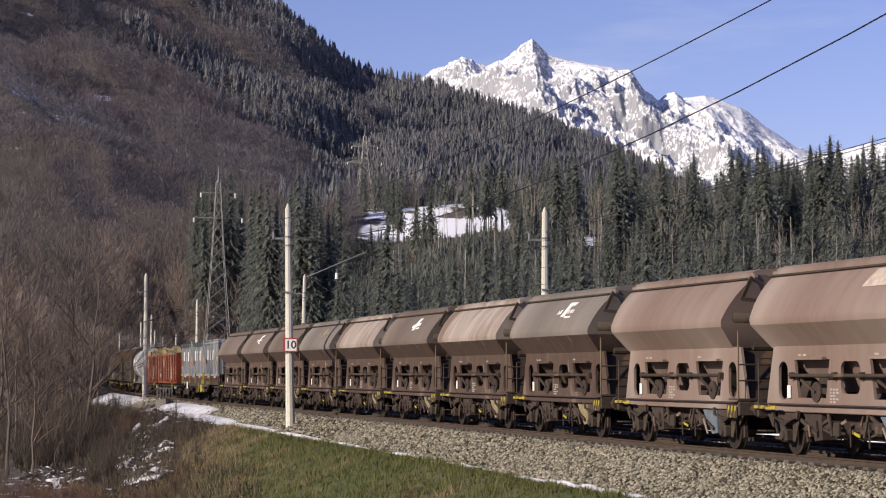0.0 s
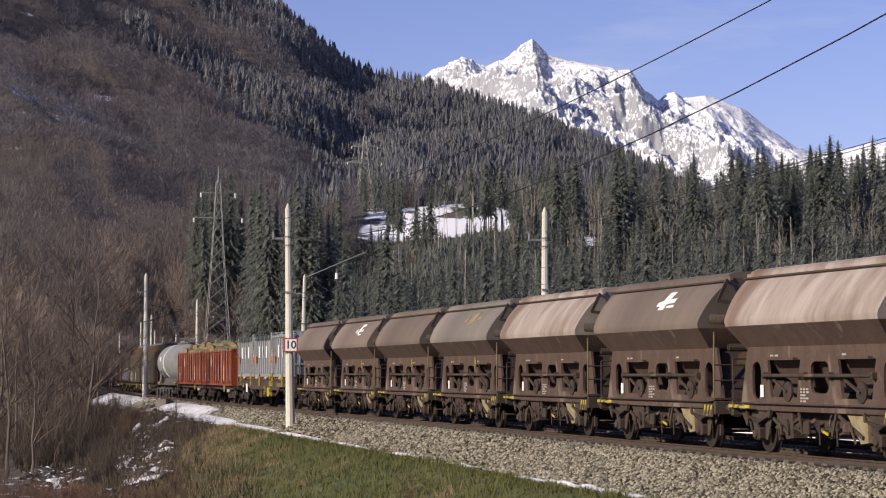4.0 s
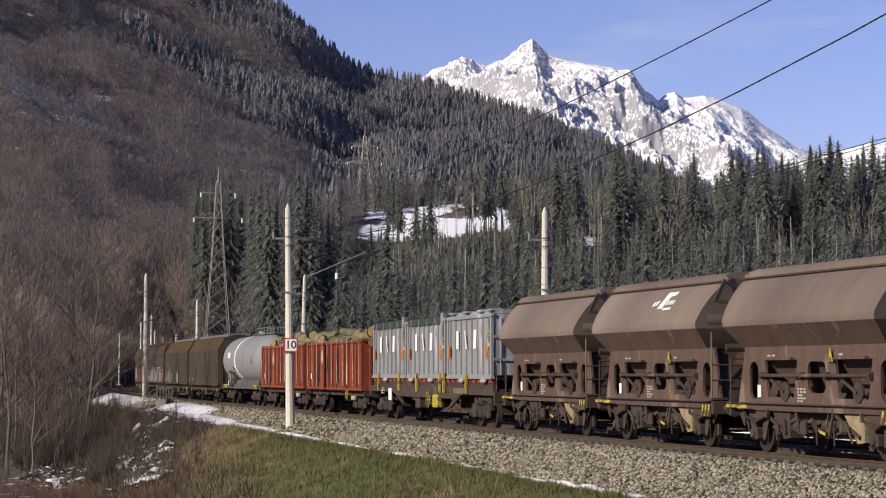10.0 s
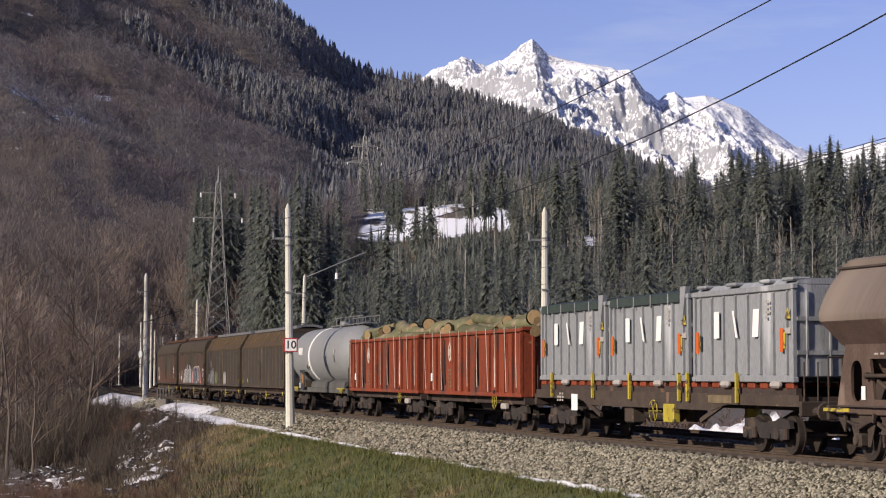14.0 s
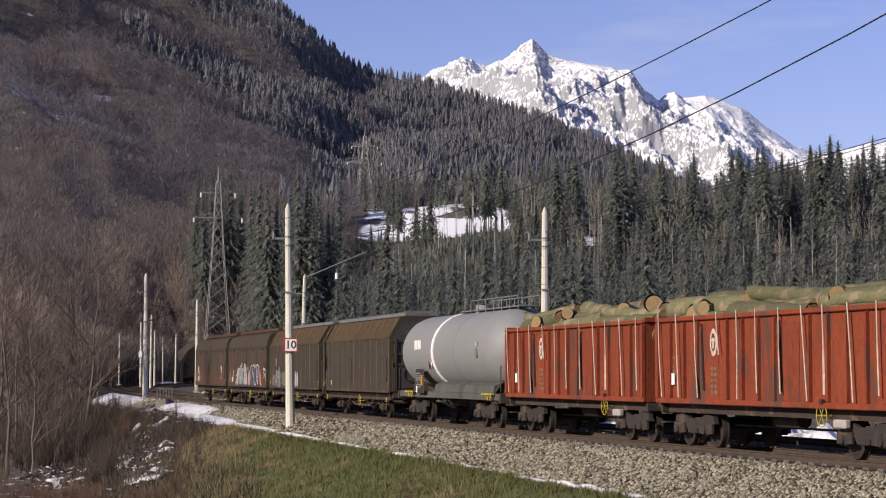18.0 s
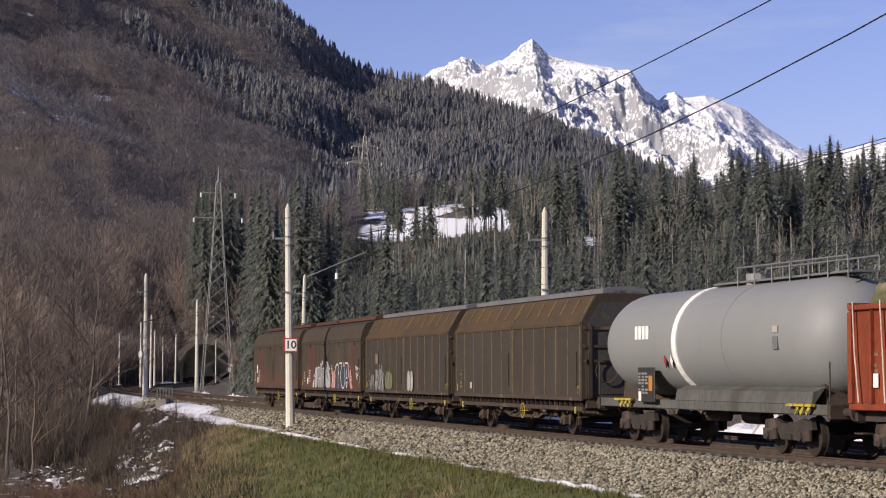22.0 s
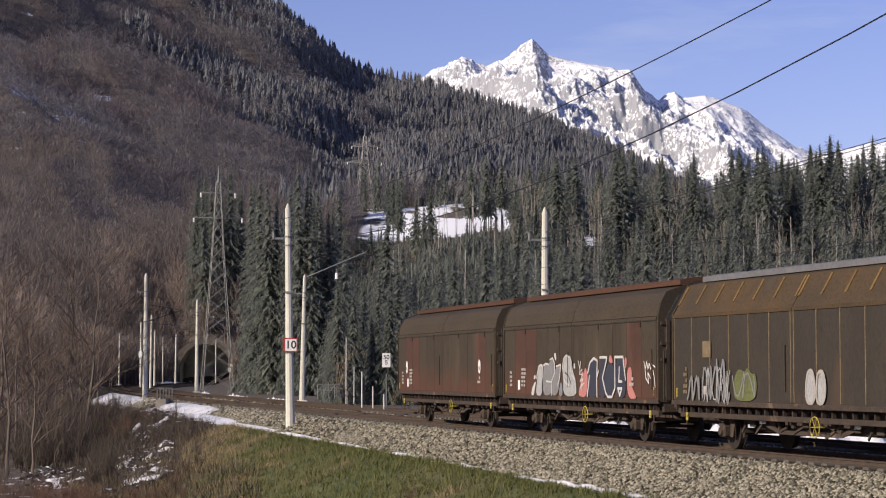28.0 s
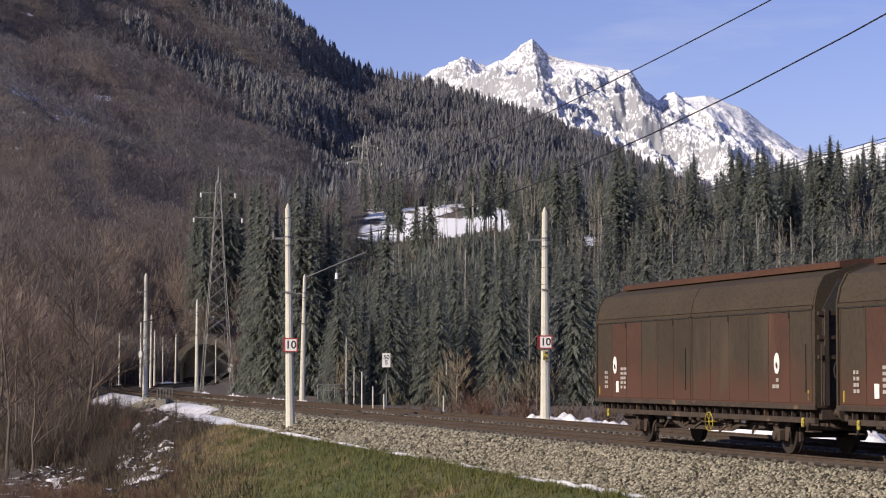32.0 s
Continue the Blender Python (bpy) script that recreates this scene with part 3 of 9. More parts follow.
# ---- woods ----
def spruce_mesh(seed, height, levels=26, width=0.2, start=0.07, sprays=6, branches=9, fine=0.085, tuft=1.0):
    """Trunk and shaggy drooping branches of one spruce: (trunk bmesh, crown bmesh)."""
    rng = random.Random(seed)
    tb = rod((0, 0, -0.6), (0, 0, height * 0.97), 0.010 * height, 0.01, 6)
    cb = bmesh.new()

    def tri(p0, p1, p2):
        cb.faces.new([cb.verts.new(p) for p in (p0, p1, p2)])

    crown = height * (1 - start)
    # short dense sprays round the stem
    for k in range(levels * 6):
        f = 1 - (1 - (k + rng.random()) / (levels * 6)) ** 1.3
        z = height - crown * (1 - f)
        rr = (height * width * 0.62 * (1 - f) ** 0.68 + 0.12) * rng.uniform(0.6, 1.1)
        a = rng.uniform(0, 6.28)
        d = Vector((math.cos(a), math.sin(a), 0))
        q = Vector((-d.y, d.x, 0)) * rr * 0.42
        tri(Vector((0, 0, z)) + q, Vector((0, 0, z)) - q, d * rr + Vector((0, 0, z - rr * rng.uniform(0.5, 1.4))))
    for k in range(levels):
        f = 1 - (1 - (k + rng.uniform(0, 0.6)) / levels) ** 1.25
        z = height - crown * (1 - f)
        R = height * width * (1 - f) ** 0.62 * rng.uniform(0.75, 1.1) + 0.011 * height
        nb = max(5, int(branches * (1 - 0.3 * f)))
        a0 = rng.uniform(0, 6.28)
        for j in range(nb):
            if rng.random() < 0.1:
                continue
            a = a0 + 6.283 * j / nb + rng.uniform(-0.3, 0.3)
            L = R * rng.uniform(0.6, 1.12)
            droop = L * rng.uniform(0.35, 0.75) * (1 - 1.15 * f * f)
            d = Vector((math.cos(a), math.sin(a), 0))
            q = Vector((-d.y, d.x, 0))
            zz = z + rng.uniform(-0.015, 0.015) * height

            def on(g):
                return d * L * g + Vector((0, 0, zz + 0.12 * L * g - (droop + 0.12 * L) * g * g))
            w = L * 0.07
            tri(on(0.2) + q * w, on(0.2) - q * w, on(1.0) - Vector((0, 0, 0.12 * L)))
            for i in range(sprays):
                g = (i + rng.uniform(0.2, 1.0)) / sprays
                o = on(g)
                for sd in (-1, 1):
                    tip = o + q * sd * L * tuft * rng.uniform(0.05, 0.32) * (1.1 - 0.5 * g) + d * L * rng.uniform(-0.05, 0.14) - Vector((0, 0, 1)) * L * tuft * rng.uniform(0.18, 0.42) * (1 - 0.7 * f * f)
                    e = (d + q * sd * rng.uniform(-0.8, 0.8)) * L * fine
                    tri(o + e, o - e, tip)
    return tb, cb


def spruce(seed, height, width=0.2, label="tall dark green spruce with drooping branches", levels=28):
    t = thing("spruce", label, "tree", "spruces behind the line")
    tb, cb = spruce_mesh(seed, height, int(levels * 1.3), width, 0.06, 11, 10, 0.038, 0.62)
    part("trunk", tb, M_BARK, t)
    part("crown", cb, M_SPRUCE, t)
    return t


rng = random.Random(11)
proto = [spruce(100 + i, h, w) for i, (h, w) in enumerate(((16, 0.165), (19, 0.15), (22, 0.135), (13, 0.19), (25, 0.12), (20, 0.155)))]
spots = []
# a dense belt at the foot of the slope and the group by the tunnel
for i in range(150):
    u = -0.056 + 0.285 * (i + rng.uniform(-1.5, 1.5)) / 150
    d = rng.choice((rng.uniform(205, 240), rng.uniform(240, 330)))
    k = rng.uniform(0.72, 1.02)
    if d > 255:
        k *= 1.25 if u < 0.03 else 1.12
    spots.append((u, d, k, rng.choice((0, 0, 3, 3, 5))))
for i in range(26):
    spots.append((rng.uniform(-0.099, -0.052), rng.uniform(292, 345), rng.uniform(1.2, 1.42), rng.choice((2, 4, 4))))
for i in range(16):
    spots.append((rng.uniform(-0.125, -0.098), rng.uniform(480, 510), rng.uniform(1.15, 1.45), rng.choice((2, 4, 4))))
used = set()
for u, d, k, v in spots:
    p = place(u, d)
    m = Matrix.Translation(p) @ pose(0, 0, 0, rng.uniform(-2, 2), rng.uniform(-2, 2), rng.uniform(0, 360)) @ Matrix.Scale(k, 4)
    if v not in used:
        used.add(v)
        proto[v].matrix_basis = m
    else:
        c = copy_thing(proto[v], m)
        c.scale = (k, k, k)
for v, ob in enumerate(proto):
    if v not in used:
        ob.matrix_basis = Matrix.Translation(place(0.02 + 0.02 * v, 300))


def conifer_template(seed, tiers=5, n=6, slim=1.0):
    """A far conifer one unit high: tiers of drooping fronds round a slim heart."""
    r = random.Random(seed)
    V, F = [(0, 0, 1.0)], []
    base = [(0.055 * math.cos(1.2566 * j), 0.055 * math.sin(1.2566 * j), 0.05) for j in range(5)]
    V += base
    F += [(0, 1 + j, 1 + (j + 1) % 5) for j in range(5)]
    dz = 0.86 / tiers
    for k in range(tiers):
        z = 0.12 + dz * (k + 0.9)
        R = 0.15 * (1 - k / (tiers + 0.3)) ** 0.9 * r.uniform(0.8, 1.15) + 0.008
        a0 = r.uniform(0, 6.28)
        for j in range(n):
            a = a0 + 6.283 * (j + r.uniform(-0.25, 0.25)) / n
            rr = R * r.uniform(0.7, 1.25)
            half = 3.5 / n * slim
            drop = dz * r.uniform(0.9, 1.6)
            i = len(V)
            V += [(0, 0, min(z + dz * 0.55, 0.99)), (rr * math.cos(a - half), rr * math.sin(a - half), z - drop * 0.8), (rr * 1.1 * math.cos(a + half * 0.4), rr * 1.1 * math.sin(a + half * 0.4), z - drop)]
            F.append((i, i + 1, i + 2))
    return np.array(V), np.array(F)


def bare_template(seed, limbs=16, twigs=4, thick=1.0):
    """A leafless crown one unit high: stem, limbs and fine twigs as slivers."""
    r = random.Random(seed)
    V, F = [], []

    def twig(a, b, w):
        a, b = Vector(a), Vector(b)
        q = (b - a).cross(Vector((r.uniform(-1, 1), r.uniform(-1, 1), r.uniform(-1, 1)))).normalized() * w * thick
        i = len(V)
        V.extend([tuple(a - q), tuple(a + q), tuple(b)])
        F.append((i, i + 1, i + 2))

    twig((0, 0, -0.03), (r.uniform(-.05, .05), r.uniform(-.05, .05), 0.97), 0.011)
    twig((0, 0, -0.03), (0, 0, 0.8), 0.011)
    for k in range(limbs):
        z = 0.18 + 0.5 * (k + r.random()) / limbs
        a = r.uniform(0, 6.28)
        L = r.uniform(0.12, 0.30) * (1.2 - 0.7 * z)
        b = Vector((L * math.cos(a), L * math.sin(a), min(z + r.uniform(0.18, 0.38), 1.0)))
        s_ = Vector((0, 0, z))
        twig(s_, b, 0.005)
        for j in range(twigs):
            p = s_.lerp(b, r.uniform(0.3, 1.0))
            out = Vector((p.x, p.y, 0)) * r.uniform(0.0, 0.5)
            twig(p, p + out + Vector((r.uniform(-.04, .04), r.uniform(-.04, .04), r.uniform(0.05, .17))), 0.0045)
    return np.array(V), np.array(F)


def crown_template(seed, sprigs=34, wide=0.27, fine=1.0):
    """A far leafless crown one unit high: a stem and a rounded haze of upswept sprigs."""
    r = random.Random(seed)
    V, F = [(-0.012, 0, -0.03), (0.012, 0, -0.03), (0, 0, 0.75)], [(0, 1, 2)]
    for k in range(sprigs):
        a, h = r.uniform(0, 6.28), r.uniform(-0.75, 1.0)
        q = math.sqrt(max(0.0, 1 - h * h)) * r.uniform(0.45, 1.0)
        o = Vector((wide * q * math.cos(a), wide * q * math.sin(a), 0.62 + 0.33 * h))
        d = Vector((o.x * 1.2 * fine, o.y * 1.2 * fine, 0.16 + 0.5 * max(0.0, o.z - 0.6))).normalized() * r.uniform(0.10, 0.2) * (0.4 + 0.6 * fine)
        w = d.cross(Vector((r.uniform(-1, 1), r.uniform(-1, 1), r.uniform(-1, 1)))).normalized() * r.uniform(0.008, 0.015) * fine
        i = len(V)
        V += [tuple(o - d * 0.5 - w), tuple(o - d * 0.5 + w), tuple(o + d * 0.5)]
        F.append((i, i + 1, i + 2))
    return np.array(V), np.array(F)


def wood(name, templates, spots, material, label):
    """One mass of far trees: spots are rows of x, y, z, height, width."""
    r = np.random.RandomState(5)
    VV, FF, tones, off = [], [], [], 0
    which = r.randint(0, len(templates), len(spots))
    for k, (tv, tf) in enumerate(templates):
        P = spots[which == k]
        a = r.uniform(0, 6.28, len(P))
        c, s_ = np.cos(a)[:, None], np.sin(a)[:, None]
        x = (tv[None, :, 0] * c - tv[None, :, 1] * s_) * P[:, 4:5] + P[:, 0:1]
        y = (tv[None, :, 0] * s_ + tv[None, :, 1] * c) * P[:, 4:5] + P[:, 1:2]
        z = tv[None, :, 2] * P[:, 3:4] + P[:, 2:3]
        VV.append(np.stack([x, y, z], -1).reshape(-1, 3))
        tones.append(np.repeat(r.rand(len(P)), len(tv)))
        FF.append((tf[None] + (np.arange(len(P)) * len(tv))[:, None, None] + off).reshape(-1, 3))
        off += len(P) * len(tv)
    me = soup(name, np.concatenate(VV), np.concatenate(FF), material)
    me.attributes.new("tone", "FLOAT", "POINT").data.foreach_set("value", np.concatenate(tones).astype(np.float32))
    return tagged(new(name, me), label, "woods", kind="stuff")


def template_of_bm(tb, cb):
    """Points and triangles, one unit high, of a fresh trunk and crown."""
    V, F, off = [], [], 0
    for bm in (tb, cb):
        bmesh.ops.triangulate(bm, faces=bm.faces)
        bm.verts.index_update()
        V.append(np.array([v.co[:] for v in bm.verts]))
        F.append(np.array([[v.index for v in f.verts] for f in bm.faces]) + off)
        off += len(bm.verts)
        bm.free()
    V = np.concatenate(V)
    return V / V[:, 2].max(), np.concatenate(F)


light_t = [template_of_bm(*spruce_mesh(150 + i, 16, 19, 0.165, 0.08, 3, 7, 0.08, 0.9)) for i in range(5)]
tall_t = [template_of_bm(*spruce_mesh(170 + i, 24, 29, 0.16, 0.2 + 0.06 * (i % 4), 4, 9, 0.07, 0.8)) for i in range(6)]
r = np.random.RandomState(21)
# the stand on the terrace above the belt
nU = 150
tu = r.uniform(-0.004, 0.24, nU)
td = r.uniform(430, 545, nU)
th = r.uniform(14.5, 24, nU) * np.interp(tu, [0, 0.03, 0.06, 0.2], [0.78, 0.75, 0.95, 1.0])
open_t = (tu < 0.036) & (td > 470)
sel = ~open_t & ~((tu < 0.034) & (td > 425)) & (np.abs(tu - 0.071) > 0.0055)
tx, ty = tu * td, td
wood("terrace_spruces", tall_t, np.stack([tx, ty, ground_z(tx, ty) - 0.3, th, th * 1.42], 1)[sel], M_SPRUCE, "tall dark spruces in a stand above the line")
# high-crowned trees before the snowy clearing
hu, hd, hh = np.concatenate([r.uniform(-0.028, 0.034, 14), r.uniform(0.034, 0.075, 12)]), r.uniform(468, 512, 26), r.uniform(13, 20, 26)
wood("high_crowned_spruces", tall_t[2:4], np.stack([hu * hd, hd, ground_z(hu * hd, hd) - 0.3, hh, hh * 0.95], 1), M_SPRUCE, "slender spruces with bare lower trunks before a snowy clearing")
fx = r.uniform(-0.043, 0.036, 26)
fd = r.uniform(560, 600, 26)
wood("clearing_spruces", light_t, np.stack([fx * fd, fd, ground_z(fx * fd, fd) - 0.3, r.uniform(8, 18, 26), r.uniform(8, 15, 26)], 1), M_SPRUCE, "young spruces round a snowy clearing")

# trees on the slope between belt and terrace
nS = 440
su, sd = np.where(np.arange(nS) < 170, r.uniform(-0.057, 0.055, nS), r.uniform(-0.058, 0.24, nS)), np.where(np.arange(nS) < 170, r.uniform(270, 440, nS), r.uniform(325, 500, nS))
sh = r.uniform(10, 18, nS)
inz = (su < 0.036) & (su > -0.046)
skeep = ~(inz & (sd > 430) & (r.rand(nS) < 0.8)) & ~((np.abs(su - 0.071) < 0.005) & (sd > 385))
sh = np.where(inz & (sd > 385), sh * 0.5, sh)
qu, qd, qh = r.uniform(-0.064, 0.03, 85), r.uniform(400, 505, 85), r.uniform(3, 6.5, 85)
wood("young_spruces", light_t[:3], np.stack([qu * qd, qd, ground_z(qu * qd, qd) - 0.3, qh, qh * 1.1], 1), M_SPRUCE, "young spruces below the snowy clearing")
fu, fdp = np.tile(np.linspace(0.03, 0.235, 34), 3) + r.uniform(-0.003, 0.003, 102), np.repeat([335, 375, 415], 34) + r.uniform(-14, 14, 102)
fh = r.uniform(9, 15, 102)
wood("understorey_spruces", light_t[1:4], np.stack([fu * fdp, fdp, ground_z(fu * fdp, fdp) - 0.3, fh, fh * 1.1], 1), M_SPRUCE, "young dark spruces filling the slope behind the line")
small_t = [template_of_bm(*spruce_mesh(230 + i, 7, 11, 0.24, 0.03, 2, 6, 0.12, 1.2)) for i in range(4)]
ju, jd, jh = r.uniform(-0.062, 0.042, 330), r.uniform(320, 505, 330), r.uniform(2.6, 6.5, 330)
jh = np.where((ju > -0.03) & (jd > 425), jh * 0.5, jh)
ju[:110], jd[:110] = r.uniform(-0.06, -0.024, 110), r.uniform(405, 500, 110)
wood("low_spruces", small_t, np.stack([ju * jd, jd, ground_z(ju * jd, jd) - 0.3, jh, jh * 1.2], 1), M_SPRUCE, "dense young spruces below the snowy clearing")
vu, vd = r.uniform(-0.055, 0.045, 620), r.uniform(415, 507, 620)
vh = (r.uniform(1.4, 2.8, 620) + (507 - vd) * 0.035) * np.where((vu > -0.005) & (vd > 455), 0.5, 1.0)
wood("sapling_spruces", [conifer_template(260 + i, 6, 6, 0.8) for i in range(5)], np.stack([vu * vd, vd, ground_z(vu * vd, vd) - 0.2, vh, vh * 1.5], 1), M_SPRUCE, "low spruce saplings covering the slope under the clearing")
wood("slope_spruces", light_t, np.stack([su * sd, sd, ground_z(su * sd, sd) - 0.3, sh, sh], 1)[skeep], M_SPRUCE, "dark spruces on the slope behind the line")
nL = 70
lu, ldp = r.uniform(-0.02, 0.24, nL), r.uniform(380, 540, nL)
lh = r.uniform(12, 19, nL)
lsel = ~((lu < 0.036) & (ldp > 410))
M_PALEWOOD = island_mat("pale_bare_stems", (0.15, 0.132, 0.11), (0.31, 0.275, 0.225))
wood("terrace_bare_trees", [bare_template(90 + i, 18, 4, 0.8) for i in range(5)], np.stack([lu * ldp, ldp, ground_z(lu * ldp, ldp) - 0.3, lh, lh * 0.62], 1)[lsel], M_PALEWOOD, "bare pale-stemmed birches among the spruces")

nP = 230
gu, gd = r.uniform(-0.03, 0.24, nP), r.uniform(250, 520, nP)
gu[150:] = r.uniform(0.05, 0.24, 80)
gok = ~((gu < 0.036) & (gd > 500))
gh = r.uniform(8, 15, nP)


def stem_template(seed):
    """A slim bare trunk one unit high with a few short snags."""
    q = random.Random(seed)
    V, F = [], []
    for a, b, w in [((0, 0, -0.02), (q.uniform(-0.03, 0.03), q.uniform(-0.03, 0.03), 1.0), 0.0085)] + [
            ((0, 0, z), (q.uniform(-0.07, 0.07), q.uniform(-0.07, 0.07), z + 0.1), 0.003) for z in (0.5, 0.6, 0.7, 0.8, 0.86)]:
        i = len(V)
        for k in range(3):
            V.append((a[0] + w * math.cos(2.094 * k), a[1] + w * math.sin(2.094 * k), a[2]))
        for k in range(3):
            V.append((b[0] + 0.4 * w * math.cos(2.094 * k), b[1] + 0.4 * w * math.sin(2.094 * k), b[2]))
        for k in range(3):
            j = (k + 1) % 3
            F += [(i + k, i + j, i + 3 + j), (i + k, i + 3 + j, i + 3 + k)]
    return np.array(V), np.array(F)


M_BIRCH = island_mat("pale_birch_bark", (0.26, 0.24, 0.215), (0.52, 0.49, 0.45))
wood("birch_stems", [stem_template(210 + i) for i in range(6)], np.stack([gu * gd, gd, ground_z(gu * gd, gd) - 0.3, gh, gh], 1)[gok], M_BIRCH, "slim pale birch trunks among the spruces")

N_FAR = 39000
# even spread as seen from the valley
U = r.uniform(-0.245, 0.14, N_FAR)
G = r.uniform(0, 1, N_FAR)
Dd = 430 + (RIDGE_D - 410) * G ** 1.45
Xs, Ys = U * Dd, Dd
patchy = waves(Xs, Ys, 31, 420.0) + 0.6 * waves(Xs, Ys, 32, 110.0)
con = patchy + np.clip((U + 0.09) * 20, -1.4, 2.2) + 0.8 * np.clip((Dd - 1600) / 1000, -1, 1) > 0.0
open_ = (Dd > 480) & (Dd < 590) & (U > -0.046) & (U < 0.035)
low = (Dd < 580) & (U > -0.05)
at_portal = (Dd < 520) & (np.abs(U + 0.117) < 0.02)
thin = (Dd > 1000) & (Dd < 1300) & (U < -0.165) & (r.rand(N_FAR) < 0.5)
at_pylon = (np.abs(U + 0.0386) < 0.012) & (Dd < 625)
keep = ~open_ & ~low & ~at_portal & ~thin & ~at_pylon
Zs = ground_z(Xs, Ys)
H = r.uniform(9.5, 18, N_FAR)
rows = np.stack([Xs, Ys, Zs - 0.5, H, H * r.uniform(0.85, 1.2, N_FAR)], 1)
wood("mountainside_spruces", [conifer_template(20 + i, 8, 5, 0.65) for i in range(6)], (rows * np.array([1, 1, 1, 1.05, 1.2]))[keep & con & (Dd <= 1150)], M_FARCON, "spruces on the lower mountainside, coloured pale for haze")
wood("mountain_conifers", [conifer_template(i, 5, 4, 0.85) for i in range(8)], (rows * np.array([1, 1, 1, 1.05, 1.3]))[keep & con & (Dd > 1150)], M_FARCON, "dense spruce forest covering the mountainside, coloured pale for haze")
rows[:, 3:5] *= np.interp(Dd, [430, 1000, 2000], [0.6, 0.85, 1.35])[:, None]
dec = rows * np.array([1, 1, 1, 0.85, 1.15])
red = waves(Xs, Ys, 35, 300.0) + 0.6 * waves(Xs, Ys, 36, 90.0) > 0.1
# red-brown crowns with the same haze mixed into their colour
M_FARRED = island_mat("hazy_red_brown_crowns", (0.115, 0.099, 0.103), (0.225, 0.19, 0.188), 0.8, 0.5, 0.75)
far_t = [crown_template(40 + i, 38) for i in range(8)]
near_t = [crown_template(60 + i, 72, 0.25, 0.55) for i in range(8)]
dec[:, 3:5] *= np.interp(Dd, [430, 900, 1400], [1.25, 1.15, 1.1])[:, None]
wood("mountain_broadleaf_woods", far_t, dec[keep & ~con & ~red & (Dd > 900)], M_FARDEC, "leafless grey-brown broadleaf forest on the mountainside, paled for haze")
wood("mountain_beech_woods", far_t, dec[keep & ~con & red & (Dd > 900)], M_FARRED, "leafless red-brown broadleaf forest on the mountainside, paled for haze")
M_GULLYSHADE = island_mat("shade_dark_crowns", (0.07, 0.064, 0.078), (0.13, 0.118, 0.13), 0.8, 0.3, 0.6)
M_FOOT = island_mat("foothill_brown_crowns", (0.134, 0.114, 0.104), (0.24, 0.206, 0.187), 0.8, 0.5, 0.7)
# the same wood with shade painted in, in the gully and under the spur
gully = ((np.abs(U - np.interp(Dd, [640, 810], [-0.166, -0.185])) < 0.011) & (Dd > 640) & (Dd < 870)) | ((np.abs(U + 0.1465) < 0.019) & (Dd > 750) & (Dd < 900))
foot = keep & ~con & (Dd <= 900)
wood("foothill_broadleaf_woods", near_t, dec[foot & ~gully], M_FOOT, "leafless brown broadleaf wood at the mountain's foot")
wood("gully_alder_woods", near_t, dec[foot & gully] * np.array([1, 1, 1, 0.8, 0.9]), M_GULLYSHADE, "leafless wood in a gully of the foothill, coloured dark for shade")
M_THICKET = island_mat("red_brown_thicket", (0.175, 0.138, 0.114), (0.34, 0.27, 0.222), 0.8, 0.4, 0.5)
cu = np.concatenate([r.uniform(-0.066, -0.038, 90), r.uniform(-0.044, 0.03, 110)])
cd = np.concatenate([r.uniform(495, 610, 90), r.uniform(602, 645, 110)])
ch = r.uniform(7, 12, 200)
cd[90:150] = r.uniform(583, 600, 60)
cok = ~((np.abs(cu + 0.0386) < 0.003) & (cd < 625))
wood("clearing_bare_wood", near_t, np.stack([cu * cd, cd, ground_z(cu * cd, cd) - 0.3, ch, ch * 1.3], 1)[cok], M_FARDEC, "leafless grey wood round the snowy clearing")
eu, ed, eh = r.uniform(-0.06, 0.05, 130), r.uniform(380, 506, 130), r.uniform(1.5, 3.6, 130)
wood("clearing_scrub", [bare_template(240 + i, 22, 6, 1.0) for i in range(4)], np.stack([eu * ed, ed, ground_z(eu * ed, ed) - 0.2, eh, eh * 1.3], 1), M_THICKET, "brown scrub among the young spruces")
nB = 65
zu, zd = r.uniform(-0.05, 0.24, nB), r.uniform(240, 430, nB)
zh = r.uniform(7, 15, nB)
wood("slope_bare_trees", [bare_template(190 + i, 14, 4, 0.7) for i in range(5)], np.stack([zu * zd, zd, ground_z(zu * zd, zd) - 0.3, zh, zh * 0.55], 1), M_PALEWOOD, "thin bare pale-stemmed trees among the spruces")
# thickets along the foot of the slope
bu = np.concatenate([r.uniform(-0.24, -0.118, 430), r.uniform(-0.06, 0.235, 120)])
bd = np.concatenate([r.uniform(195, 430, 430), r.uniform(150, 330, 120)])
bh = np.concatenate([r.uniform(9, 17, 430), r.uniform(2.0, 6, 120)])
bx = bu * bd
bn = line_coords(bx, bd)[1]
okb = np.abs(bn + 2) > 13
left = bu < -0.1
okb = okb & ~((np.abs(bu + 0.159) < 0.012) & (bd < 335))
wood("birch_thicket", [bare_template(85 + i, 34, 7, 0.75) for i in range(6)], np.stack([bx, bd, ground_z(bx, bd) - 0.2, bh, bh * 1.15], 1)[okb & left], M_THICKET, "dense reddish-brown leafless thicket by the stream")
okb = okb & ~left
wood("lineside_thicket", [bare_template(80 + i, 30, 7, 0.8) for i in range(6)], np.stack([bx, bd, ground_z(bx, bd) - 0.2, bh, bh * 1.15], 1)[okb], M_TWIG, "leafless scrub and young birches along the line")

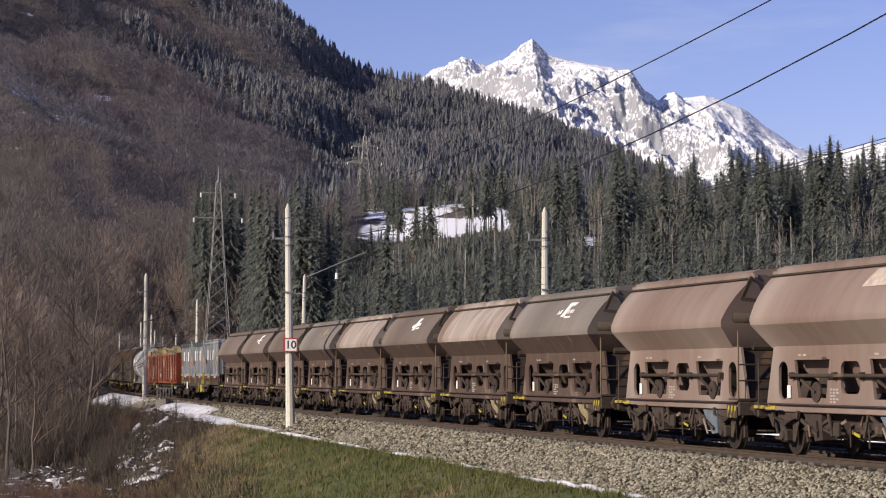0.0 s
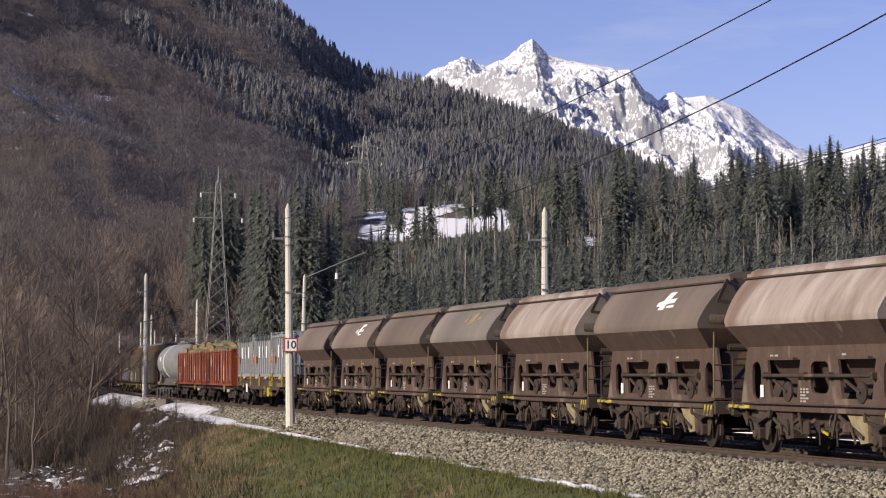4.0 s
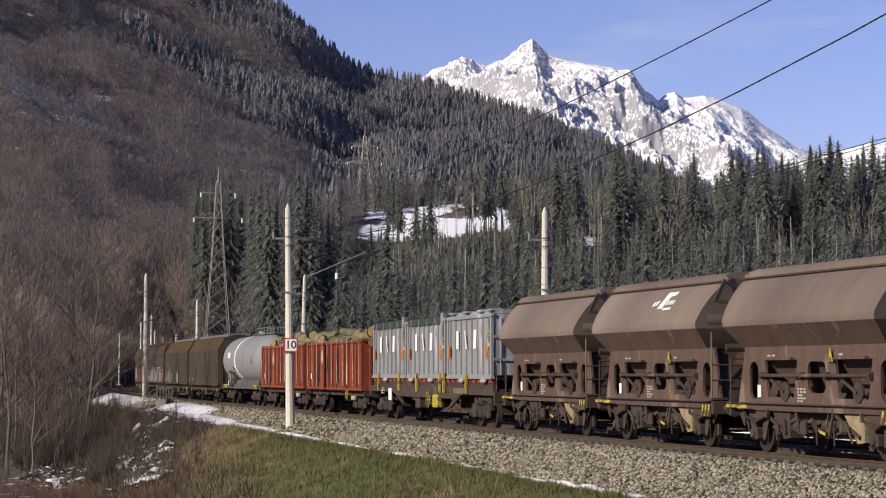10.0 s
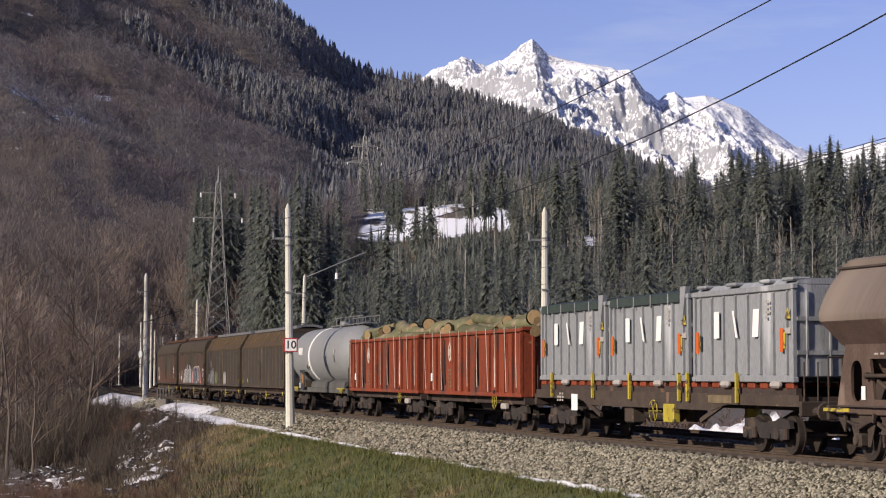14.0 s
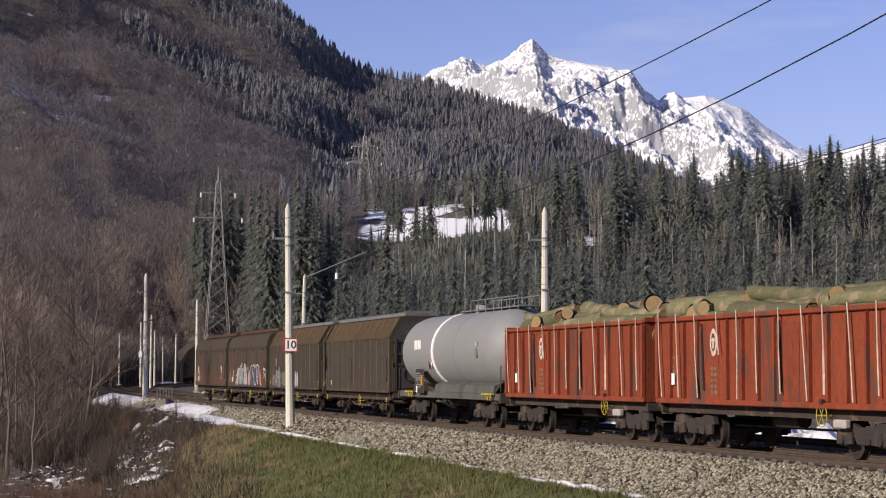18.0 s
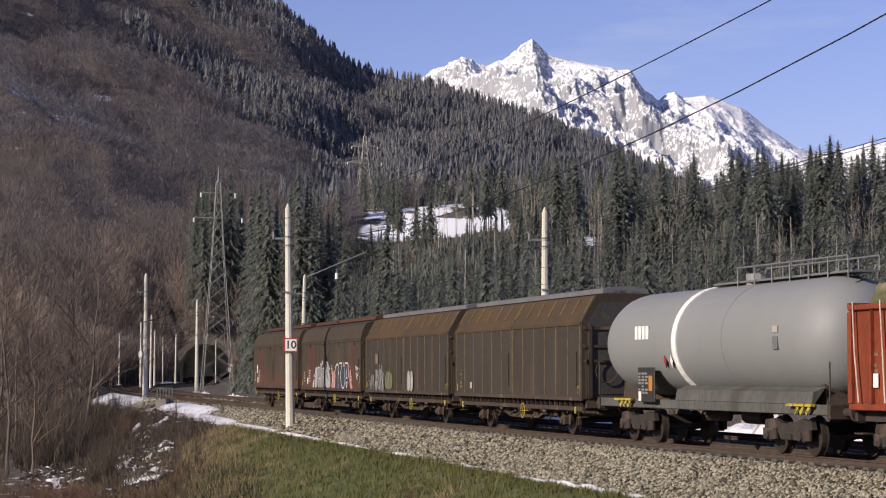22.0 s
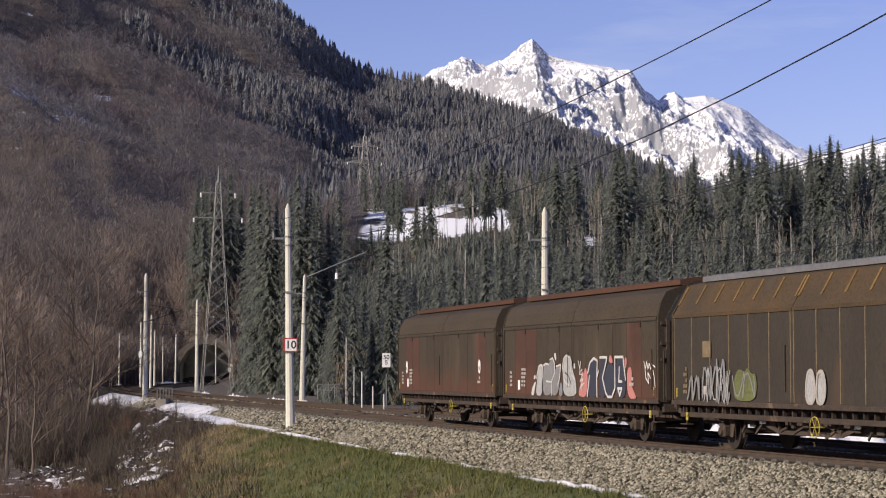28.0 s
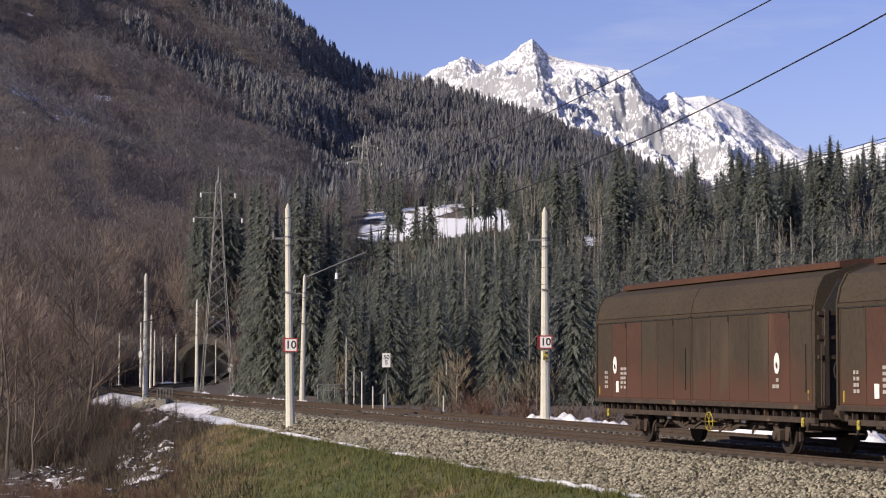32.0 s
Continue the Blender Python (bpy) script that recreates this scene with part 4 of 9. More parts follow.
# low dark brush and brambles beyond the second track
kb = 260
ks = r.uniform(-45, 62, kb)
kn = -r.uniform(13.5, 20, kb)
kth = turn_at(ks)
kx, ky = np.interp(ks, TS, TX) - kn * np.cos(kth), np.interp(ks, TS, TY) - kn * np.sin(kth)
kh = r.uniform(0.8, 1.7, kb)
M_BRAMBLE = island_mat("dark_brambles", (0.07, 0.05, 0.04), (0.17, 0.12, 0.09))
wood("lineside_brush", [bare_template(140 + i, 20, 5, 1.6) for i in range(5)], np.stack([kx, ky, ground_z(kx, ky) - 0.1, kh, kh * 1.5], 1), M_BRAMBLE, "dark brown brush and brambles beyond the tracks")

# scrub over and beside the tunnel mouth
pu = np.concatenate([r.uniform(-0.142, -0.092, 46), r.uniform(-0.142, -0.1325, 14), r.uniform(-0.1035, -0.09, 16)])
pd = np.concatenate([r.uniform(464, 482, 46), r.uniform(436, 449, 30)])
ph_ = np.concatenate([r.uniform(3.5, 7, 46), r.uniform(3, 8, 30)])
au, ad, ah = r.uniform(-0.168, -0.092, 170), r.uniform(474, 590, 170), r.uniform(8, 15, 170)
wood("tunnel_wood", [bare_template(180 + i, 30, 7, 0.9) for i in range(5)], np.stack([au * ad, ad, ground_z(au * ad, ad) - 0.3, ah, ah * 1.1], 1), M_THICKET, "leafless brown wood on the slope over the tunnel")
wood("tunnel_scrub", [bare_template(160 + i, 22, 6, 1.3) for i in range(5)], np.stack([pu * pd, pd, ground_z(pu * pd, pd) - 0.2, ph_, ph_ * 1.2], 1), M_THICKET, "brown scrub growing over the tunnel mouth")


# ---- the train ----
# Every wagon stands with its middle at its own origin on the rail head; x points ahead, -y to the camera's side.
train = []


def wheelset_mesh():
    bm = bmesh.new()
    rod((0, -1.05, 0), (0, 1.05, 0), 0.075, None, 10, bm)
    for sgn in (-1, 1):
        y = 0.7535 * sgn
        rod((0, y - 0.06 * sgn, 0), (0, y + 0.075 * sgn, 0), 0.46, 0.452, 28, bm)
        rod((0, y - 0.09 * sgn, 0), (0, y - 0.06 * sgn, 0), 0.488, 0.488, 28, bm)
        rod((0, y + 0.075 * sgn, 0), (0, y + 0.082 * sgn, 0), 0.36, 0.33, 24, bm)
        rod((0, y - 0.12 * sgn, 0), (0, y + 0.13 * sgn, 0), 0.12, None, 12, bm)
        for k in range(3):
            a = 2.1 * k
            rod((0.25 * math.cos(a), y + 0.08 * sgn, 0.25 * math.sin(a)), (0.25 * math.cos(a), y + 0.09 * sgn, 0.25 * math.sin(a)), 0.035, None, 8, bm)
    me = bpy.data.meshes.new("wheelset")
    bm.to_mesh(me)
    bm.free()
    me.materials.append(M_WHEEL)
    return me


M_WHEEL = mat("wheel_steel", (0.06, 0.048, 0.04), (0.036, 0.028, 0.024), 0.6, 0.4, 3, 30, 0.1, (0.096, 0.064, 0.044))
M_DIRT = mat("dusty_frame", (0.068, 0.05, 0.038), (0.04, 0.03, 0.024), 0.85, 0, 2.2, 20, 0.2, (0.136, 0.088, 0.06), 0.1)
M_GREYROOF = mat("grey_roof_sheet", (0.168, 0.168, 0.172), (0.12, 0.12, 0.124), 0.6, 0.1, 1.5, 20, 0.05)
M_OCHRE = mat("ochre_stained_roof", (0.08, 0.048, 0.02), (0.048, 0.035, 0.021), 0.75, 0, 0.9, 14, 0.1, (0.06, 0.045, 0.032), 0, (0.8, 1, 1))
M_ENDGREY = mat("sooty_grey_end", (0.07, 0.068, 0.066), (0.05, 0.048, 0.046), 0.75, 0, 1.2, 12, 0.05, (0.09, 0.08, 0.07), 0.1)
M_OCHRERIB = mat("bright_ochre_rib", (0.20, 0.125, 0.045), (0.13, 0.08, 0.032), 0.75, 0, 2, 14, 0.1, (0.07, 0.05, 0.03), 0.1)
M_ROOF = mat("sooty_brown_roof", (0.054, 0.041, 0.026), (0.04, 0.03, 0.021), 0.78, 0, 0.8, 14, 0.1, (0.05, 0.034, 0.024), 0.05, (0.5, 1, 1))
M_REDBROWN = mat("rusty_ridge", (0.092, 0.042, 0.024), (0.066, 0.032, 0.021), 0.75, 0, 0.7, 14, 0.08, (0.06, 0.036, 0.026), 0.1, (0.4, 1, 1))


def rust_below(name, top, low, z0, z1):
    """Brown wall paint that has weathered to red-brown along its lower edge, with ragged steps."""
    m = mat(name, top, tuple(c * 0.8 for c in top), 0.75, 0, 0.8, 14, 0.08, tuple(c * 1.15 for c in top), 0.1, (1.6, 1, 0.4), 0.6)
    nt = m.node_tree
    b = nt.nodes["Principled BSDF"]
    old = b.inputs["Base Color"].links[0].from_socket
    tc = nt.nodes.new("ShaderNodeTexCoord")
    sep = nt.nodes.new("ShaderNodeSeparateXYZ")
    nt.links.new(tc.outputs["Object"], sep.inputs[0])
    nz = nt.nodes.new("ShaderNodeTexNoise")
    nz.inputs["Scale"].default_value, nz.inputs["Detail"].default_value = 0.9, 6
    nt.links.new(tc.outputs["Object"], nz.inputs["Vector"])
    ad = nt.nodes.new("ShaderNodeMath")
    ad.operation = "MULTIPLY_ADD"
    nt.links.new(nz.outputs[0], ad.inputs[0])
    ad.inputs[1].default_value = 2.2
    nt.links.new(sep.outputs[2], ad.inputs[2])
    mr = nt.nodes.new("ShaderNodeMapRange")
    mr.inputs[1].default_value, mr.inputs[2].default_value = z1 + 1.1, z0 + 1.1
    nt.links.new(ad.outputs[0], mr.inputs[0])
    mx = nt.nodes.new("ShaderNodeMix")
    mx.data_type = "RGBA"
    nt.links.new(mr.outputs[0], mx.inputs[0])
    nt.links.new(old, mx.inputs[6])
    mx.inputs[7].default_value = (*low, 1)
    nt.links.new(mx.outputs[2], b.inputs["Base Color"])
    return m


M_SLIDE = rust_below("brown_sliding_wall", (0.05, 0.038, 0.026), (0.07, 0.034, 0.023), 1.4, 2.3)
M_SLIDERED = rust_below("faded_red_panel", (0.069, 0.035, 0.025), (0.078, 0.036, 0.025), 1.5, 2.4)
M_SEAM = mat("pale_worn_seam", (0.192, 0.148, 0.084), (0.112, 0.084, 0.052), 0.75, 0, 3, 30, 0.1)
M_TEXT = mat("faded_white_marking", (0.4, 0.368, 0.336), (0.288, 0.264, 0.24), 0.7, 0, 6, 50, 0.0)
M_ORANGE = mat("orange_marking", (0.576, 0.112, 0.016), (0.496, 0.096, 0.016), 0.5, 0, 6, 50, 0.0)
M_GRNROOF = mat("dark_green_tarpaulin", (0.04, 0.056, 0.048), (0.028, 0.04, 0.036), 0.7, 0, 3, 30, 0.1)
M_MOSS = mat("mossy_bark", (0.135, 0.124, 0.066), (0.098, 0.1, 0.048), 0.95, 0, 3.5, 16, 0.6, (0.184, 0.144, 0.096), 0.25, None, 0.56)
M_CUT = mat("fresh_cut_wood", (0.272, 0.188, 0.092), (0.2, 0.136, 0.068), 0.85, 0, 5, 40, 0.2, None, 0.1)
M_STRAP = mat("pale_lashing_strap", (0.528, 0.464, 0.4), (0.368, 0.288, 0.232), 0.8, 0, 5, 50, 0.1)
M_PALE = mat("bleached_hopper_paint", (0.352, 0.304, 0.268), (0.256, 0.212, 0.18), 0.75, 0, 0.8, 3.2, 0.03, (0.136, 0.088, 0.064), 0.05, (1.7, 0.45, 0.4), 0.46, soft=0.28, grain=0.4)
M_STRAPD = mat("dull_yellowish_steel", (0.30, 0.25, 0.14), (0.19, 0.15, 0.09), 0.7, 0, 3, 20, 0.1, (0.09, 0.07, 0.05))
M_SPOUT = mat("worn_blue_grey_steel", (0.16, 0.2, 0.232), (0.104, 0.128, 0.152), 0.6, 0.1, 3, 25, 0.1, (0.096, 0.072, 0.056))
M_FRAME = mat("red_brown_frame_paint", (0.098, 0.066, 0.051), (0.064, 0.042, 0.034), 0.75, 0, 1.4, 16, 0.15, (0.152, 0.112, 0.088), 0.12, (1.5, 1.5, 0.6), 0.6)
M_OLIVE = mat("olive_grey_hopper_paint", (0.165, 0.146, 0.128), (0.125, 0.108, 0.094), 0.75, 0, 0.8, 3.2, 0.03, (0.225, 0.198, 0.172), 0.05, (1.7, 0.45, 0.4), 0.46, soft=0.28, grain=0.4)
M_ORANGEB = mat("sunbleached_red_brown", (0.198, 0.143, 0.118), (0.159, 0.111, 0.090), 0.75, 0, 0.8, 3.2, 0.03, (0.272, 0.224, 0.192), 0.05, (1.7, 0.45, 0.4), 0.46, soft=0.28, grain=0.4)
WHEELSET = wheelset_mesh()


def put_wheelset(parent, x, z=0.46):
    w = new("wheelset", WHEELSET)
    w.parent = parent
    w.location = (x, 0, z)
    return w


def buffers(t, L):
    for sx in (-1, 1):
        for sy in (-1, 1):
            x = sx * (L / 2 - 0.6)
            bm = rod((x, sy * 0.875, 1.05), (x + sx * 0.34, sy * 0.875, 1.05), 0.10, 0.085, 10)
            rod((x + sx * 0.34, sy * 0.875, 1.05), (x + sx * 0.55, sy * 0.875, 1.05), 0.065, None, 10, bm)
            rod((x + sx * 0.55, sy * 0.875, 1.05), (x + sx * 0.595, sy * 0.875, 1.05), 0.225, 0.2, 14, bm)
            part("buffer", bm, M_RUSTDARK, t)
        x = sx * (L / 2 - 0.55)
        bm = box((x + sx * 0.1, 0, 1.04), (0.3, 0.1, 0.14))
        beam((x + sx * 0.2, 0.04, 1.03), (x + sx * 0.5, 0.04, 0.86), 0.045, 0.07, bm)
        beam((x + sx * 0.2, -0.04, 1.03), (x + sx * 0.5, -0.04, 0.86), 0.045, 0.07, bm)
        rod((x + sx * 0.36, -0.2, 0.94), (x + sx * 0.36, 0.2, 0.94), 0.03, None, 6, bm)
        part("coupling", bm, M_RUSTDARK, t)
        part("brake_hose", rod((x + sx * 0.1, -0.32, 0.98), (x + sx * 0.4, -0.2, 0.6), 0.03, None, 6), M_BLACK, t)


def suspension(t, x):
    """Axle guard, leaf spring and axle box at both ends of one axle."""
    for sy in (-1, 1):
        y = sy * 1.0
        part("axle_guard", plate([(x - 0.62, 1.0), (x - 0.34, 0.32), (x - 0.2, 0.32), (x - 0.2, 0.78), (x + 0.2, 0.78), (x + 0.2, 0.32), (x + 0.34, 0.32), (x + 0.62, 1.0)], y - 0.012, y + 0.012), M_DIRT, t)
        bm = box((x, y + sy * 0.06, 0.46), (0.32, 0.22, 0.30), None, 0.04)
        rod((x, y + sy * 0.16, 0.46), (x, y + sy * 0.22, 0.46), 0.12, 0.10, 12, bm)
        part("axle_box", bm, M_DIRT, t)
        bm = bmesh.new()
        for k in range(5):
            w = 1.2 - 0.2 * k
            z = 0.80 - 0.028 * k
            for a, b in ((-1, 0), (0, 1)):
                beam((x + a * w / 2, y + sy * 0.1, z + 0.08 * a * a), (x + b * w / 2, y + sy * 0.1, z + 0.08 * b * b), 0.09, 0.022, bm)
        part("leaf_spring", bm, M_RUSTDARK, t)
        for d in (-0.62, 0.62):
            part("spring_shackle", beam((x + d, y + sy * 0.1, 0.86), (x + d * 1.08, y + sy * 0.1, 1.05), 0.06, 0.08), M_DIRT, t)


def brake_gear(t, x):
    for sx in (-1, 1):
        part("brake_shoe", plate([(x + sx * 0.49, 0.3), (x + sx * 0.58, 0.32), (x + sx * 0.6, 0.66), (x + sx * 0.5, 0.66)], -0.8, -0.71), M_RUSTDARK, t)
        part("brake_hanger", beam((x + sx * 0.56, -0.75, 0.5), (x + sx * 0.62, -0.75, 0.98), 0.05, 0.08), M_RUSTDARK, t)


M_GRIME = mat("greasy_black_brown", (0.042, 0.034, 0.03), (0.027, 0.023, 0.022), 0.8, 0, 3, 22, 0.2, (0.072, 0.052, 0.038), 0.12)


def bogie(t, x):
    """Two-axle bogie with cast side frames, springs and brake blocks."""
    b = part("bogie", box((0, 0, 0.62), (0.5, 1.9, 0.3), None, 0.03), M_RUSTDARK, t)
    b.location.x = x
    for sy in (-1, 1):
        y = sy * 1.0
        pts = [(-1.32, 0.62), (-1.25, 0.82), (-0.7, 0.86), (-0.35, 0.74), (0.35, 0.74), (0.7, 0.86), (1.25, 0.82), (1.32, 0.62), (1.05, 0.60), (0.62, 0.62), (0.4, 0.36), (-0.4, 0.36), (-0.62, 0.62), (-1.05, 0.60)]
        part("side_frame", plate(pts, y - 0.06, y + 0.06), M_GRIME, b)
        for sx in (-1, 1):
            bm = box((sx * 0.9, y + sy * 0.04, 0.46), (0.34, 0.26, 0.3), None, 0.05)
            rod((sx * 0.9, y + sy * 0.14, 0.46), (sx * 0.9, y + sy * 0.22, 0.46), 0.13, 0.11, 12, bm)
            part("axle_box", bm, M_GRIME, b)
            for k in (-0.26, 0.26):
                part("coil_spring", rod((sx * 0.9 + k, y + sy * 0.08, 0.36), (sx * 0.9 + k, y + sy * 0.08, 0.62), 0.085, None, 10), M_RUSTDARK, b)
            part("brake_shoe", plate([(sx * 0.39, 0.3), (sx * 0.31, 0.32), (sx * 0.29, 0.66), (sx * 0.38, 0.66)], y - 0.2 * sy - 0.04, y - 0.2 * sy + 0.04), M_RUSTDARK, b)
        part("spring_plank", box((0, y + sy * 0.04, 0.42), (0.5, 0.16, 0.14), None, 0.02), M_GRIME, b)
    for sx in (-1, 1):
        put_wheelset(b, sx * 0.9)
    return b


def marks(t, x, y, z, w, h, rows, cols, material=None, seed=1, parent=None):
    """Small lettering that cannot be read: rows of plain bars on a side wall."""
    rng = random.Random(seed)
    bm = bmesh.new()
    for i in range(rows):
        zz = z + h / 2 - (i + 0.5) * h / rows
        x0 = x - w / 2
        for j in range(cols):
            ww = w / cols * rng.uniform(0.55, 0.9)
            if rng.random() < 0.85:
                box((x0 + ww / 2, y, zz), (ww, 0.006, h / rows * 0.6), bm)
            x0 += w / cols
    p = part("marking", bm, material or M_TEXT, parent or t, "faded white stencilled marking")
    p["kind"] = "stuff"
    return p


def handwheel(t, x, y, z, r=0.22, material=None):
    bm = ring((x, y, z), r, 0.026, "Y", 16)
    for k in range(3):
        a = 1.05 * k
        beam((x - r * math.cos(a), y, z - r * math.sin(a)), (x + r * math.cos(a), y, z + r * math.sin(a)), 0.014, 0.014, bm)
    rod((x, y, z), (x, y + 0.25, z), 0.025, None, 6, bm)
    return part("handwheel", bm, material or M_YEL, t, "yellow brake handwheel")


def rounded(cx, cz, w, h, r, k=4):
    out = []
    for qx, qz, a0 in ((1, 1, 0), (-1, 1, 90), (-1, -1, 180), (1, -1, 270)):
        for j in range(k + 1):
            a = radians(a0 + 90 * j / k)
            out.append((cx + qx * (w / 2 - r) + r * math.cos(a), cz + qz * (h / 2 - r) + r * math.sin(a)))
    return out


def panel_with_holes(outline, holes, y0, y1):
    """A plate in x, z with openings that go through it."""
    bm = bmesh.new()
    loops = []
    for pts in [outline] + holes:
        vs = [bm.verts.new((x, y0, z)) for x, z in pts]
        es = [bm.edges.new((vs[i], vs[(i + 1) % len(vs)])) for i in range(len(vs))]
        loops += es
    bmesh.ops.triangle_fill(bm, use_beauty=True, use_dissolve=False, edges=loops, normal=(0, 1, 0))
    r = bmesh.ops.extrude_face_region(bm, geom=list(bm.faces))
    for v in r["geom"]:
        if isinstance(v, bmesh.types.BMVert):
            v.co.y = y1
    bmesh.ops.recalc_face_normals(bm, faces=bm.faces)
    return bm


def ladder(t, x, y, z0, z1, along_x=0.4, n=4, name="ladder"):
    bm = bmesh.new()
    for d in (-along_x / 2, along_x / 2):
        rod((x + d, y, z0), (x + d, y, z1), 0.02, None, 6, bm)
    for k in range(n):
        z = z0 + (z1 - z0) * (k + 0.5) / n
        rod((x - along_x / 2, y, z), (x + along_x / 2, y, z), 0.016, None, 6, bm)
    return part(name, bm, M_DIRT, t)


# -- hopper wagons --
def bin_curve(f):
    """Half width and height of the bin's bulging upper sheet, f of the way down."""
    k = 0.1 * 4 * f * (1 - f)
    return 0.56 + 0.89 * f + 0.775 * k, 4.41 - 1.12 * f + 0.633 * k


def hopper(paint, label):
    L = 9.64
    frame_paint = paint if paint is M_ORANGEB else M_FRAME
    t = thing("hopper_wagon", label, "freight wagon", "hopper wagons of the train")
    # bin: (x rear, x front, half width, height) from the top down
    lv = []
    for k in range(9):
        y, z = bin_curve(k / 8)
        lv.append((-4.55 + 0.30 * k / 8, 3.98 - 0.28 * k / 8, y, z))
    lv += [(-4.235, 3.685, 1.462, 3.2), (-4.22, 3.67, 1.44, 3.1), (-4.02, 3.4, 1.0, 2.58), (-1.9, 1.3, 0.4, 1.5)]
    V, F = [], []
    for x0, x1, y, z in lv:
        V += [(x0, -y, z), (x1, -y, z), (x1, y, z), (x0, y, z)]
    for k in range(len(lv) - 1):
        for j in range(4):
            F.append((4 * k + j, 4 * k + (j + 1) % 4, 4 * k + 4 + (j + 1) % 4, 4 * k + 4 + j))
    e = 4 * len(lv)
    F += [(0, 1, 2, 3), (e - 1, e - 2, e - 3, e - 4)]
    bm = hull(V, F)
    for f in bm.faces:
        f.material_index = 0 if f.calc_center_median().z > 3.0 else 1
    body = part("bin", bm, [paint, frame_paint], t, "", True)
    body.data.set_sharp_from_angle(angle=radians(24))
    # folding roof with its rim
    prof = [(-0.62, 4.38), (-0.64, 4.49), (-0.45, 4.56), (0, 4.59), (0.45, 4.56), (0.64, 4.49), (0.62, 4.38)]
    part("roof_cover", prism(prof, -4.4, 3.85), paint, t, "dusty rolling roof cover")
    for sy in (-1, 1):
        part("roof_rim", beam((-4.57, sy * 0.62, 4.39), (4.0, sy * 0.62, 4.39), 0.09, 0.1), paint, t)
        part("roof_shaft", rod((-4.6, sy * 0.76, 4.32), (4.05, sy * 0.76, 4.32), 0.03, None, 6), M_DIRT, t)
    # roof levers at the front end
    part("roof_lever", beam((4.02, -0.75, 4.36), (4.06, -1.05, 3.78), 0.05, 0.09), M_DIRT, t)
    part("roof_lever", beam((4.06, -1.05, 3.8), (4.1, -0.45, 3.74), 0.05, 0.09), M_DIRT, t)
    part("air_reservoir", rod((4.05, -1.25, 3.32), (4.05, 0.3, 3.32), 0.13, None, 12), M_DIRT, t, smooth=True)
    part("end_shelf", box((3.95, 0, 3.55), (0.35, 1.3, 0.05)), M_DIRT, t)
    # side frames with their openings
    for sy in (-1, 1):
        outline = [(-4.28, 1.12), (4.28, 1.12), (4.18, 1.5), (3.85, 2.6), (-3.85, 2.6), (-4.18, 1.5)]
        holes = [rounded(0.05, 1.84, 0.92, 0.74, 0.2), rounded(-3.35, 1.76, 0.5, 0.92, 0.24), rounded(3.35, 1.76, 0.5, 0.92, 0.24),
                 [(-2.75, 2.26), (-2.55, 1.36), (-1.15, 1.36), (-0.95, 2.26)], [(2.75, 2.26), (2.55, 1.36), (1.15, 1.36), (0.95, 2.26)]]
        part("side_frame", panel_with_holes(outline, holes, sy * 1.0, sy * 0.93), frame_paint, t)
        part("solebar", box((0, sy * 1.02, 1.08), (8.5, 0.1, 0.12), None, 0.015), frame_paint, t)
        for x in (-1.85, 1.85):
            bm = plate([(x - 0.5, 2.2), (x + 0.5, 2.2), (x + 0.2, 1.2), (x - 0.2, 1.2)], sy * 0.62, sy * 0.35)
            part("chute", bm, M_RUSTDARK, t)
            part("chute_lip", box((x, sy * 1.06, 2.28), (1.5, 0.12, 0.06)), frame_paint, t)
            part("gear_quadrant", rod((x + 0.25, sy * 0.98, 1.5), (x + 0.25, sy * 1.03, 1.5), 0.24, None, 14), M_RUSTDARK, t)
            part("crank_rod", beam((x + 0.25, sy * 1.05, 1.5), (x - 0.45, sy * 1.05, 1.78), 0.05, 0.06), M_DIRT, t)
            part("discharge_spout", plate([(x - 0.5, 1.0), (x + 0.42, 1.0), (x + 0.48, 0.40), (x + 0.1, 0.36)], sy * 0.62, sy * 0.98), (M_SPOUT if paint is M_ORANGEB else M_STRAPD) if x > 0 else M_RUSTDARK, t, ("worn blue-grey discharge spout" if paint is M_ORANGEB else "dull yellowish discharge spout") if x > 0 else "")
            part("spout_linkage", beam((x - 0.9, sy * 1.0, 0.98), (x + 0.3, sy * 1.02, 0.5), 0.04, 0.08), M_DIRT, t)
        part("control_shaft", rod((-2.75, sy * 1.12, 1.88), (2.75, sy * 1.12, 1.88), 0.045, None, 8), M_DIRT, t)
        for x in (-2.75, -0.6, 0.7, 2.75):
            part("shaft_bearing", box((x, sy * 1.06, 1.88), (0.09, 0.16, 0.16), None, 0.02), M_DIRT, t)
    part("hopper_floor", prism([(-0.6, 1.0), (0.6, 1.0), (0.25, 1.75), (-0.25, 1.75)], -3.9, 3.9), M_RUSTDARK, t)
    for sx in (-1, 1):
        part("headstock", box((sx * 4.27, 0, 1.05), (0.12, 2.5, 0.34), None, 0.015), M_DIRT, t)
        part("end_plate", plate([(sx * 4.18, 1.2), (sx * 3.7, 2.5), (sx * 3.6, 2.5), (sx * 4.05, 1.2)], -0.9, 0.9), M_RUSTDARK, t)
    # the platform and its rails at the front
    part("platform", box((3.98, 0, 1.28), (0.62, 2.5, 0.05)), M_DIRT, t)
    part("corner_post", rod((4.2, -1.22, 1.25), (4.2, -1.22, 3.0), 0.025, None, 6), M_SEAM, t)
    part("end_ladder", rod((4.05, -0.75, 2.6), (4.15, 0.75, 2.6), 0.1, None, 8), M_DIRT, t)
    for z in (1.75, 2.15):
        part("hand_rail", rod((4.2, -1.22, z), (4.2, 1.22, z), 0.02, None, 6), M_DIRT, t)
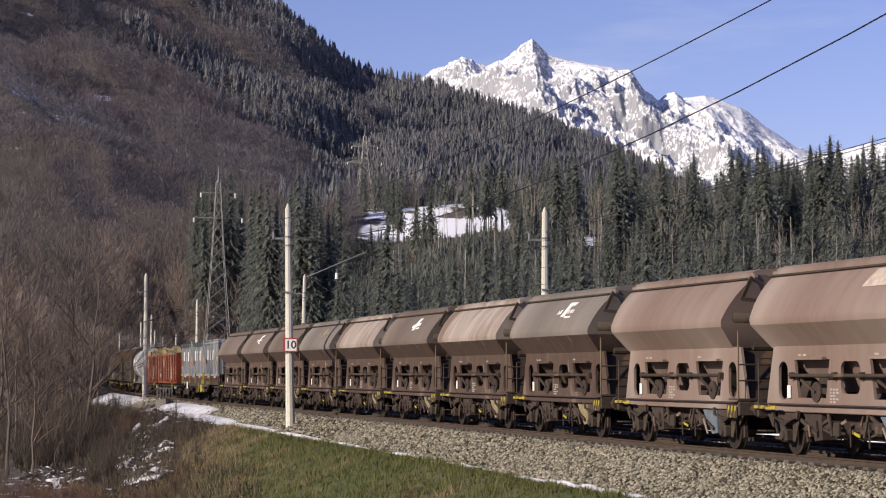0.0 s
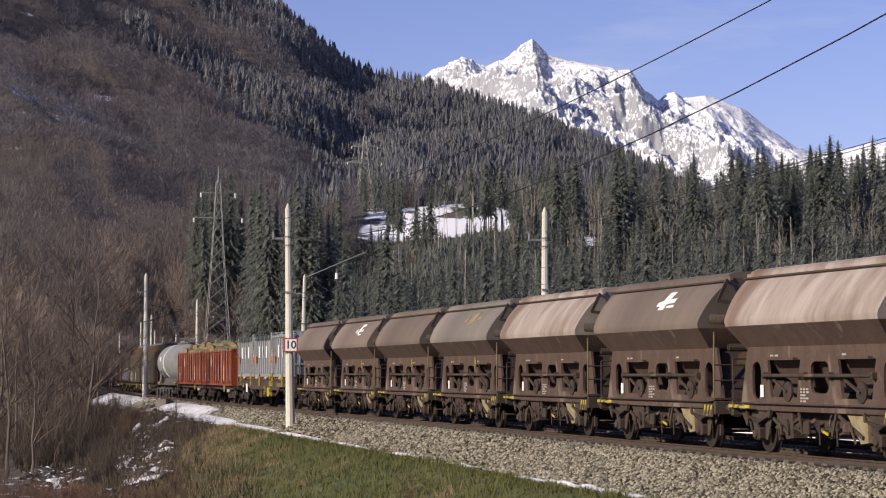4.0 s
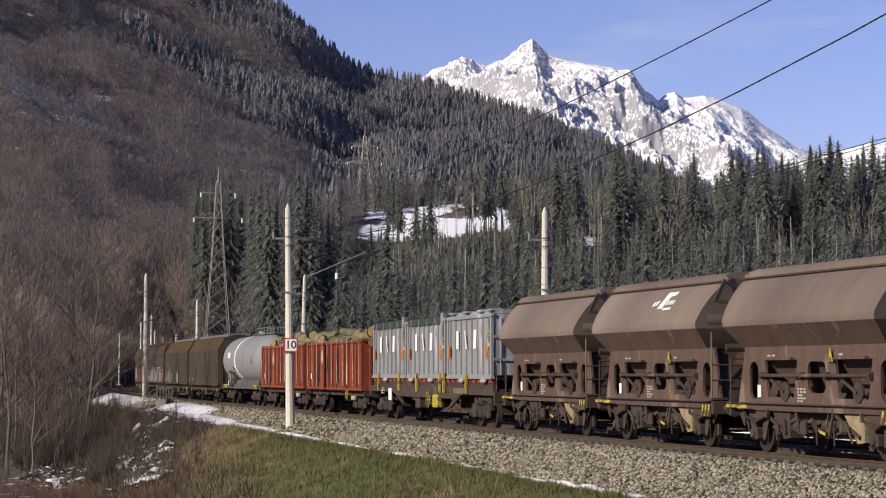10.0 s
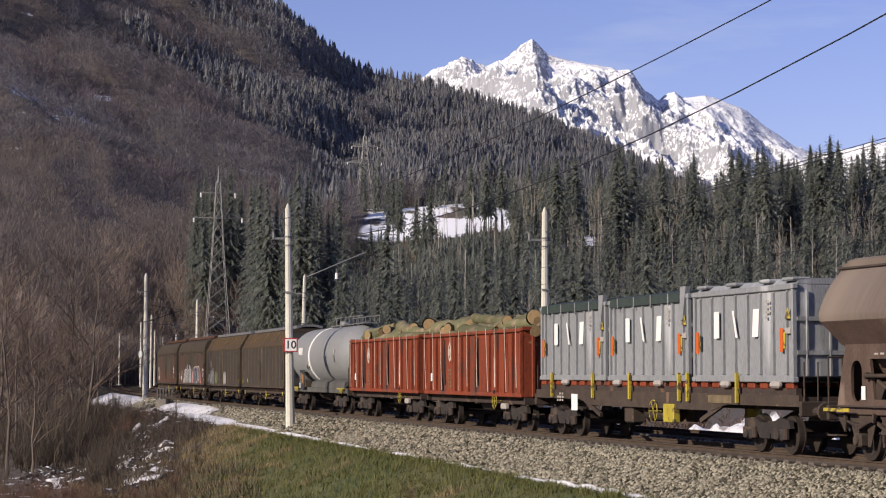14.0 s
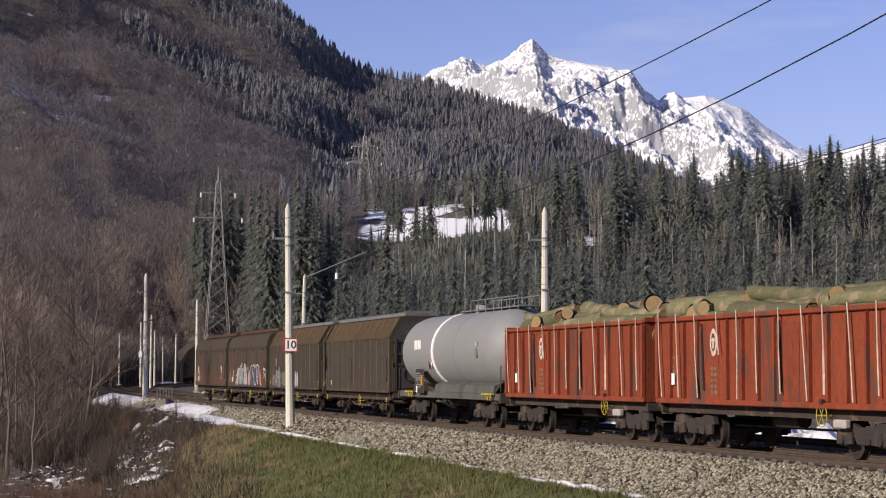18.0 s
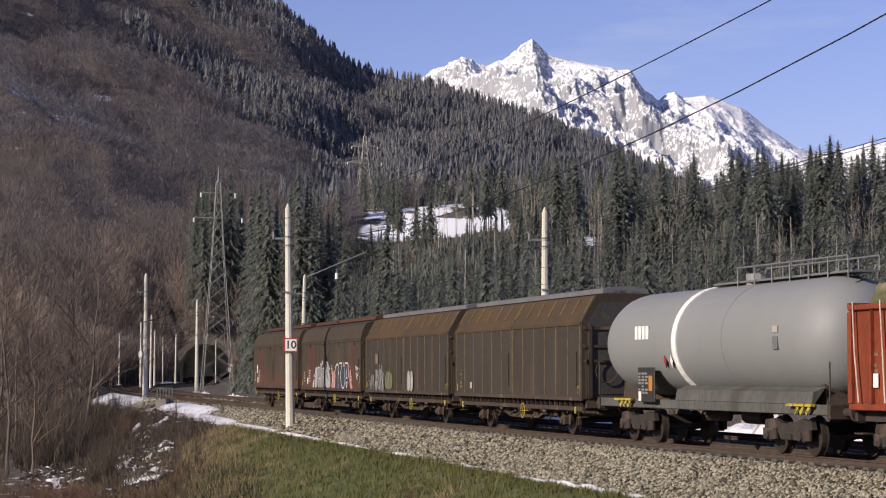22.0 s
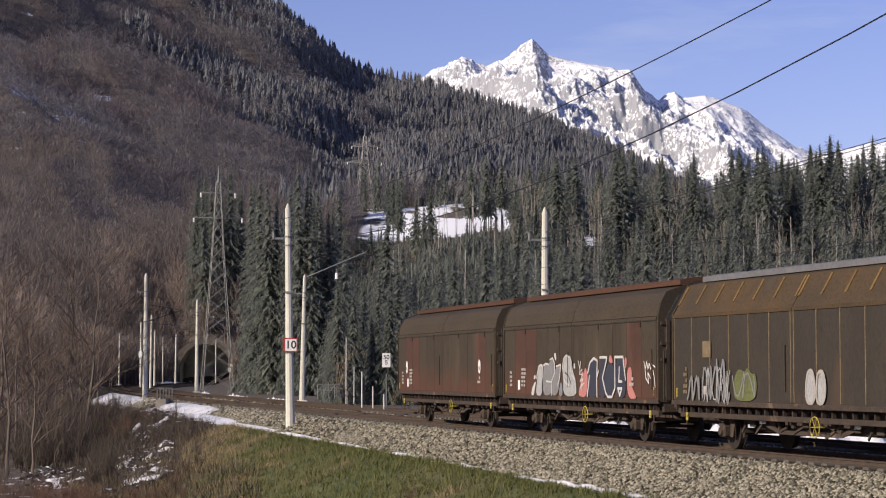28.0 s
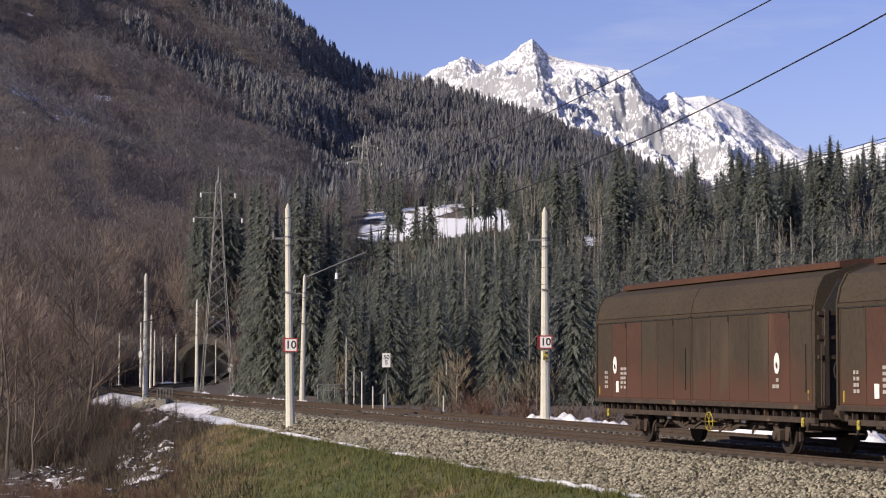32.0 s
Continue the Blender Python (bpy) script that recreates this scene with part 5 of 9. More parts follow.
    for y in (-1.2, -0.85):
        part("grab_iron", rod((-4.3, y, 1.25), (-4.3, y, 2.3), 0.02, None, 6), M_DIRT, t)
    part("grab_iron", rod((-4.3, -1.2, 2.3), (-4.3, -0.85, 2.3), 0.02, None, 6), M_DIRT, t)
    part("shunter_handle", beam((-4.35, -1.3, 1.12), (-3.15, -1.3, 1.12), 0.03, 0.075), M_YEL, t, "yellow shunter's handle")
    part("hazard_plate", box((3.75, -1.2, 0.98), (0.62, 0.02, 0.34), None, 0.01), M_RUSTDARK, t, "plate with yellow hazard stripes")
    for k in range(3):
        part("hazard_stripe", beam((3.5 + 0.2 * k, -1.215, 0.84), (3.6 + 0.2 * k, -1.215, 1.12), 0.012, 0.08), M_YEL, t, "yellow hazard stripe")
    # hoses, levers and brackets that hang between the wheels
    q = random.Random(9)
    for k in range(16):
        x = -2.3 + 4.6 * (k + q.random()) / 16
        y = -q.uniform(0.85, 1.12)
        z = q.uniform(0.72, 1.0)
        if k % 3 == 0:
            part("brake_bracket", box((x, y, z - 0.12), (q.uniform(0.1, 0.3), 0.08, q.uniform(0.12, 0.34)), None, 0.02), M_DIRT, t)
        elif k % 3 == 1:
            part("brake_linkage", beam((x, y, z), (x + q.uniform(-0.7, 0.7), y, z - q.uniform(0.1, 0.4)), 0.03, q.uniform(0.04, 0.08)), frame_paint if k % 2 else M_DIRT, t)
        else:
            part("hanging_hose", rod((x, y, z), (x + q.uniform(-0.15, 0.15), y, z - q.uniform(0.25, 0.5)), 0.022, None, 6), M_RUSTDARK, t)
    part("label_board", box((-2.98, -1.03, 1.5), (0.17, 0.02, 0.3)), M_WHITE, t, "white label board")
    marks(t, -0.72, -1.004, 1.42, 0.45, 0.36, 5, 3, None, 3)
    marks(t, -2.0, -1.15, 2.36, 0.5, 0.07, 1, 2, None, 4)
    marks(t, 1.7, -1.15, 2.36, 0.5, 0.07, 1, 2, None, 5)
    part("step_iron", box((-3.9, -1.2, 0.55), (0.45, 0.25, 0.03)), M_DIRT, t)
    part("air_brake_cylinder", rod((-0.6, -0.5, 0.72), (0.3, -0.5, 0.72), 0.2, None, 12), M_RUSTDARK, t)
    part("brake_rod", rod((-3.0, -0.85, 0.62), (3.0, -0.85, 0.66), 0.03, None, 6), M_RUSTDARK, t)
    # gear between the wheels and hung along the sides
    part("underframe_trough", prism([(-0.75, 1.0), (0.75, 1.0), (0.5, 0.42), (-0.5, 0.42)], -2.3, 2.3), M_RUSTDARK, t)
    for sx in (-1, 1):
        part("brake_beam", beam((sx * 2.45, -0.85, 0.5), (sx * 2.45, 0.85, 0.5), 0.09, 0.12), M_RUSTDARK, t)
        part("brake_hanger", beam((sx * 2.5, -0.8, 0.5), (sx * 2.35, -0.8, 1.0), 0.06, 0.05), M_RUSTDARK, t)
        part("pull_rod", beam((sx * 2.3, -0.95, 0.85), (sx * 0.5, -0.95, 0.45), 0.035, 0.05), M_DIRT, t)
        part("hanging_lever", beam((sx * 0.95, -1.05, 1.0), (sx * 0.75, -1.05, 0.5), 0.04, 0.08), M_DIRT, t)
        part("frame_gusset", plate([(sx * 3.75, 1.0), (sx * 4.2, 1.0), (sx * 3.85, 0.62)], -1.04, -1.0), M_DIRT, t)
        part("coupling_hose", rod((sx * 4.35, -0.35, 1.0), (sx * 4.5, -0.3, 0.45), 0.035, None, 6), M_BLACK, t)
    part("weighing_valve", box((1.35, -0.95, 0.72), (0.3, 0.18, 0.26), None, 0.03), M_DIRT, t)
    part("air_pipe", rod((-4.1, -1.09, 1.2), (4.1, -1.09, 1.2), 0.022, None, 6), M_DIRT, t)
    part("yellow_valve_handle", beam((0.35, -1.12, 0.62), (0.7, -1.12, 0.54), 0.03, 0.06), M_YEL, t)
    for x in (-3.05, 3.05):
        suspension(t, x)
        brake_gear(t, x)
        put_wheelset(t, x)
    buffers(t, L)
    return t


def slope_sign(t, x, f, w, h, shapes, material, label="faded white painted emblem"):
    """Plain painted shapes on the upper sheet of a hopper's bin, f of the way down."""
    bm = bmesh.new()
    for u0, v0, u1, v1, u2, v2, u3, v3 in shapes:
        bm.faces.new([bm.verts.new((x + u * w, f + v * h / 1.42, 0)) for u, v in ((u0, v0), (u1, v1), (u2, v2), (u3, v3))])
    bmesh.ops.subdivide_edges(bm, edges=list(bm.edges), cuts=3, use_grid_fill=True)

    def lift(ob_verts, proud):
        for v in ob_verts:
            y, z = bin_curve(v.co.y)
            v.co = Vector((v.co.x, -y - 0.775 * proud, z + 0.633 * proud))

    lift(bm.verts, 0.006)
    r = bmesh.ops.extrude_face_region(bm, geom=list(bm.faces))
    for v in r["geom"]:
        if isinstance(v, bmesh.types.BMVert):
            v.co += Vector((0, -0.775, 0.633)) * 0.004
    bmesh.ops.recalc_face_normals(bm, faces=bm.faces)
    part("emblem", bm, material, t, label)


EMB_BIRD = [(-0.12, -0.5, 0.22, -0.5, 0.08, 0.42, -0.28, 0.42), (-0.2, -0.5, 0.5, -0.5, 0.46, -0.26, -0.22, -0.24), (-0.78, 0.05, -0.66, 0.02, -0.66, 0.26, -0.78, 0.28), (-0.58, 0.0, -0.42, -0.04, -0.46, 0.24, -0.6, 0.26),
            (0.22, 0.02, 0.34, 0.0, 0.3, 0.24, 0.2, 0.26), (0.42, 0.0, 0.56, 0.0, 0.56, 0.22, 0.42, 0.24), (0.64, 0.02, 0.72, 0.02, 0.72, 0.24, 0.64, 0.24), (0.14, 0.42, 0.72, 0.4, 0.72, 0.5, 0.14, 0.52)]
EMB_CROSS = [(-0.22, -0.5, 0.22, -0.5, 0.05, 0.5, -0.35, 0.5), (0.1, -0.05, 0.6, -0.1, 0.6, 0.15, 0.05, 0.2), (-0.6, 0.1, -0.3, 0.0, -0.35, 0.3, -0.6, 0.3), (0.2, 0.3, 0.7, 0.28, 0.7, 0.4, 0.2, 0.42)]
EMB_FAINT = [(-0.3, -0.4, 0.45, -0.5, 0.3, 0.4, -0.45, 0.45), (-1.0, 0.0, -0.6, -0.04, -0.62, 0.2, -1.0, 0.24), (0.6, -0.1, 1.1, -0.12, 1.1, 0.1, 0.58, 0.12)]
EMB_PATCH = [(-0.5, -0.4, 0.5, -0.5, 0.35, 0.5, -0.6, 0.5)]
HOPPERS = [(M_RUST, "soot-brown hopper wagon with a plain bin", None), (M_RUST, "dark brown hopper wagon with a white bird emblem", EMB_BIRD), (M_RUST, "brown dusty hopper wagon with a steel bin", None),
           (M_OLIVE, "olive-brown hopper wagon with a faint emblem", EMB_FAINT), (M_PALE, "brown hopper wagon with a bleached pale bin", None), (M_RUST, "brown hopper wagon with a white cross emblem", EMB_CROSS),
           (M_PALE, "pale dusty brown hopper wagon, streaked", None), (M_OLIVE, "grey-brown hopper wagon with a white emblem", EMB_BIRD), (M_ORANGEB, "sun-bleached reddish hopper wagon, streaked pale", None),
           (M_ORANGEB, "reddish hopper wagon with a pale painted patch", EMB_PATCH), (M_RUST, "brown hopper wagon with a rolling roof", None)]
base_hopper = {}
for i, (paint, label, emb) in enumerate(HOPPERS):
    if paint.name in base_hopper:
        src = base_hopper[paint.name]
        t = copy_thing(src, Matrix())
        for c in list(t.children):
            if c.name.startswith(("emblem", "warning_triangle")):
                bpy.data.objects.remove(c)
        t["label"] = label
    else:
        t = hopper(paint, label)
        base_hopper[paint.name] = t
    if emb:
        big = emb is EMB_PATCH
        slope_sign(t, 0.75 if not big else 1.6, 0.5 if not big else 0.36, 1.0 if not big else 1.15, 0.62 if not big else 0.6, emb, M_STRAPD if emb is EMB_FAINT else M_STRAP if big else M_WHITE, "faint yellowish painted patch" if emb is EMB_FAINT else "pale painted patch" if big else "faded white painted emblem")
    if i in (1, 2, 3):
        part("warning_triangle", plate([(0.72, 2.2), (1.02, 2.2), (0.87, 2.52)], -1.07, -1.085), M_YEL, t, "yellow warning triangle")
    train.append((t, 68.95 + 9.64 * i + 4.82 + (0.33 if i > 7 else 0.0), Matrix()))


# -- container wagon and its containers --
def container_wagon():
    L = 20.97
    t = thing("container_wagon", "brown skeletal container wagon with red sills and yellow posts", "freight wagon")
    for sy in (-1, 1):
        part("solebar", plate([(-9.8, 1.42), (9.8, 1.42), (9.8, 1.15), (5.6, 1.15), (4.6, 0.98), (-4.6, 0.98), (-5.6, 1.15), (-9.8, 1.15)], sy * 1.16, sy * 1.24), M_DIRT, t)
        part("load_rail", beam((-9.5, sy * 1.1, 1.5), (9.5, sy * 1.1, 1.5), 0.14, 0.16), M_RUSTDARK, t)
        for k in range(26):
            x = -9.2 + 0.735 * k
            part("spigot_block", box((x, sy * 1.12, 1.63), (0.42, 0.16, 0.15), None, 0.03), M_RED, t)
        for x in (-8.0, -4.2, -1.1, 2.6, 3.2, 6.4):
            part("stake_post", beam((x, sy * 1.31, 1.2), (x, sy * 1.31, 1.95), 0.07, 0.1), M_YEL, t, "yellow fold-down post")
        for x in (-6.8, -2.2, 1.0, 5.6, 8.6):
            part("twistlock", box((x, sy * 1.26, 1.66), (0.5, 0.16, 0.16), None, 0.05), M_TEXT, t)
        part("brake_box", box((-1.6, sy * 0.95, 0.78), (0.7, 0.4, 0.5), None, 0.03), M_DIRT, t)
        part("yellow_case", box((1.8, sy * 1.2, 0.86), (0.75, 0.2, 0.5), None, 0.02), M_YEL, t, "yellow equipment case")
        part("number_board", box((5.2, sy * 1.25, 1.28), (1.5, 0.02, 0.2)), M_SEAM, t)
        part("step", box((-9.7, sy * 1.2, 0.6), (0.4, 0.3, 0.04)), M_DIRT, t)
        part("truss", beam((-5.2, sy * 1.18, 1.12), (-3.8, sy * 1.18, 0.7), 0.08, 0.12), M_DIRT, t)
        part("truss", beam((5.2, sy * 1.18, 1.12), (3.8, sy * 1.18, 0.7), 0.08, 0.12), M_DIRT, t)
    part("spine", box((0, 0, 1.2), (19.4, 0.5, 0.36)), M_RUSTDARK, t)
    for x in (-9.8, -6.2, -3.1, 0, 3.1, 6.2, 9.8):
        part("cross_member", box((x, 0, 1.26), (0.16, 2.3, 0.24)), M_RUSTDARK, t)
    part("air_tank", rod((-0.9, -0.7, 0.85), (1.1, -0.7, 0.85), 0.26, None, 14), M_DIRT, t, smooth=True)
    handwheel(t, 0.75, -1.32, 0.9, 0.3)
    part("label_board", box((-6.0, -1.25, 1.05), (0.55, 0.02, 0.5)), M_WHITE, t, "pale paper label boards")
    marks(t, -7.3, -1.26, 1.2, 0.7, 0.3, 3, 3, None, 8)
    for sx in (-1, 1):
        part("headstock", box((sx * 9.87, 0, 1.1), (0.14, 2.5, 0.36), None, 0.02), M_DIRT, t)
        for y in (-1.15, -0.8):
            part("grab_iron", rod((sx * 9.9, y, 1.2), (sx * 9.9, y, 2.2), 0.02, None, 6), M_DIRT, t)
        bogie(t, sx * 7.6)
    buffers(t, L)
    return t


def waste_container(kind):
    """Grey ribbed container with a tarpaulin or steel top; 6.06 m long, its base at z = 0."""
    h, hw, hl = 2.32, 1.25, 3.03
    steel = kind == 2
    t = thing("waste_container", "grey ribbed steel waste container with " + ("a steel roof" if steel else "a dark green tarpaulin top"), "container", "grey containers on the wagon")
    part("shell", box((0, 0, h / 2 + 0.06), (6.0, 2.36, h - 0.12), None, 0.03), M_GREY, t)
    for sy in (-1, 1):
        part("bottom_rail", box((0, sy * 1.2, 0.08), (6.06, 0.1, 0.16), None, 0.015), M_GREY, t)
        part("top_rail", box((0, sy * 1.2, h - 0.06), (6.06, 0.1, 0.14), None, 0.015), M_GREY, t)
        for k in range(8):
            x = -2.62 + 0.748 * k
            part("rib", prism([(sy * 1.18, 0.16), (sy * 1.245, 0.2), (sy * 1.245, h - 0.2), (sy * 1.18, h - 0.12)], x - 0.05, x + 0.05), M_GREY, t)
        for x in (-2.98, 2.98):
            part("corner_post", box((x, sy * 1.2, h / 2), (0.11, 0.11, h), None, 0.01), M_GREY, t)
            for z in (0.06, h - 0.06):
                part("corner_casting", box((x, sy * 1.2, z), (0.18, 0.16, 0.13), None, 0.02), M_GREY, t)
    if steel:
        part("roof", prism([(-1.15, h), (-1.0, h + 0.14), (1.0, h + 0.14), (1.15, h)], -3.0, 3.0), M_GREY, t)
        for x in (-2.5, -0.6, 1.4, 2.7):
            part("roof_bracket", box((x, -1.0, h + 0.12), (0.6, 0.5, 0.09), None, 0.03), M_GREY, t)
    else:
        part("tarpaulin", prism([(-1.275, h - 0.2), (-1.26, h + 0.04), (-0.6, h + 0.16), (0, h + 0.2), (0.6, h + 0.16), (1.26, h + 0.04), (1.275, h - 0.2)], -2.9, 2.45), M_GRNROOF, t, "dark green tarpaulin top")
        for x in (-2.2, -0.9, 0.4, 1.7):
            part("tarpaulin_strap", box((x, -1.285, h - 0.12), (0.05, 0.02, 0.34)), M_GREY, t)
        part("roller_arm", plate([(2.55, h - 0.7), (2.75, h - 0.7), (3.0, h + 0.2), (2.6, h + 0.2)], -1.3, -1.16), M_GREY, t)
    # the maker's painted mark, kept as plain shapes: a block, an open wedge and a slanted block
    marks_at = (([(-1.6, 1.1), (-1.28, 1.1), (-1.28, 1.78), (-1.6, 1.78)], "white painted block"), ([(-0.46, 1.78), (-0.36, 1.78), (-0.14, 1.1), (-0.24, 1.1)], "white painted sliver"),
                ([(0.75, 1.1), (1.1, 1.1), (1.18, 1.78), (0.83, 1.78)], "white painted slanted block"))
    for o, lab in marks_at:
        part("white_mark", plate(o, -1.256, -1.27), M_WHITE, t, lab)
    for x in (-2.72, 2.42):
        part("reflector", box((x, -1.262, 1.0), (0.18, 0.012, 0.56)), M_ORANGE, t, "orange warning stripe")
        part("yellow_stripe", box((x + 0.17, -1.262, 1.0), (0.1, 0.012, 0.4)), M_YEL, t, "yellow warning stripe")
    marks(t, 1.65, -1.262, 1.75, 0.3, 0.5, 4, 2, None, 12)
    part("hazard_board", box((2.78, -1.262, 1.22), (0.3, 0.012, 0.14)), M_TEXT, t, "red and white hazard board")
    bm = bmesh.new()
    vs = [bm.verts.new(v) for v in ((2.62, -1.262, 1.5), (2.94, -1.262, 1.5), (2.78, -1.262, 1.78))]
    f = bm.faces.new(vs)
    r2 = bmesh.ops.extrude_face_region(bm, geom=[f])
    for v in r2["geom"]:
        if isinstance(v, bmesh.types.BMVert):
            v.co.y -= 0.01
    part("warning_triangle", bm, M_YEL, t, "yellow warning triangle")
    # locking bars on the front end
    for y in (-0.9, -0.3, 0.3, 0.9):
        part("locking_bar", rod((3.05, y, 0.15), (3.05, y, h - 0.15), 0.025, None, 6), M_GREY, t)
    for z in (0.7, 1.5):
        part("end_beam", box((3.03, 0, z), (0.07, 2.3, 0.1)), M_GREY, t)
    return t


cw = container_wagon()
c_mid = (68.85 + 47.88) / 2
train.append((cw, c_mid, Matrix()))
CONT = [waste_container(0), None, waste_container(2)]
CONT[1] = copy_thing(CONT[0], Matrix())
for t, x in zip(CONT, (-6.42, -0.05, 6.35)):
    train.append((t, c_mid, Matrix.Translation((x + 0.15, 0, 1.72))))


# -- open wagons with logs --
def open_wagon(label):
    L = 14.04
    t = thing("open_wagon", label, "freight wagon", "red open wagons of the train")
    z0, z1, hl = 1.14, 3.42, 6.5
    part("floor", box((0, 0, 1.2), (13.0, 2.6, 0.1)), M_RUSTDARK, t)
    for sy in (-1, 1):
        part("side_wall", box((0, sy * 1.34, (z0 + z1) / 2), (13.0, 0.05, z1 - z0)), M_RED, t)
        part("top_rail", box((0, sy * 1.385, z1 - 0.05), (13.06, 0.14, 0.12), None, 0.02), M_RED, t)
        part("bottom_rail", box((0, sy * 1.38, z0 + 0.06), (13.06, 0.12, 0.14), None, 0.02), M_RED, t)
        for k in range(15):
            x = -6.44 + 0.92 * k
            wide = k in (0, 14)
            if k in (4, 9):
                continue
            part("stanchion", prism([(sy * 1.36, z0 + 0.1), (sy * 1.455, z0 + 0.14), (sy * 1.455, z1 - 0.16), (sy * 1.36, z1 - 0.1)], x - (0.09 if wide else 0.045), x + (0.09 if wide else 0.045)), M_RED, t)
        for x0 in (-4.2, 0.4):
            part("door_leaf", box((x0 + 0.9, sy * 1.375, 2.2), (1.72, 0.02, 1.9), None, 0.005), M_RED, t)
            part("door_latch", beam((x0 + 0.9, sy * 1.42, 1.5), (x0 + 0.75, sy * 1.42, 3.2), 0.05, 0.06), M_RUSTDARK, t)
        part("rope_hook", box((3.4, sy * 1.45, 1.3), (0.14, 0.06, 0.1)), M_RUSTDARK, t)
        part("solebar", box((0, sy * 1.1, 1.0), (12.6, 0.1, 0.22)), M_RUSTDARK, t)
    for sx in (-1, 1):
        part("end_wall", box((sx * 6.5, 0, (z0 + z1) / 2 + 0.03), (0.06, 2.66, z1 - z0 + 0.06)), M_RED, t)
        for y in (-1.0, -0.35, 0.35, 1.0):
            part("end_post", box((sx * 6.57, y, 2.25), (0.1, 0.12, 2.2), None, 0.02), M_RED, t)
        part("end_rail", box((sx * 6.56, 0, 3.42), (0.12, 2.8, 0.12)), M_RED, t)
        part("headstock", box((sx * 6.45, 0, 1.05), (0.12, 2.6, 0.34), None, 0.015), M_RUSTDARK, t)
        part("corner_step", box((sx * 6.3, -1.2, 0.62), (0.4, 0.25, 0.03)), M_DIRT, t)
        bogie(t, sx * 4.75)
    # painted oval emblem and stencils
    bm = ring((0, 0, 0), 0.18, 0.085, "Y", 20)
    for v in bm.verts:
        v.co = Vector((v.co.x - 2.72, v.co.y * 0.25 - 1.395, v.co.z * 1.6 + 2.72))
    part("emblem_stem", box((-2.72, -1.397, 2.70), (0.09, 0.02, 0.28)), M_STRAP, t)
    part("emblem_bar", box((-2.72, -1.395, 2.78), (0.22, 0.02, 0.08)), M_STRAP, t)
    part("emblem", bm, M_STRAP, t, "pale cream oval emblem")
    marks(t, -2.7, -1.39, 1.75, 0.42, 0.75, 5, 2, M_SEAM, 21)
    marks(t, -5.4, -1.372, 2.1, 0.25, 0.6, 5, 1, M_SEAM, 22)
    part("label_board", box((-5.35, -1.41, 1.78), (0.2, 0.02, 0.3)), M_WHITE, t, "white label board")
    handwheel(t, 3.35, -1.42, 0.98, 0.26)
    part("brake_lever_box", box((3.9, -1.2, 0.8), (0.6, 0.15, 0.2), None, 0.03), M_TEXT, t)
    part("brake_cylinder", rod((-0.6, -0.55, 0.8), (0.7, -0.55, 0.8), 0.2, None, 12), M_RUSTDARK, t)
    part("brake_rod", rod((-3.6, -0.4, 0.6), (3.6, -0.4, 0.6), 0.03, None, 6), M_RUSTDARK, t)
    part("underframe_beam", box((0, 0, 1.0), (12.6, 0.6, 0.3)), M_RUSTDARK, t)
    # lashing straps down the side
    rng = random.Random(31)
    for k in range(11):
        x = -6.0 + 1.2 * k + rng.uniform(-0.25, 0.25)
        lo = rng.choice((1.3, 1.45, 2.0, 2.4))
        dx = rng.uniform(0.02, 0.3)
        mx, mz = x + dx * 0.4 + rng.uniform(-0.03, 0.05), (3.5 + lo) / 2
        bm = beam((x, -1.475, 3.5), (mx, -1.478, mz), 0.012, 0.045)
        beam((mx, -1.478, mz), (x + dx, -1.475, lo), 0.012, 0.05, bm)
        part("lashing_strap", bm, M_STRAP, t, "pale lashing strap")
    buffers(t, L)
    return t


def log_thing(seed, length, radius):
    t = thing("log", "mossy tree trunk with a pale sawn end, loaded in the wagon", "log", "logs on the open wagons")
    rng = random.Random(seed)
    bm = bmesh.new()
    n, rings = 12, 7
    rows = []
    for i in range(rings):
        x = -length / 2 + length * i / (rings - 1)
        rr = radius * rng.uniform(0.92, 1.06)
        cy, cz = rng.uniform(-0.03, 0.03), rng.uniform(-0.03, 0.03)
        rows.append([bm.verts.new((x, cy + rr * rng.uniform(0.94, 1.06) * math.cos(6.2832 * j / n), cz + rr * rng.uniform(0.94, 1.06) * math.sin(6.2832 * j / n))) for j in range(n)])
    for a, b in zip(rows, rows[1:]):
        for j in range(n):
            bm.faces.new((a[j], a[(j + 1) % n], b[(j + 1) % n], b[j]))
    bmesh.ops.recalc_face_normals(bm, faces=bm.faces)
    part("bark", bm, M_MOSS, t, smooth=True)
    for sx in (-1, 1):
        part("cut_end", rod((sx * (length / 2 - 0.02), 0, 0), (sx * (length / 2 + 0.012), 0, 0), radius * 0.94, None, 14), M_CUT, t, "pale yellow sawn end")
    return t


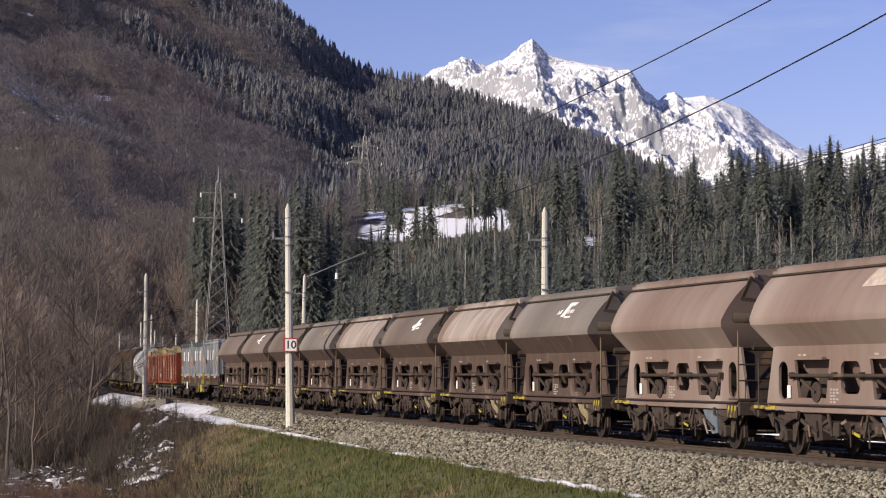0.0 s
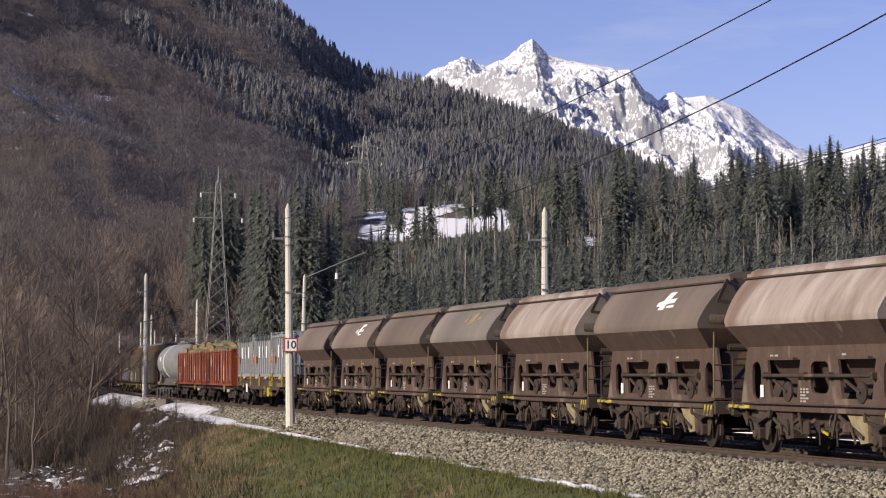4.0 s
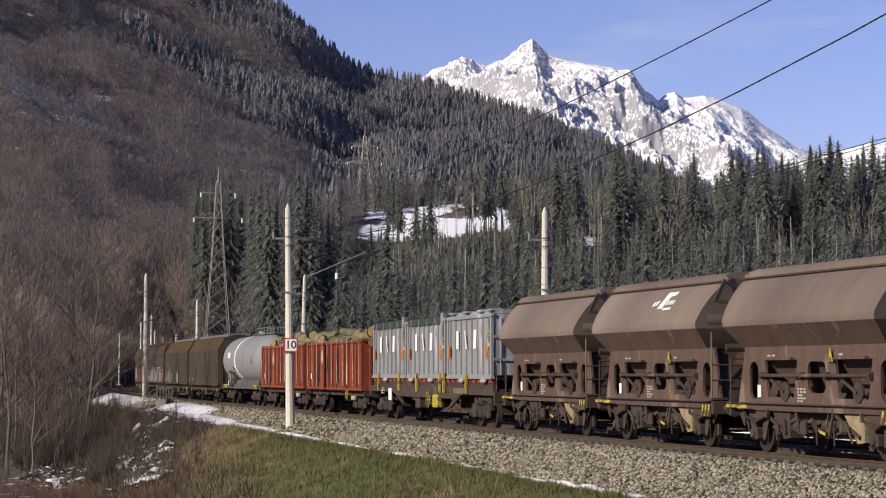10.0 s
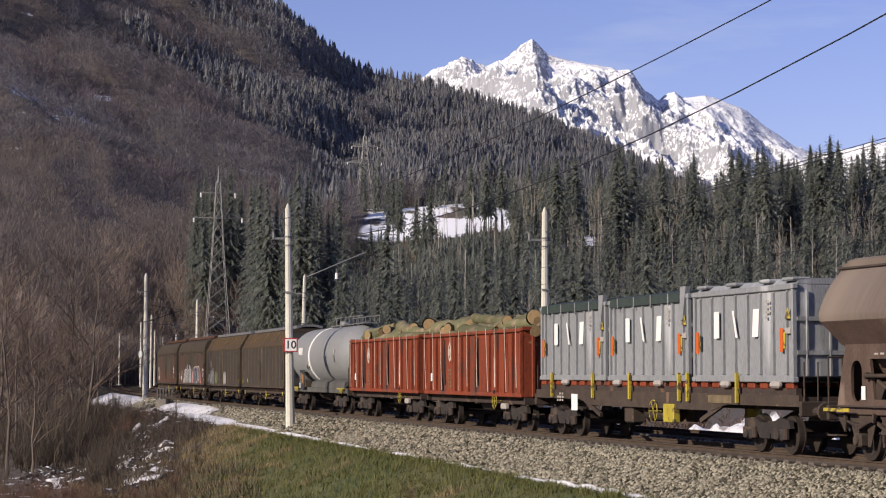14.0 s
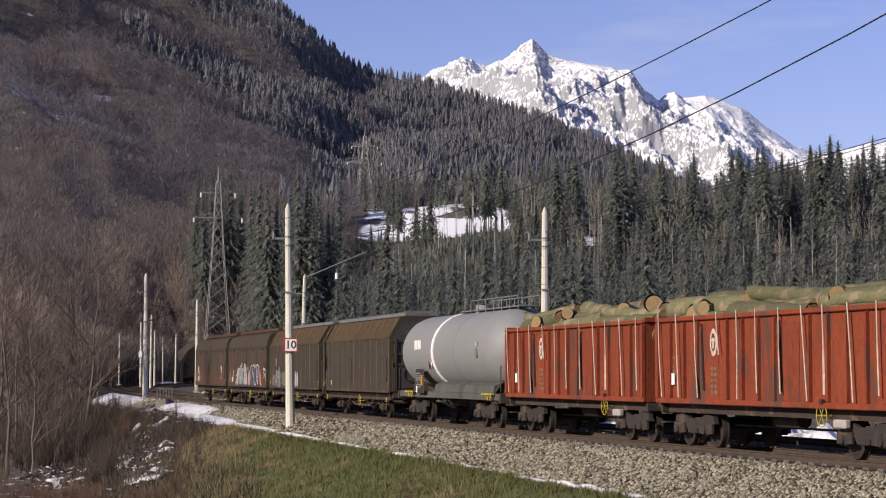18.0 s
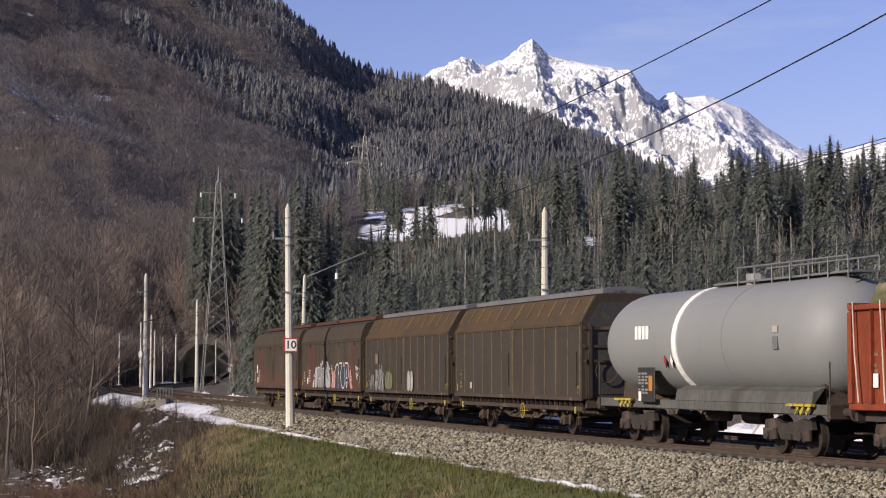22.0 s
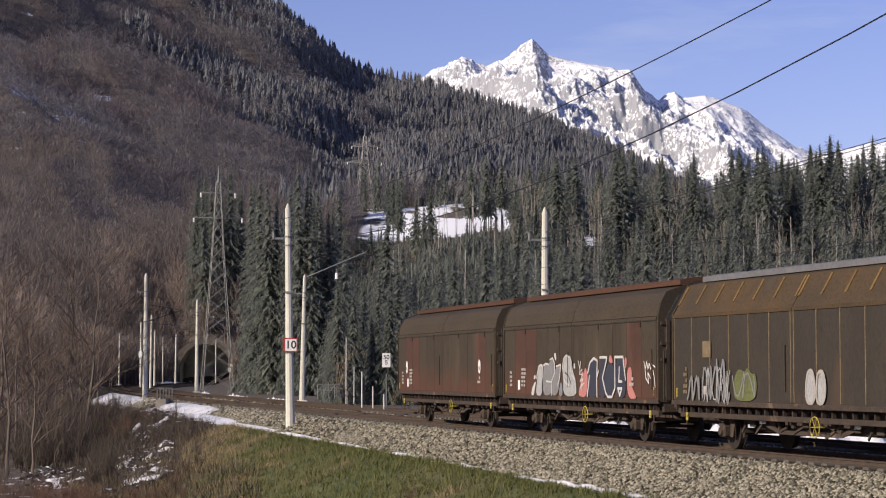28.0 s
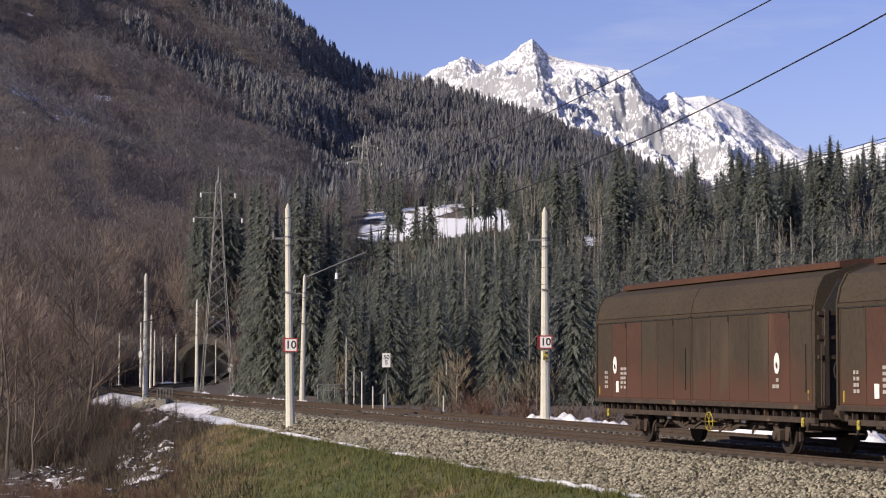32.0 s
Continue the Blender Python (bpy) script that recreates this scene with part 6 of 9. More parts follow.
ow = open_wagon("red-oxide open freight wagon heaped with logs")
ow2 = copy_thing(ow, Matrix())
logs = [log_thing(60 + i, l, r_) for i, (l, r_) in enumerate(((3.9, 0.24), (4.1, 0.2), (4.0, 0.29), (3.7, 0.17)))]
stubs = [log_thing(66, 1.7, 0.26), log_thing(67, 1.5, 0.2)]
for wi, (t, s) in enumerate(((ow, 33.84 + 7.02), (ow2, 19.8 + 7.02))):
    train.append((t, s, Matrix()))
    rng = random.Random(70 + wi)
    k = 0
    for bay in (-4.35, 0.0, 4.35):
        for layer, cnt, z in ((0, 6, 3.02), (1, 6, 3.34), (2, 5, 3.6), (3, 3, 3.82)):
            for j in range(cnt):
                y = (j - (cnt - 1) / 2) * 0.37 + rng.uniform(-0.04, 0.04)
                if layer == 3 and rng.random() < 0.3:
                    continue
                v = rng.randrange(4)
                src = logs[v]
                m = Matrix.Translation((bay + rng.uniform(-0.25, 0.25), y, z + rng.uniform(-0.05, 0.07))) @ pose(0, 0, 0, rng.uniform(0, 360), rng.uniform(-4.5, 4.5), rng.uniform(-2.2, 2.2) * (1 + 1.2 * layer))
                ob = src if src not in [q[0] for q in train] else copy_thing(src, Matrix())
                train.append((ob, s, m))
                k += 1
    # short pieces thrown on top, their sawn ends turned outwards
    for x, y, z, yaw, v in ((-5.0, -0.5, 3.5, -48, 1), (-4.2, -0.55, 3.56, -58, 1), (-2.9, -0.35, 3.78, -30, 1), (2.6, -0.4, 3.76, -36, 1), (5.0, -0.35, 3.8, -28, 0)):
        m = Matrix.Translation((x + rng.uniform(-0.3, 0.3), y, z)) @ pose(0, 0, 0, rng.uniform(0, 360), rng.uniform(-6, 2), yaw)
        ob = stubs[v] if stubs[v] not in [q[0] for q in train] else copy_thing(stubs[v], Matrix())
        train.append((ob, s, m))


# -- tank wagon --
M_AMBER = mat("faded_amber_plate", (0.46, 0.2, 0.03), (0.36, 0.15, 0.03), 0.6, 0, 6, 40, 0)
M_FAINT = mat("dim_white_stencil", (0.26, 0.25, 0.24), (0.17, 0.165, 0.16), 0.7, 0, 9, 60, 0)
M_TANKLOW = mat("grimy_grey_paint", (0.1, 0.1, 0.094), (0.072, 0.07, 0.064), 0.75, 0, 1.2, 10, 0.05, (0.056, 0.052, 0.044), 0, (1, 1, 0.4))


def tank_wagon():
    L = 16.35
    t = thing("tank_wagon", "grey bogie tank wagon with a white band and roof walkway", "freight wagon")
    R, zc = 1.46, 2.78
    bm = bmesh.new()
    prof = [(-7.35, 0.0), (-7.32, 0.35), (-7.2, 0.75), (-6.98, 1.08), (-6.65, 1.32), (-6.2, 1.43), (-5.8, R), (-2.9, R), (0, R), (2.9, R), (5.8, R), (6.2, 1.43), (6.65, 1.32), (6.98, 1.08), (7.2, 0.75), (7.32, 0.35), (7.35, 0.0)]
    n = 36
    rows = []
    for x, r_ in prof[1:-1]:
        rows.append([bm.verts.new((x, r_ * math.cos(6.2832 * j / n), zc + r_ * math.sin(6.2832 * j / n))) for j in range(n)])
    for a, b in zip(rows, rows[1:]):
        for j in range(n):
            bm.faces.new((a[j], a[(j + 1) % n], b[(j + 1) % n], b[j]))
    for row, x in ((rows[0], -7.35), (rows[-1], 7.35)):
        c = bm.verts.new((x, 0, zc))
        for j in range(n):
            bm.faces.new((c, row[j], row[(j + 1) % n]))
    bmesh.ops.recalc_face_normals(bm, faces=bm.faces)
    part("tank_shell", bm, M_TANK, t, smooth=True)

    def hoop(x, w, r_, material, name, label=""):
        b = bmesh.new()
        for j in range(40):
            a0, a1 = 6.2832 * j / 40, 6.2832 * (j + 1) / 40
            vs = [b.verts.new((x + dx, rr * math.cos(a), zc + rr * math.sin(a))) for dx, rr, a in
                  ((-w / 2, r_, a0), (w / 2, r_, a0), (w / 2, r_, a1), (-w / 2, r_, a1))]
            b.faces.new(vs)
        bmesh.ops.remove_doubles(b, verts=b.verts, dist=0.001)
        r3 = bmesh.ops.extrude_face_region(b, geom=list(b.faces))
        for v in r3["geom"]:
            if isinstance(v, bmesh.types.BMVert):
                d = Vector((0, v.co.y, v.co.z - zc)).normalized()
                v.co += d * 0.03
        bmesh.ops.recalc_face_normals(b, faces=b.faces)
        part(name, b, material, t, label)

    hoop(-1.2, 0.3, R, M_WHITE, "white_band", "cream-white painted band round the tank")
    hoop(1.9, 0.02, R - 0.022, M_TANK, "weld_band")
    for sy in (-1, 1):
        part("saddle_skirt", prism([(sy * 1.2, 1.22), (sy * 1.27, 1.22), (sy * 1.22, 1.5), (sy * 0.9, 1.62)], -1.6, 6.6), M_TANKLOW, t)
        part("solebar", box((0, sy * 1.2, 1.1), (14.8, 0.12, 0.24), None, 0.015), M_TANKLOW, t)
        for x in (-5.2, 6.2):
            part("step_board", box((x, sy * 1.36, 1.2), (1.3, 0.12, 0.06)), M_YEL, t, "yellow-edged step board")
            for k in range(3):
                part("hazard_stripe", beam((x - 0.3 + 0.3 * k, sy * 1.37, 1.0), (x - 0.1 + 0.3 * k, sy * 1.37, 1.16), 0.02, 0.1), M_YEL, t)
    for x in (-5.9, 5.9):
        part("saddle", plate([(x - 0.7, 1.2), (x + 0.7, 1.2), (x + 0.5, 1.75), (x - 0.5, 1.75)], -0.85, 0.85), M_DIRT, t)
    # walkway on the roof
    part("walkway", box((2.9, 0, 4.30), (8.0, 0.7, 0.05)), M_GALV, t)
    for sy in (-1, 1):
        part("walkway_rail", rod((0.6, sy * 0.4, 4.66), (6.8, sy * 0.4, 4.66), 0.025, None, 6), M_GALV, t)
        for k in range(7):
            part("rail_post", rod((0.6 + 1.033 * k, sy * 0.4, 4.15), (0.6 + 1.033 * k, sy * 0.4, 4.66), 0.02, None, 6), M_GALV, t)
    part("manhole", rod((1.0, 0, 4.2), (1.0, 0, 4.5), 0.32, None, 14), M_TANK, t)
    # data plate, hazard plates, marks
    part("data_plate", box((-3.3, -1.42, 1.62), (1.25, 0.03, 0.95), None, 0.01), M_BLACK, t, "black data plate with white lettering")
    marks(t, -3.5, -1.44, 1.66, 0.75, 0.62, 7, 3, M_FAINT, 44)
    part("hazard_plate", box((-2.95, -1.445, 1.66), (0.26, 0.012, 0.42)), M_AMBER, t, "amber hazard plate")
    part("label_board", box((-3.75, -1.445, 1.3), (0.18, 0.012, 0.26)), M_WHITE, t)
    for x, z, h_, m_ in ((5.1, 2.98, 0.16, M_TEXT), (5.1, 2.66, 0.3, M_GALV)):
        part("marking", box((x, -1.47, z), (0.28, 0.02, h_)), m_, t)
    # the owner's painted mark, as four plain bars
    for k in range(4):
        part("white_bar", box((-4.0 + 0.27 * k, -math.sqrt(R * R - 0.3 ** 2) - 0.008, 2.98), (0.19, 0.03, 0.52)), M_WHITE, t, "white painted bar")
    for x, m_ in ((-2.0, M_SIGNRED), (-1.55, M_WHITE)):
        part("hazard_diamond", box((0, 0, 0), (0.24, 0.015, 0.24), None, 0, Matrix.Translation((x, -1.39, 2.25)) @ pose(0, 0, 0, 16, 45, 0)), m_, t)
    part("end_cabinet", box((-6.6, 0.3, 1.5), (0.5, 1.2, 0.6)), M_TANK, t)
    part("discharge_valve", rod((-0.3, -0.9, 0.9), (0.1, -0.4, 0.9), 0.22, None, 12), M_DIRT, t)
    part("drain_pipe", rod((0, -1.1, 0.95), (0, 1.1, 0.95), 0.1, None, 10), M_DIRT, t)
    part("brake_cylinder", rod((1.4, -0.5, 0.85), (2.5, -0.5, 0.85), 0.2, None, 12), M_RUSTDARK, t)
    part("centre_sill", box((0, 0, 1.08), (14.8, 0.7, 0.3)), M_RUSTDARK, t)
    for sx in (-1, 1):
        part("headstock", box((sx * 7.5, 0, 1.06), (0.14, 2.6, 0.36), None, 0.02), M_DIRT, t)
        part("end_rail", rod((sx * 7.5, -1.25, 1.3), (sx * 7.5, -1.25, 2.2), 0.022, None, 6), M_DIRT, t)
        bogie(t, sx * 4.9)
    buffers(t, L)
    return t


train.append((tank_wagon(), (3.45 + 19.8) / 2, Matrix()))


# -- sliding-wall wagons --
def covered_wagon(kind, label):
    """kind 0: grey ridge and ochre roof slopes; kind 1: plain sooty brown."""
    L, hb = 15.5, 7.25
    t = thing("sliding_wall_wagon", label, "freight wagon", "sliding-wall wagons of the train")
    wall = M_BROWN if kind == 0 else M_SLIDE
    shoulder = [(1.39, 3.48), (0.92, 4.28), (0.25, 4.44)] if kind == 0 else [(1.39, 3.5), (1.31, 3.85), (1.14, 4.15), (0.3, 4.44)]
    roofm = M_OCHRE if kind == 0 else M_ROOF
    core = [(-1.32, 1.2)] + [(-y + 0.06, z - 0.03) for y, z in shoulder] + [(y - 0.06, z - 0.03) for y, z in shoulder[::-1]] + [(1.32, 1.2)]
    part("body", prism(core, -hb + 0.06, hb - 0.06), M_ROOF, t)
    # end frames stand proud
    for sx in (-1, 1):
        outer = [(-1.42, 1.15)] + [(-y - 0.02, z + 0.02) for y, z in shoulder] + [(y + 0.02, z + 0.02) for y, z in shoulder[::-1]] + [(1.42, 1.15)]
        part("end_frame", prism(outer, sx * hb - 0.07 * (sx > 0) - 0.0, sx * hb + 0.07 * (sx < 0)), M_ROOF, t)
        inner = [(-1.22, 1.3), (-1.22, 3.4), (-0.8, 4.1), (0.8, 4.1), (1.22, 3.4), (1.22, 1.3)]
        part("end_panel", prism(inner, sx * hb, sx * (hb + 0.02)), M_ENDGREY, t, "sooty grey end wall")
        for z in (2.3, 2.75, 3.3):
            part("end_bar", box((sx * (hb + 0.03), 0, z), (0.08, 2.7, 0.09)), M_DIRT, t)
        for y in (-1.15, 0, 1.15):
            part("end_post", box((sx * (hb + 0.04), y, 2.3), (0.1, 0.1, 2.2)), M_DIRT, t)
    x = hb + 0.12
    bm = ring((x, -0.65, 2.0), 0.35, 0.04, "X", 14)
    part("end_handwheel", bm, M_DIRT, t)
    part("corner_ladder", rod((hb + 0.1, -1.3, 1.2), (hb + 0.1, -1.3, 2.6), 0.02, None, 6), M_DIRT, t)
    for sy in (-1, 1):
        for dx, name in ((-hb + 0.12, "sliding_wall"), (0.02, "sliding_wall")):
            x0, x1 = dx, dx + hb - 0.14
            d = part(name, box(((x0 + x1) / 2, sy * 1.375, 2.34), (x1 - x0, 0.045, 2.28), None, 0.01), wall, t)
            for k in range(7):
                xx = x0 + 0.06 + (x1 - x0 - 0.12) * k / 6
                part("wall_rib", box((xx, sy * (1.405 if kind == 0 else 1.402), 2.33), (0.035 if kind == 0 else 0.02, 0.03 if kind == 0 else 0.014, 2.16)), M_SEAM if kind == 0 else wall, d)
            if kind == 1:
                pw = (x1 - x0 - 0.12) / 6
                for k in range(6):
                    xc = x0 + 0.06 + pw * (k + 0.5)
                    red = k in ((1, 2) if dx < 0 else (4,))
                    part("wall_panel", box((xc, sy * 1.4, 2.3), (pw - 0.05, 0.016, 2.1), None, 0.004), M_SLIDERED if red else wall, d, "faded red panel" if red else "")
                    part("guide_slot", box((xc, sy * 1.404, 3.385), (pw - 0.16, 0.03, 0.03)), M_BLACK, d)
                for k in (2, 5):
                    part("hook", beam((x0 + 0.06 + pw * k, sy * 1.42, 3.22), (x0 + 0.06 + pw * k, sy * 1.42, 3.36), 0.05, 0.03), M_RUSTDARK, d)
            part("top_track", box(((x0 + x1) / 2, sy * 1.41, 3.44), (x1 - x0, 0.03, 0.09)), roofm, d)
            bm = bmesh.new()
            A = [(x0, sy * (y + 0.012), z) for y, z in shoulder[:-1]] + [(x0, sy * (shoulder[-1][0] + 0.1), shoulder[-1][1] - 0.02)]
            cols = []
            for xx in (x0, x1):
                cols.append([bm.verts.new((xx, a[1], a[2])) for a in A])
                cols.append([bm.verts.new((xx, a[1] * 0.985, a[2] - 0.03)) for a in A])
            for k in range(len(A) - 1):
                bm.faces.new((cols[0][k], cols[2][k], cols[2][k + 1], cols[0][k + 1]))
                bm.faces.new((cols[1][k], cols[3][k], cols[3][k + 1], cols[1][k + 1]))
                bm.faces.new((cols[0][k], cols[1][k], cols[1][k + 1], cols[0][k + 1]))
                bm.faces.new((cols[2][k], cols[3][k], cols[3][k + 1], cols[2][k + 1]))
            bmesh.ops.recalc_face_normals(bm, faces=bm.faces)
            part("roof_flap", bm, roofm, d, "ochre-stained roof flap" if kind == 0 else "")
            for k in range(7 if kind == 0 else 0):
                xx = x0 + 0.06 + (x1 - x0 - 0.12) * k / 6
                for (ya, za), (yb, zb) in zip(shoulder[:2], shoulder[1:3] if kind else shoulder[1:2]):
                    part("roof_rib", beam((xx, sy * (ya + 0.02 + 0.3 * (yb - ya)), za + 0.02 + 0.3 * (zb - za)), (xx, sy * (yb + 0.02 - 0.08 * (yb - ya)), zb + 0.02 - 0.08 * (zb - za)), 0.085, 0.03), M_OCHRERIB, d, "bright ochre roof rib")
            part("door_bar", rod(((x0 + x1) / 2 + 3.2, sy * 1.43, 1.5), ((x0 + x1) / 2 + 3.2, sy * 1.43, 2.6), 0.018, None, 6), M_DIRT, d)
        part("sill_rail", box((0, sy * 1.40, 1.16), (2 * hb, 0.07, 0.12), None, 0.01), M_DIRT, t)
        part("step_rail", box((0, sy * 1.24, 0.85), (2 * hb - 0.6, 0.12, 0.13), None, 0.01), M_DIRT, t)
        for k in range(28):
            part("rail_bracket", box((-6.75 + 0.5 * k, sy * 1.25, 1.0), (0.05, 0.1, 0.18)), M_RUSTDARK, t)
        for x in (-6.9, 6.9):
            part("tie_ring", beam((x, sy * 1.41, 1.3), (x, sy * 1.41, 1.55), 0.03, 0.04), M_YEL, t)
            part("yellow_hook", box((x * 0.93, sy * 1.33, 0.8), (0.1, 0.06, 0.22), None, 0.02), M_YEL, t)
    part("ridge_cover", prism([(-0.72, 4.36), (-0.72, 4.50), (-0.3, 4.57), (0.3, 4.57), (0.72, 4.50), (0.72, 4.36)], -hb + 0.5, hb - (0.1 if kind else 0.0)), M_GREYROOF if kind == 0 else M_REDBROWN, t, "grey sheet roof ridge" if kind == 0 else "rusty roof ridge")
    part("underframe", box((0, 0, 1.02), (14.3, 1.9, 0.26)), M_RUSTDARK, t)
    for sy in (-1, 1):
        bm = bmesh.new()
        pts = [(-3.2, 0.9), (-1.6, 0.52), (1.6, 0.52), (3.2, 0.9)]
        for a, b in zip(pts, pts[1:]):
            beam((a[0], sy * 0.98, a[1]), (b[0], sy * 0.98, b[1]), 0.05, 0.1, bm)
        part("truss_rod", bm, M_DIRT, t)
        for x in (-1.6, 0, 1.6):
            part("truss_post", box((x, sy * 0.98, 0.72), (0.08, 0.06, 0.42)), M_DIRT, t)
    part("underframe_trough", box((0, 0, 0.74), (7.4, 1.4, 0.46), None, 0.05), M_RUSTDARK, t)
    q = random.Random(4)
    for k in range(14):
        x = -3.6 + 7.2 * (k + q.random()) / 14
        if k % 2:
            part("brake_bracket", box((x, -q.uniform(0.9, 1.1), q.uniform(0.62, 0.78)), (q.uniform(0.12, 0.4), 0.1, q.uniform(0.14, 0.36)), None, 0.02), M_DIRT, t)
        else:
            part("brake_linkage", beam((x, -1.02, q.uniform(0.6, 0.8)), (x + q.uniform(-0.9, 0.9), -1.02, q.uniform(0.42, 0.62)), 0.03, 0.06), M_DIRT, t)
    for sx in (-1, 1):
        part("end_gear", box((sx * 6.0, 0, 0.78), (1.5, 1.5, 0.34), None, 0.05), M_RUSTDARK, t)
        part("air_tank", rod((sx * 1.9, -0.75, 0.7), (sx * 3.0, -0.75, 0.7), 0.17, None, 12), M_RUSTDARK, t)
        part("brake_beam", beam((sx * 3.95, -0.85, 0.5), (sx * 3.95, 0.85, 0.5), 0.09, 0.12), M_RUSTDARK, t)
        part("pull_rod", beam((sx * 3.8, -0.9, 0.75), (sx * 1.0, -0.9, 0.5), 0.035, 0.05), M_DIRT, t)
        part("step_iron", box((sx * 6.7, -1.2, 0.6), (0.4, 0.24, 0.03)), M_DIRT, t)
        part("step_strut", beam((sx * 6.55, -1.28, 0.6), (sx * 6.55, -1.28, 1.05), 0.03, 0.04), M_DIRT, t)
    handwheel(t, 0.95, -1.33, 0.7, 0.24)
    part("brake_cylinder", rod((-1.4, -0.4, 0.75), (-0.4, -0.4, 0.75), 0.18, None, 12), M_RUSTDARK, t)
    part("label_board", box((-2.3, -1.1, 0.8), (0.3, 0.03, 0.2)), M_WHITE, t)
    part("label_board", box((2.6, -1.1, 0.8), (0.26, 0.03, 0.2)), M_WHITE, t)
    for sx in (-1, 1):
        part("headstock", box((sx * 7.15, 0, 1.05), (0.14, 2.5, 0.36), None, 0.015), M_DIRT, t)
        suspension(t, sx * 4.6)
        brake_gear(t, sx * 4.6)
        put_wheelset(t, sx * 4.6)
    buffers(t, L)
    return t


def sprayed(t, shapes, material, label, y=-1.424):
    """Sprayed patches on a wall: ellipses and slabs as thin raised plates, rows of x, z, width, height, tilt."""
    bm = bmesh.new()
    for x, z, w, h, a in shapes:
        pts = []
        for k in range(14):
            q = 6.2832 * k / 14
            px, pz = 0.5 * w * math.copysign(abs(math.cos(q)) ** 0.9, math.cos(q)), 0.5 * h * math.copysign(abs(math.sin(q)) ** 0.9, math.sin(q))
            ca, sa = math.cos(radians(a)), math.sin(radians(a))
            pts.append((x + px * ca - pz * sa, z + px * sa + pz * ca))
        plate(pts, y, y - 0.004, bm)
        y -= 0.0005
    p = part("graffiti", bm, material, t, label)
    p["kind"] = "stuff"


M_SPRAYW = mat("silver_spray", (0.55, 0.54, 0.52), (0.42, 0.41, 0.40), 0.5, 0.0, 4, 30, 0)
M_SPRAYG = mat("grey_spray", (0.208, 0.208, 0.208), (0.16, 0.16, 0.16), 0.6, 0, 4, 30, 0)
M_SPRAYM = mat("dull_silver_spray", (0.36, 0.36, 0.355), (0.28, 0.28, 0.28), 0.55, 0, 3, 20, 0)
M_SPRAYB = mat("dark_blue_spray", (0.036, 0.04, 0.06), (0.028, 0.032, 0.048), 0.6, 0, 4, 30, 0)
M_SPRAYP = mat("pink_spray", (0.44, 0.176, 0.16), (0.4, 0.16, 0.144), 0.6, 0, 4, 30, 0)
M_SPRAYO = mat("olive_spray", (0.12, 0.135, 0.048), (0.085, 0.09, 0.04), 0.7, 0, 2.5, 12, 0, (0.06, 0.05, 0.035))
cv = [covered_wagon(0, "brown sliding-wall wagon with an ochre roof and grey ridge")]
cv.append(copy_thing(cv[0], Matrix()))
cv.append(covered_wagon(1, "sooty red-brown sliding-wall wagon covered with graffiti"))
cv.append(copy_thing(cv[2], Matrix()))
cv[1]["label"] = "brown sliding-wall wagon with pale graffiti scrawls and ochre roof"
cv[3]["label"] = "rust-brown sliding-wall wagon at the end of the train"
for t, a in zip(cv, (2.95, -12.5, -27.97, -43.44)):
    train.append((t, a - 7.25, Matrix()))


def softened(o, times=2):
    """An outline with its corners cut round."""
    for _ in range(times):
        q = []
        for (x0, z0), (x1, z1) in zip(o, o[1:] + o[:1]):
            q += [(0.75 * x0 + 0.25 * x1, 0.75 * z0 + 0.25 * z1), (0.25 * x0 + 0.75 * x1, 0.25 * z0 + 0.75 * z1)]
        o = q
    return o


def painted(t, outlines, material, label, y):
    """Sprayed fields with an outline of their own, as thin plates on a wall."""
    bm = bmesh.new()
    for o in outlines:
        plate(softened(o), y, y - 0.003, bm)
        y -= 0.0006
    p = part("graffiti", bm, material, t, label)
    p["kind"] = "stuff"


def strokes(t, lines, w, material, label, y):
    """Sprayed strokes of one width with round joints."""
    bm = bmesh.new()
    for pts in lines:
        for (x0, z0), (x1, z1) in zip(pts, pts[1:]):
            d = Vector((x1 - x0, z1 - z0))
            q = Vector((-d.y, d.x)).normalized() * w / 2
            plate([(x0 + q.x, z0 + q.y), (x0 - q.x, z0 - q.y), (x1 - q.x, z1 - q.y), (x1 + q.x, z1 + q.y)], y, y - 0.002, bm)
            y -= 0.0002
        for x0, z0 in pts:
            plate([(x0 + w / 2 * math.cos(k * 0.785), z0 + w / 2 * math.sin(k * 0.785)) for k in range(8)], y, y - 0.002, bm)
            y -= 0.0002
    p = part("graffiti", bm, material, t, label)
    p["kind"] = "stuff"


# graffiti on the third
g = cv[2]
silver = [[(-3.63, 1.21), (-3.46, 1.74), (-3.28, 2.14), (-3.06, 2.22), (-2.88, 2.18), (-2.9, 1.79), (-2.91, 1.22)],
          [(-0.84, 1.22), (-0.81, 1.79), (-0.93, 2.1), (-0.79, 2.41), (-0.49, 2.51), (-0.14, 2.44), (0.0, 2.25), (0.1, 1.99), (0.35, 1.77), (0.45, 1.51), (0.42, 1.24)]]
grey = [[(-2.91, 1.22), (-2.81, 2.19), (-2.52, 2.26), (-2.22, 2.22), (-2.07, 2.4), (-1.82, 2.41), (-1.63, 2.21), (-1.68, 1.82), (-1.87, 1.66), (-1.99, 1.24)],
        [(-1.99, 1.22), (-1.92, 1.59), (-1.53, 2.17), (-1.03, 2.23), (-1.08, 1.92), (-1.33, 1.25)], [(-1.32, 1.22), (-1.03, 1.79), (-0.84, 1.22)]]
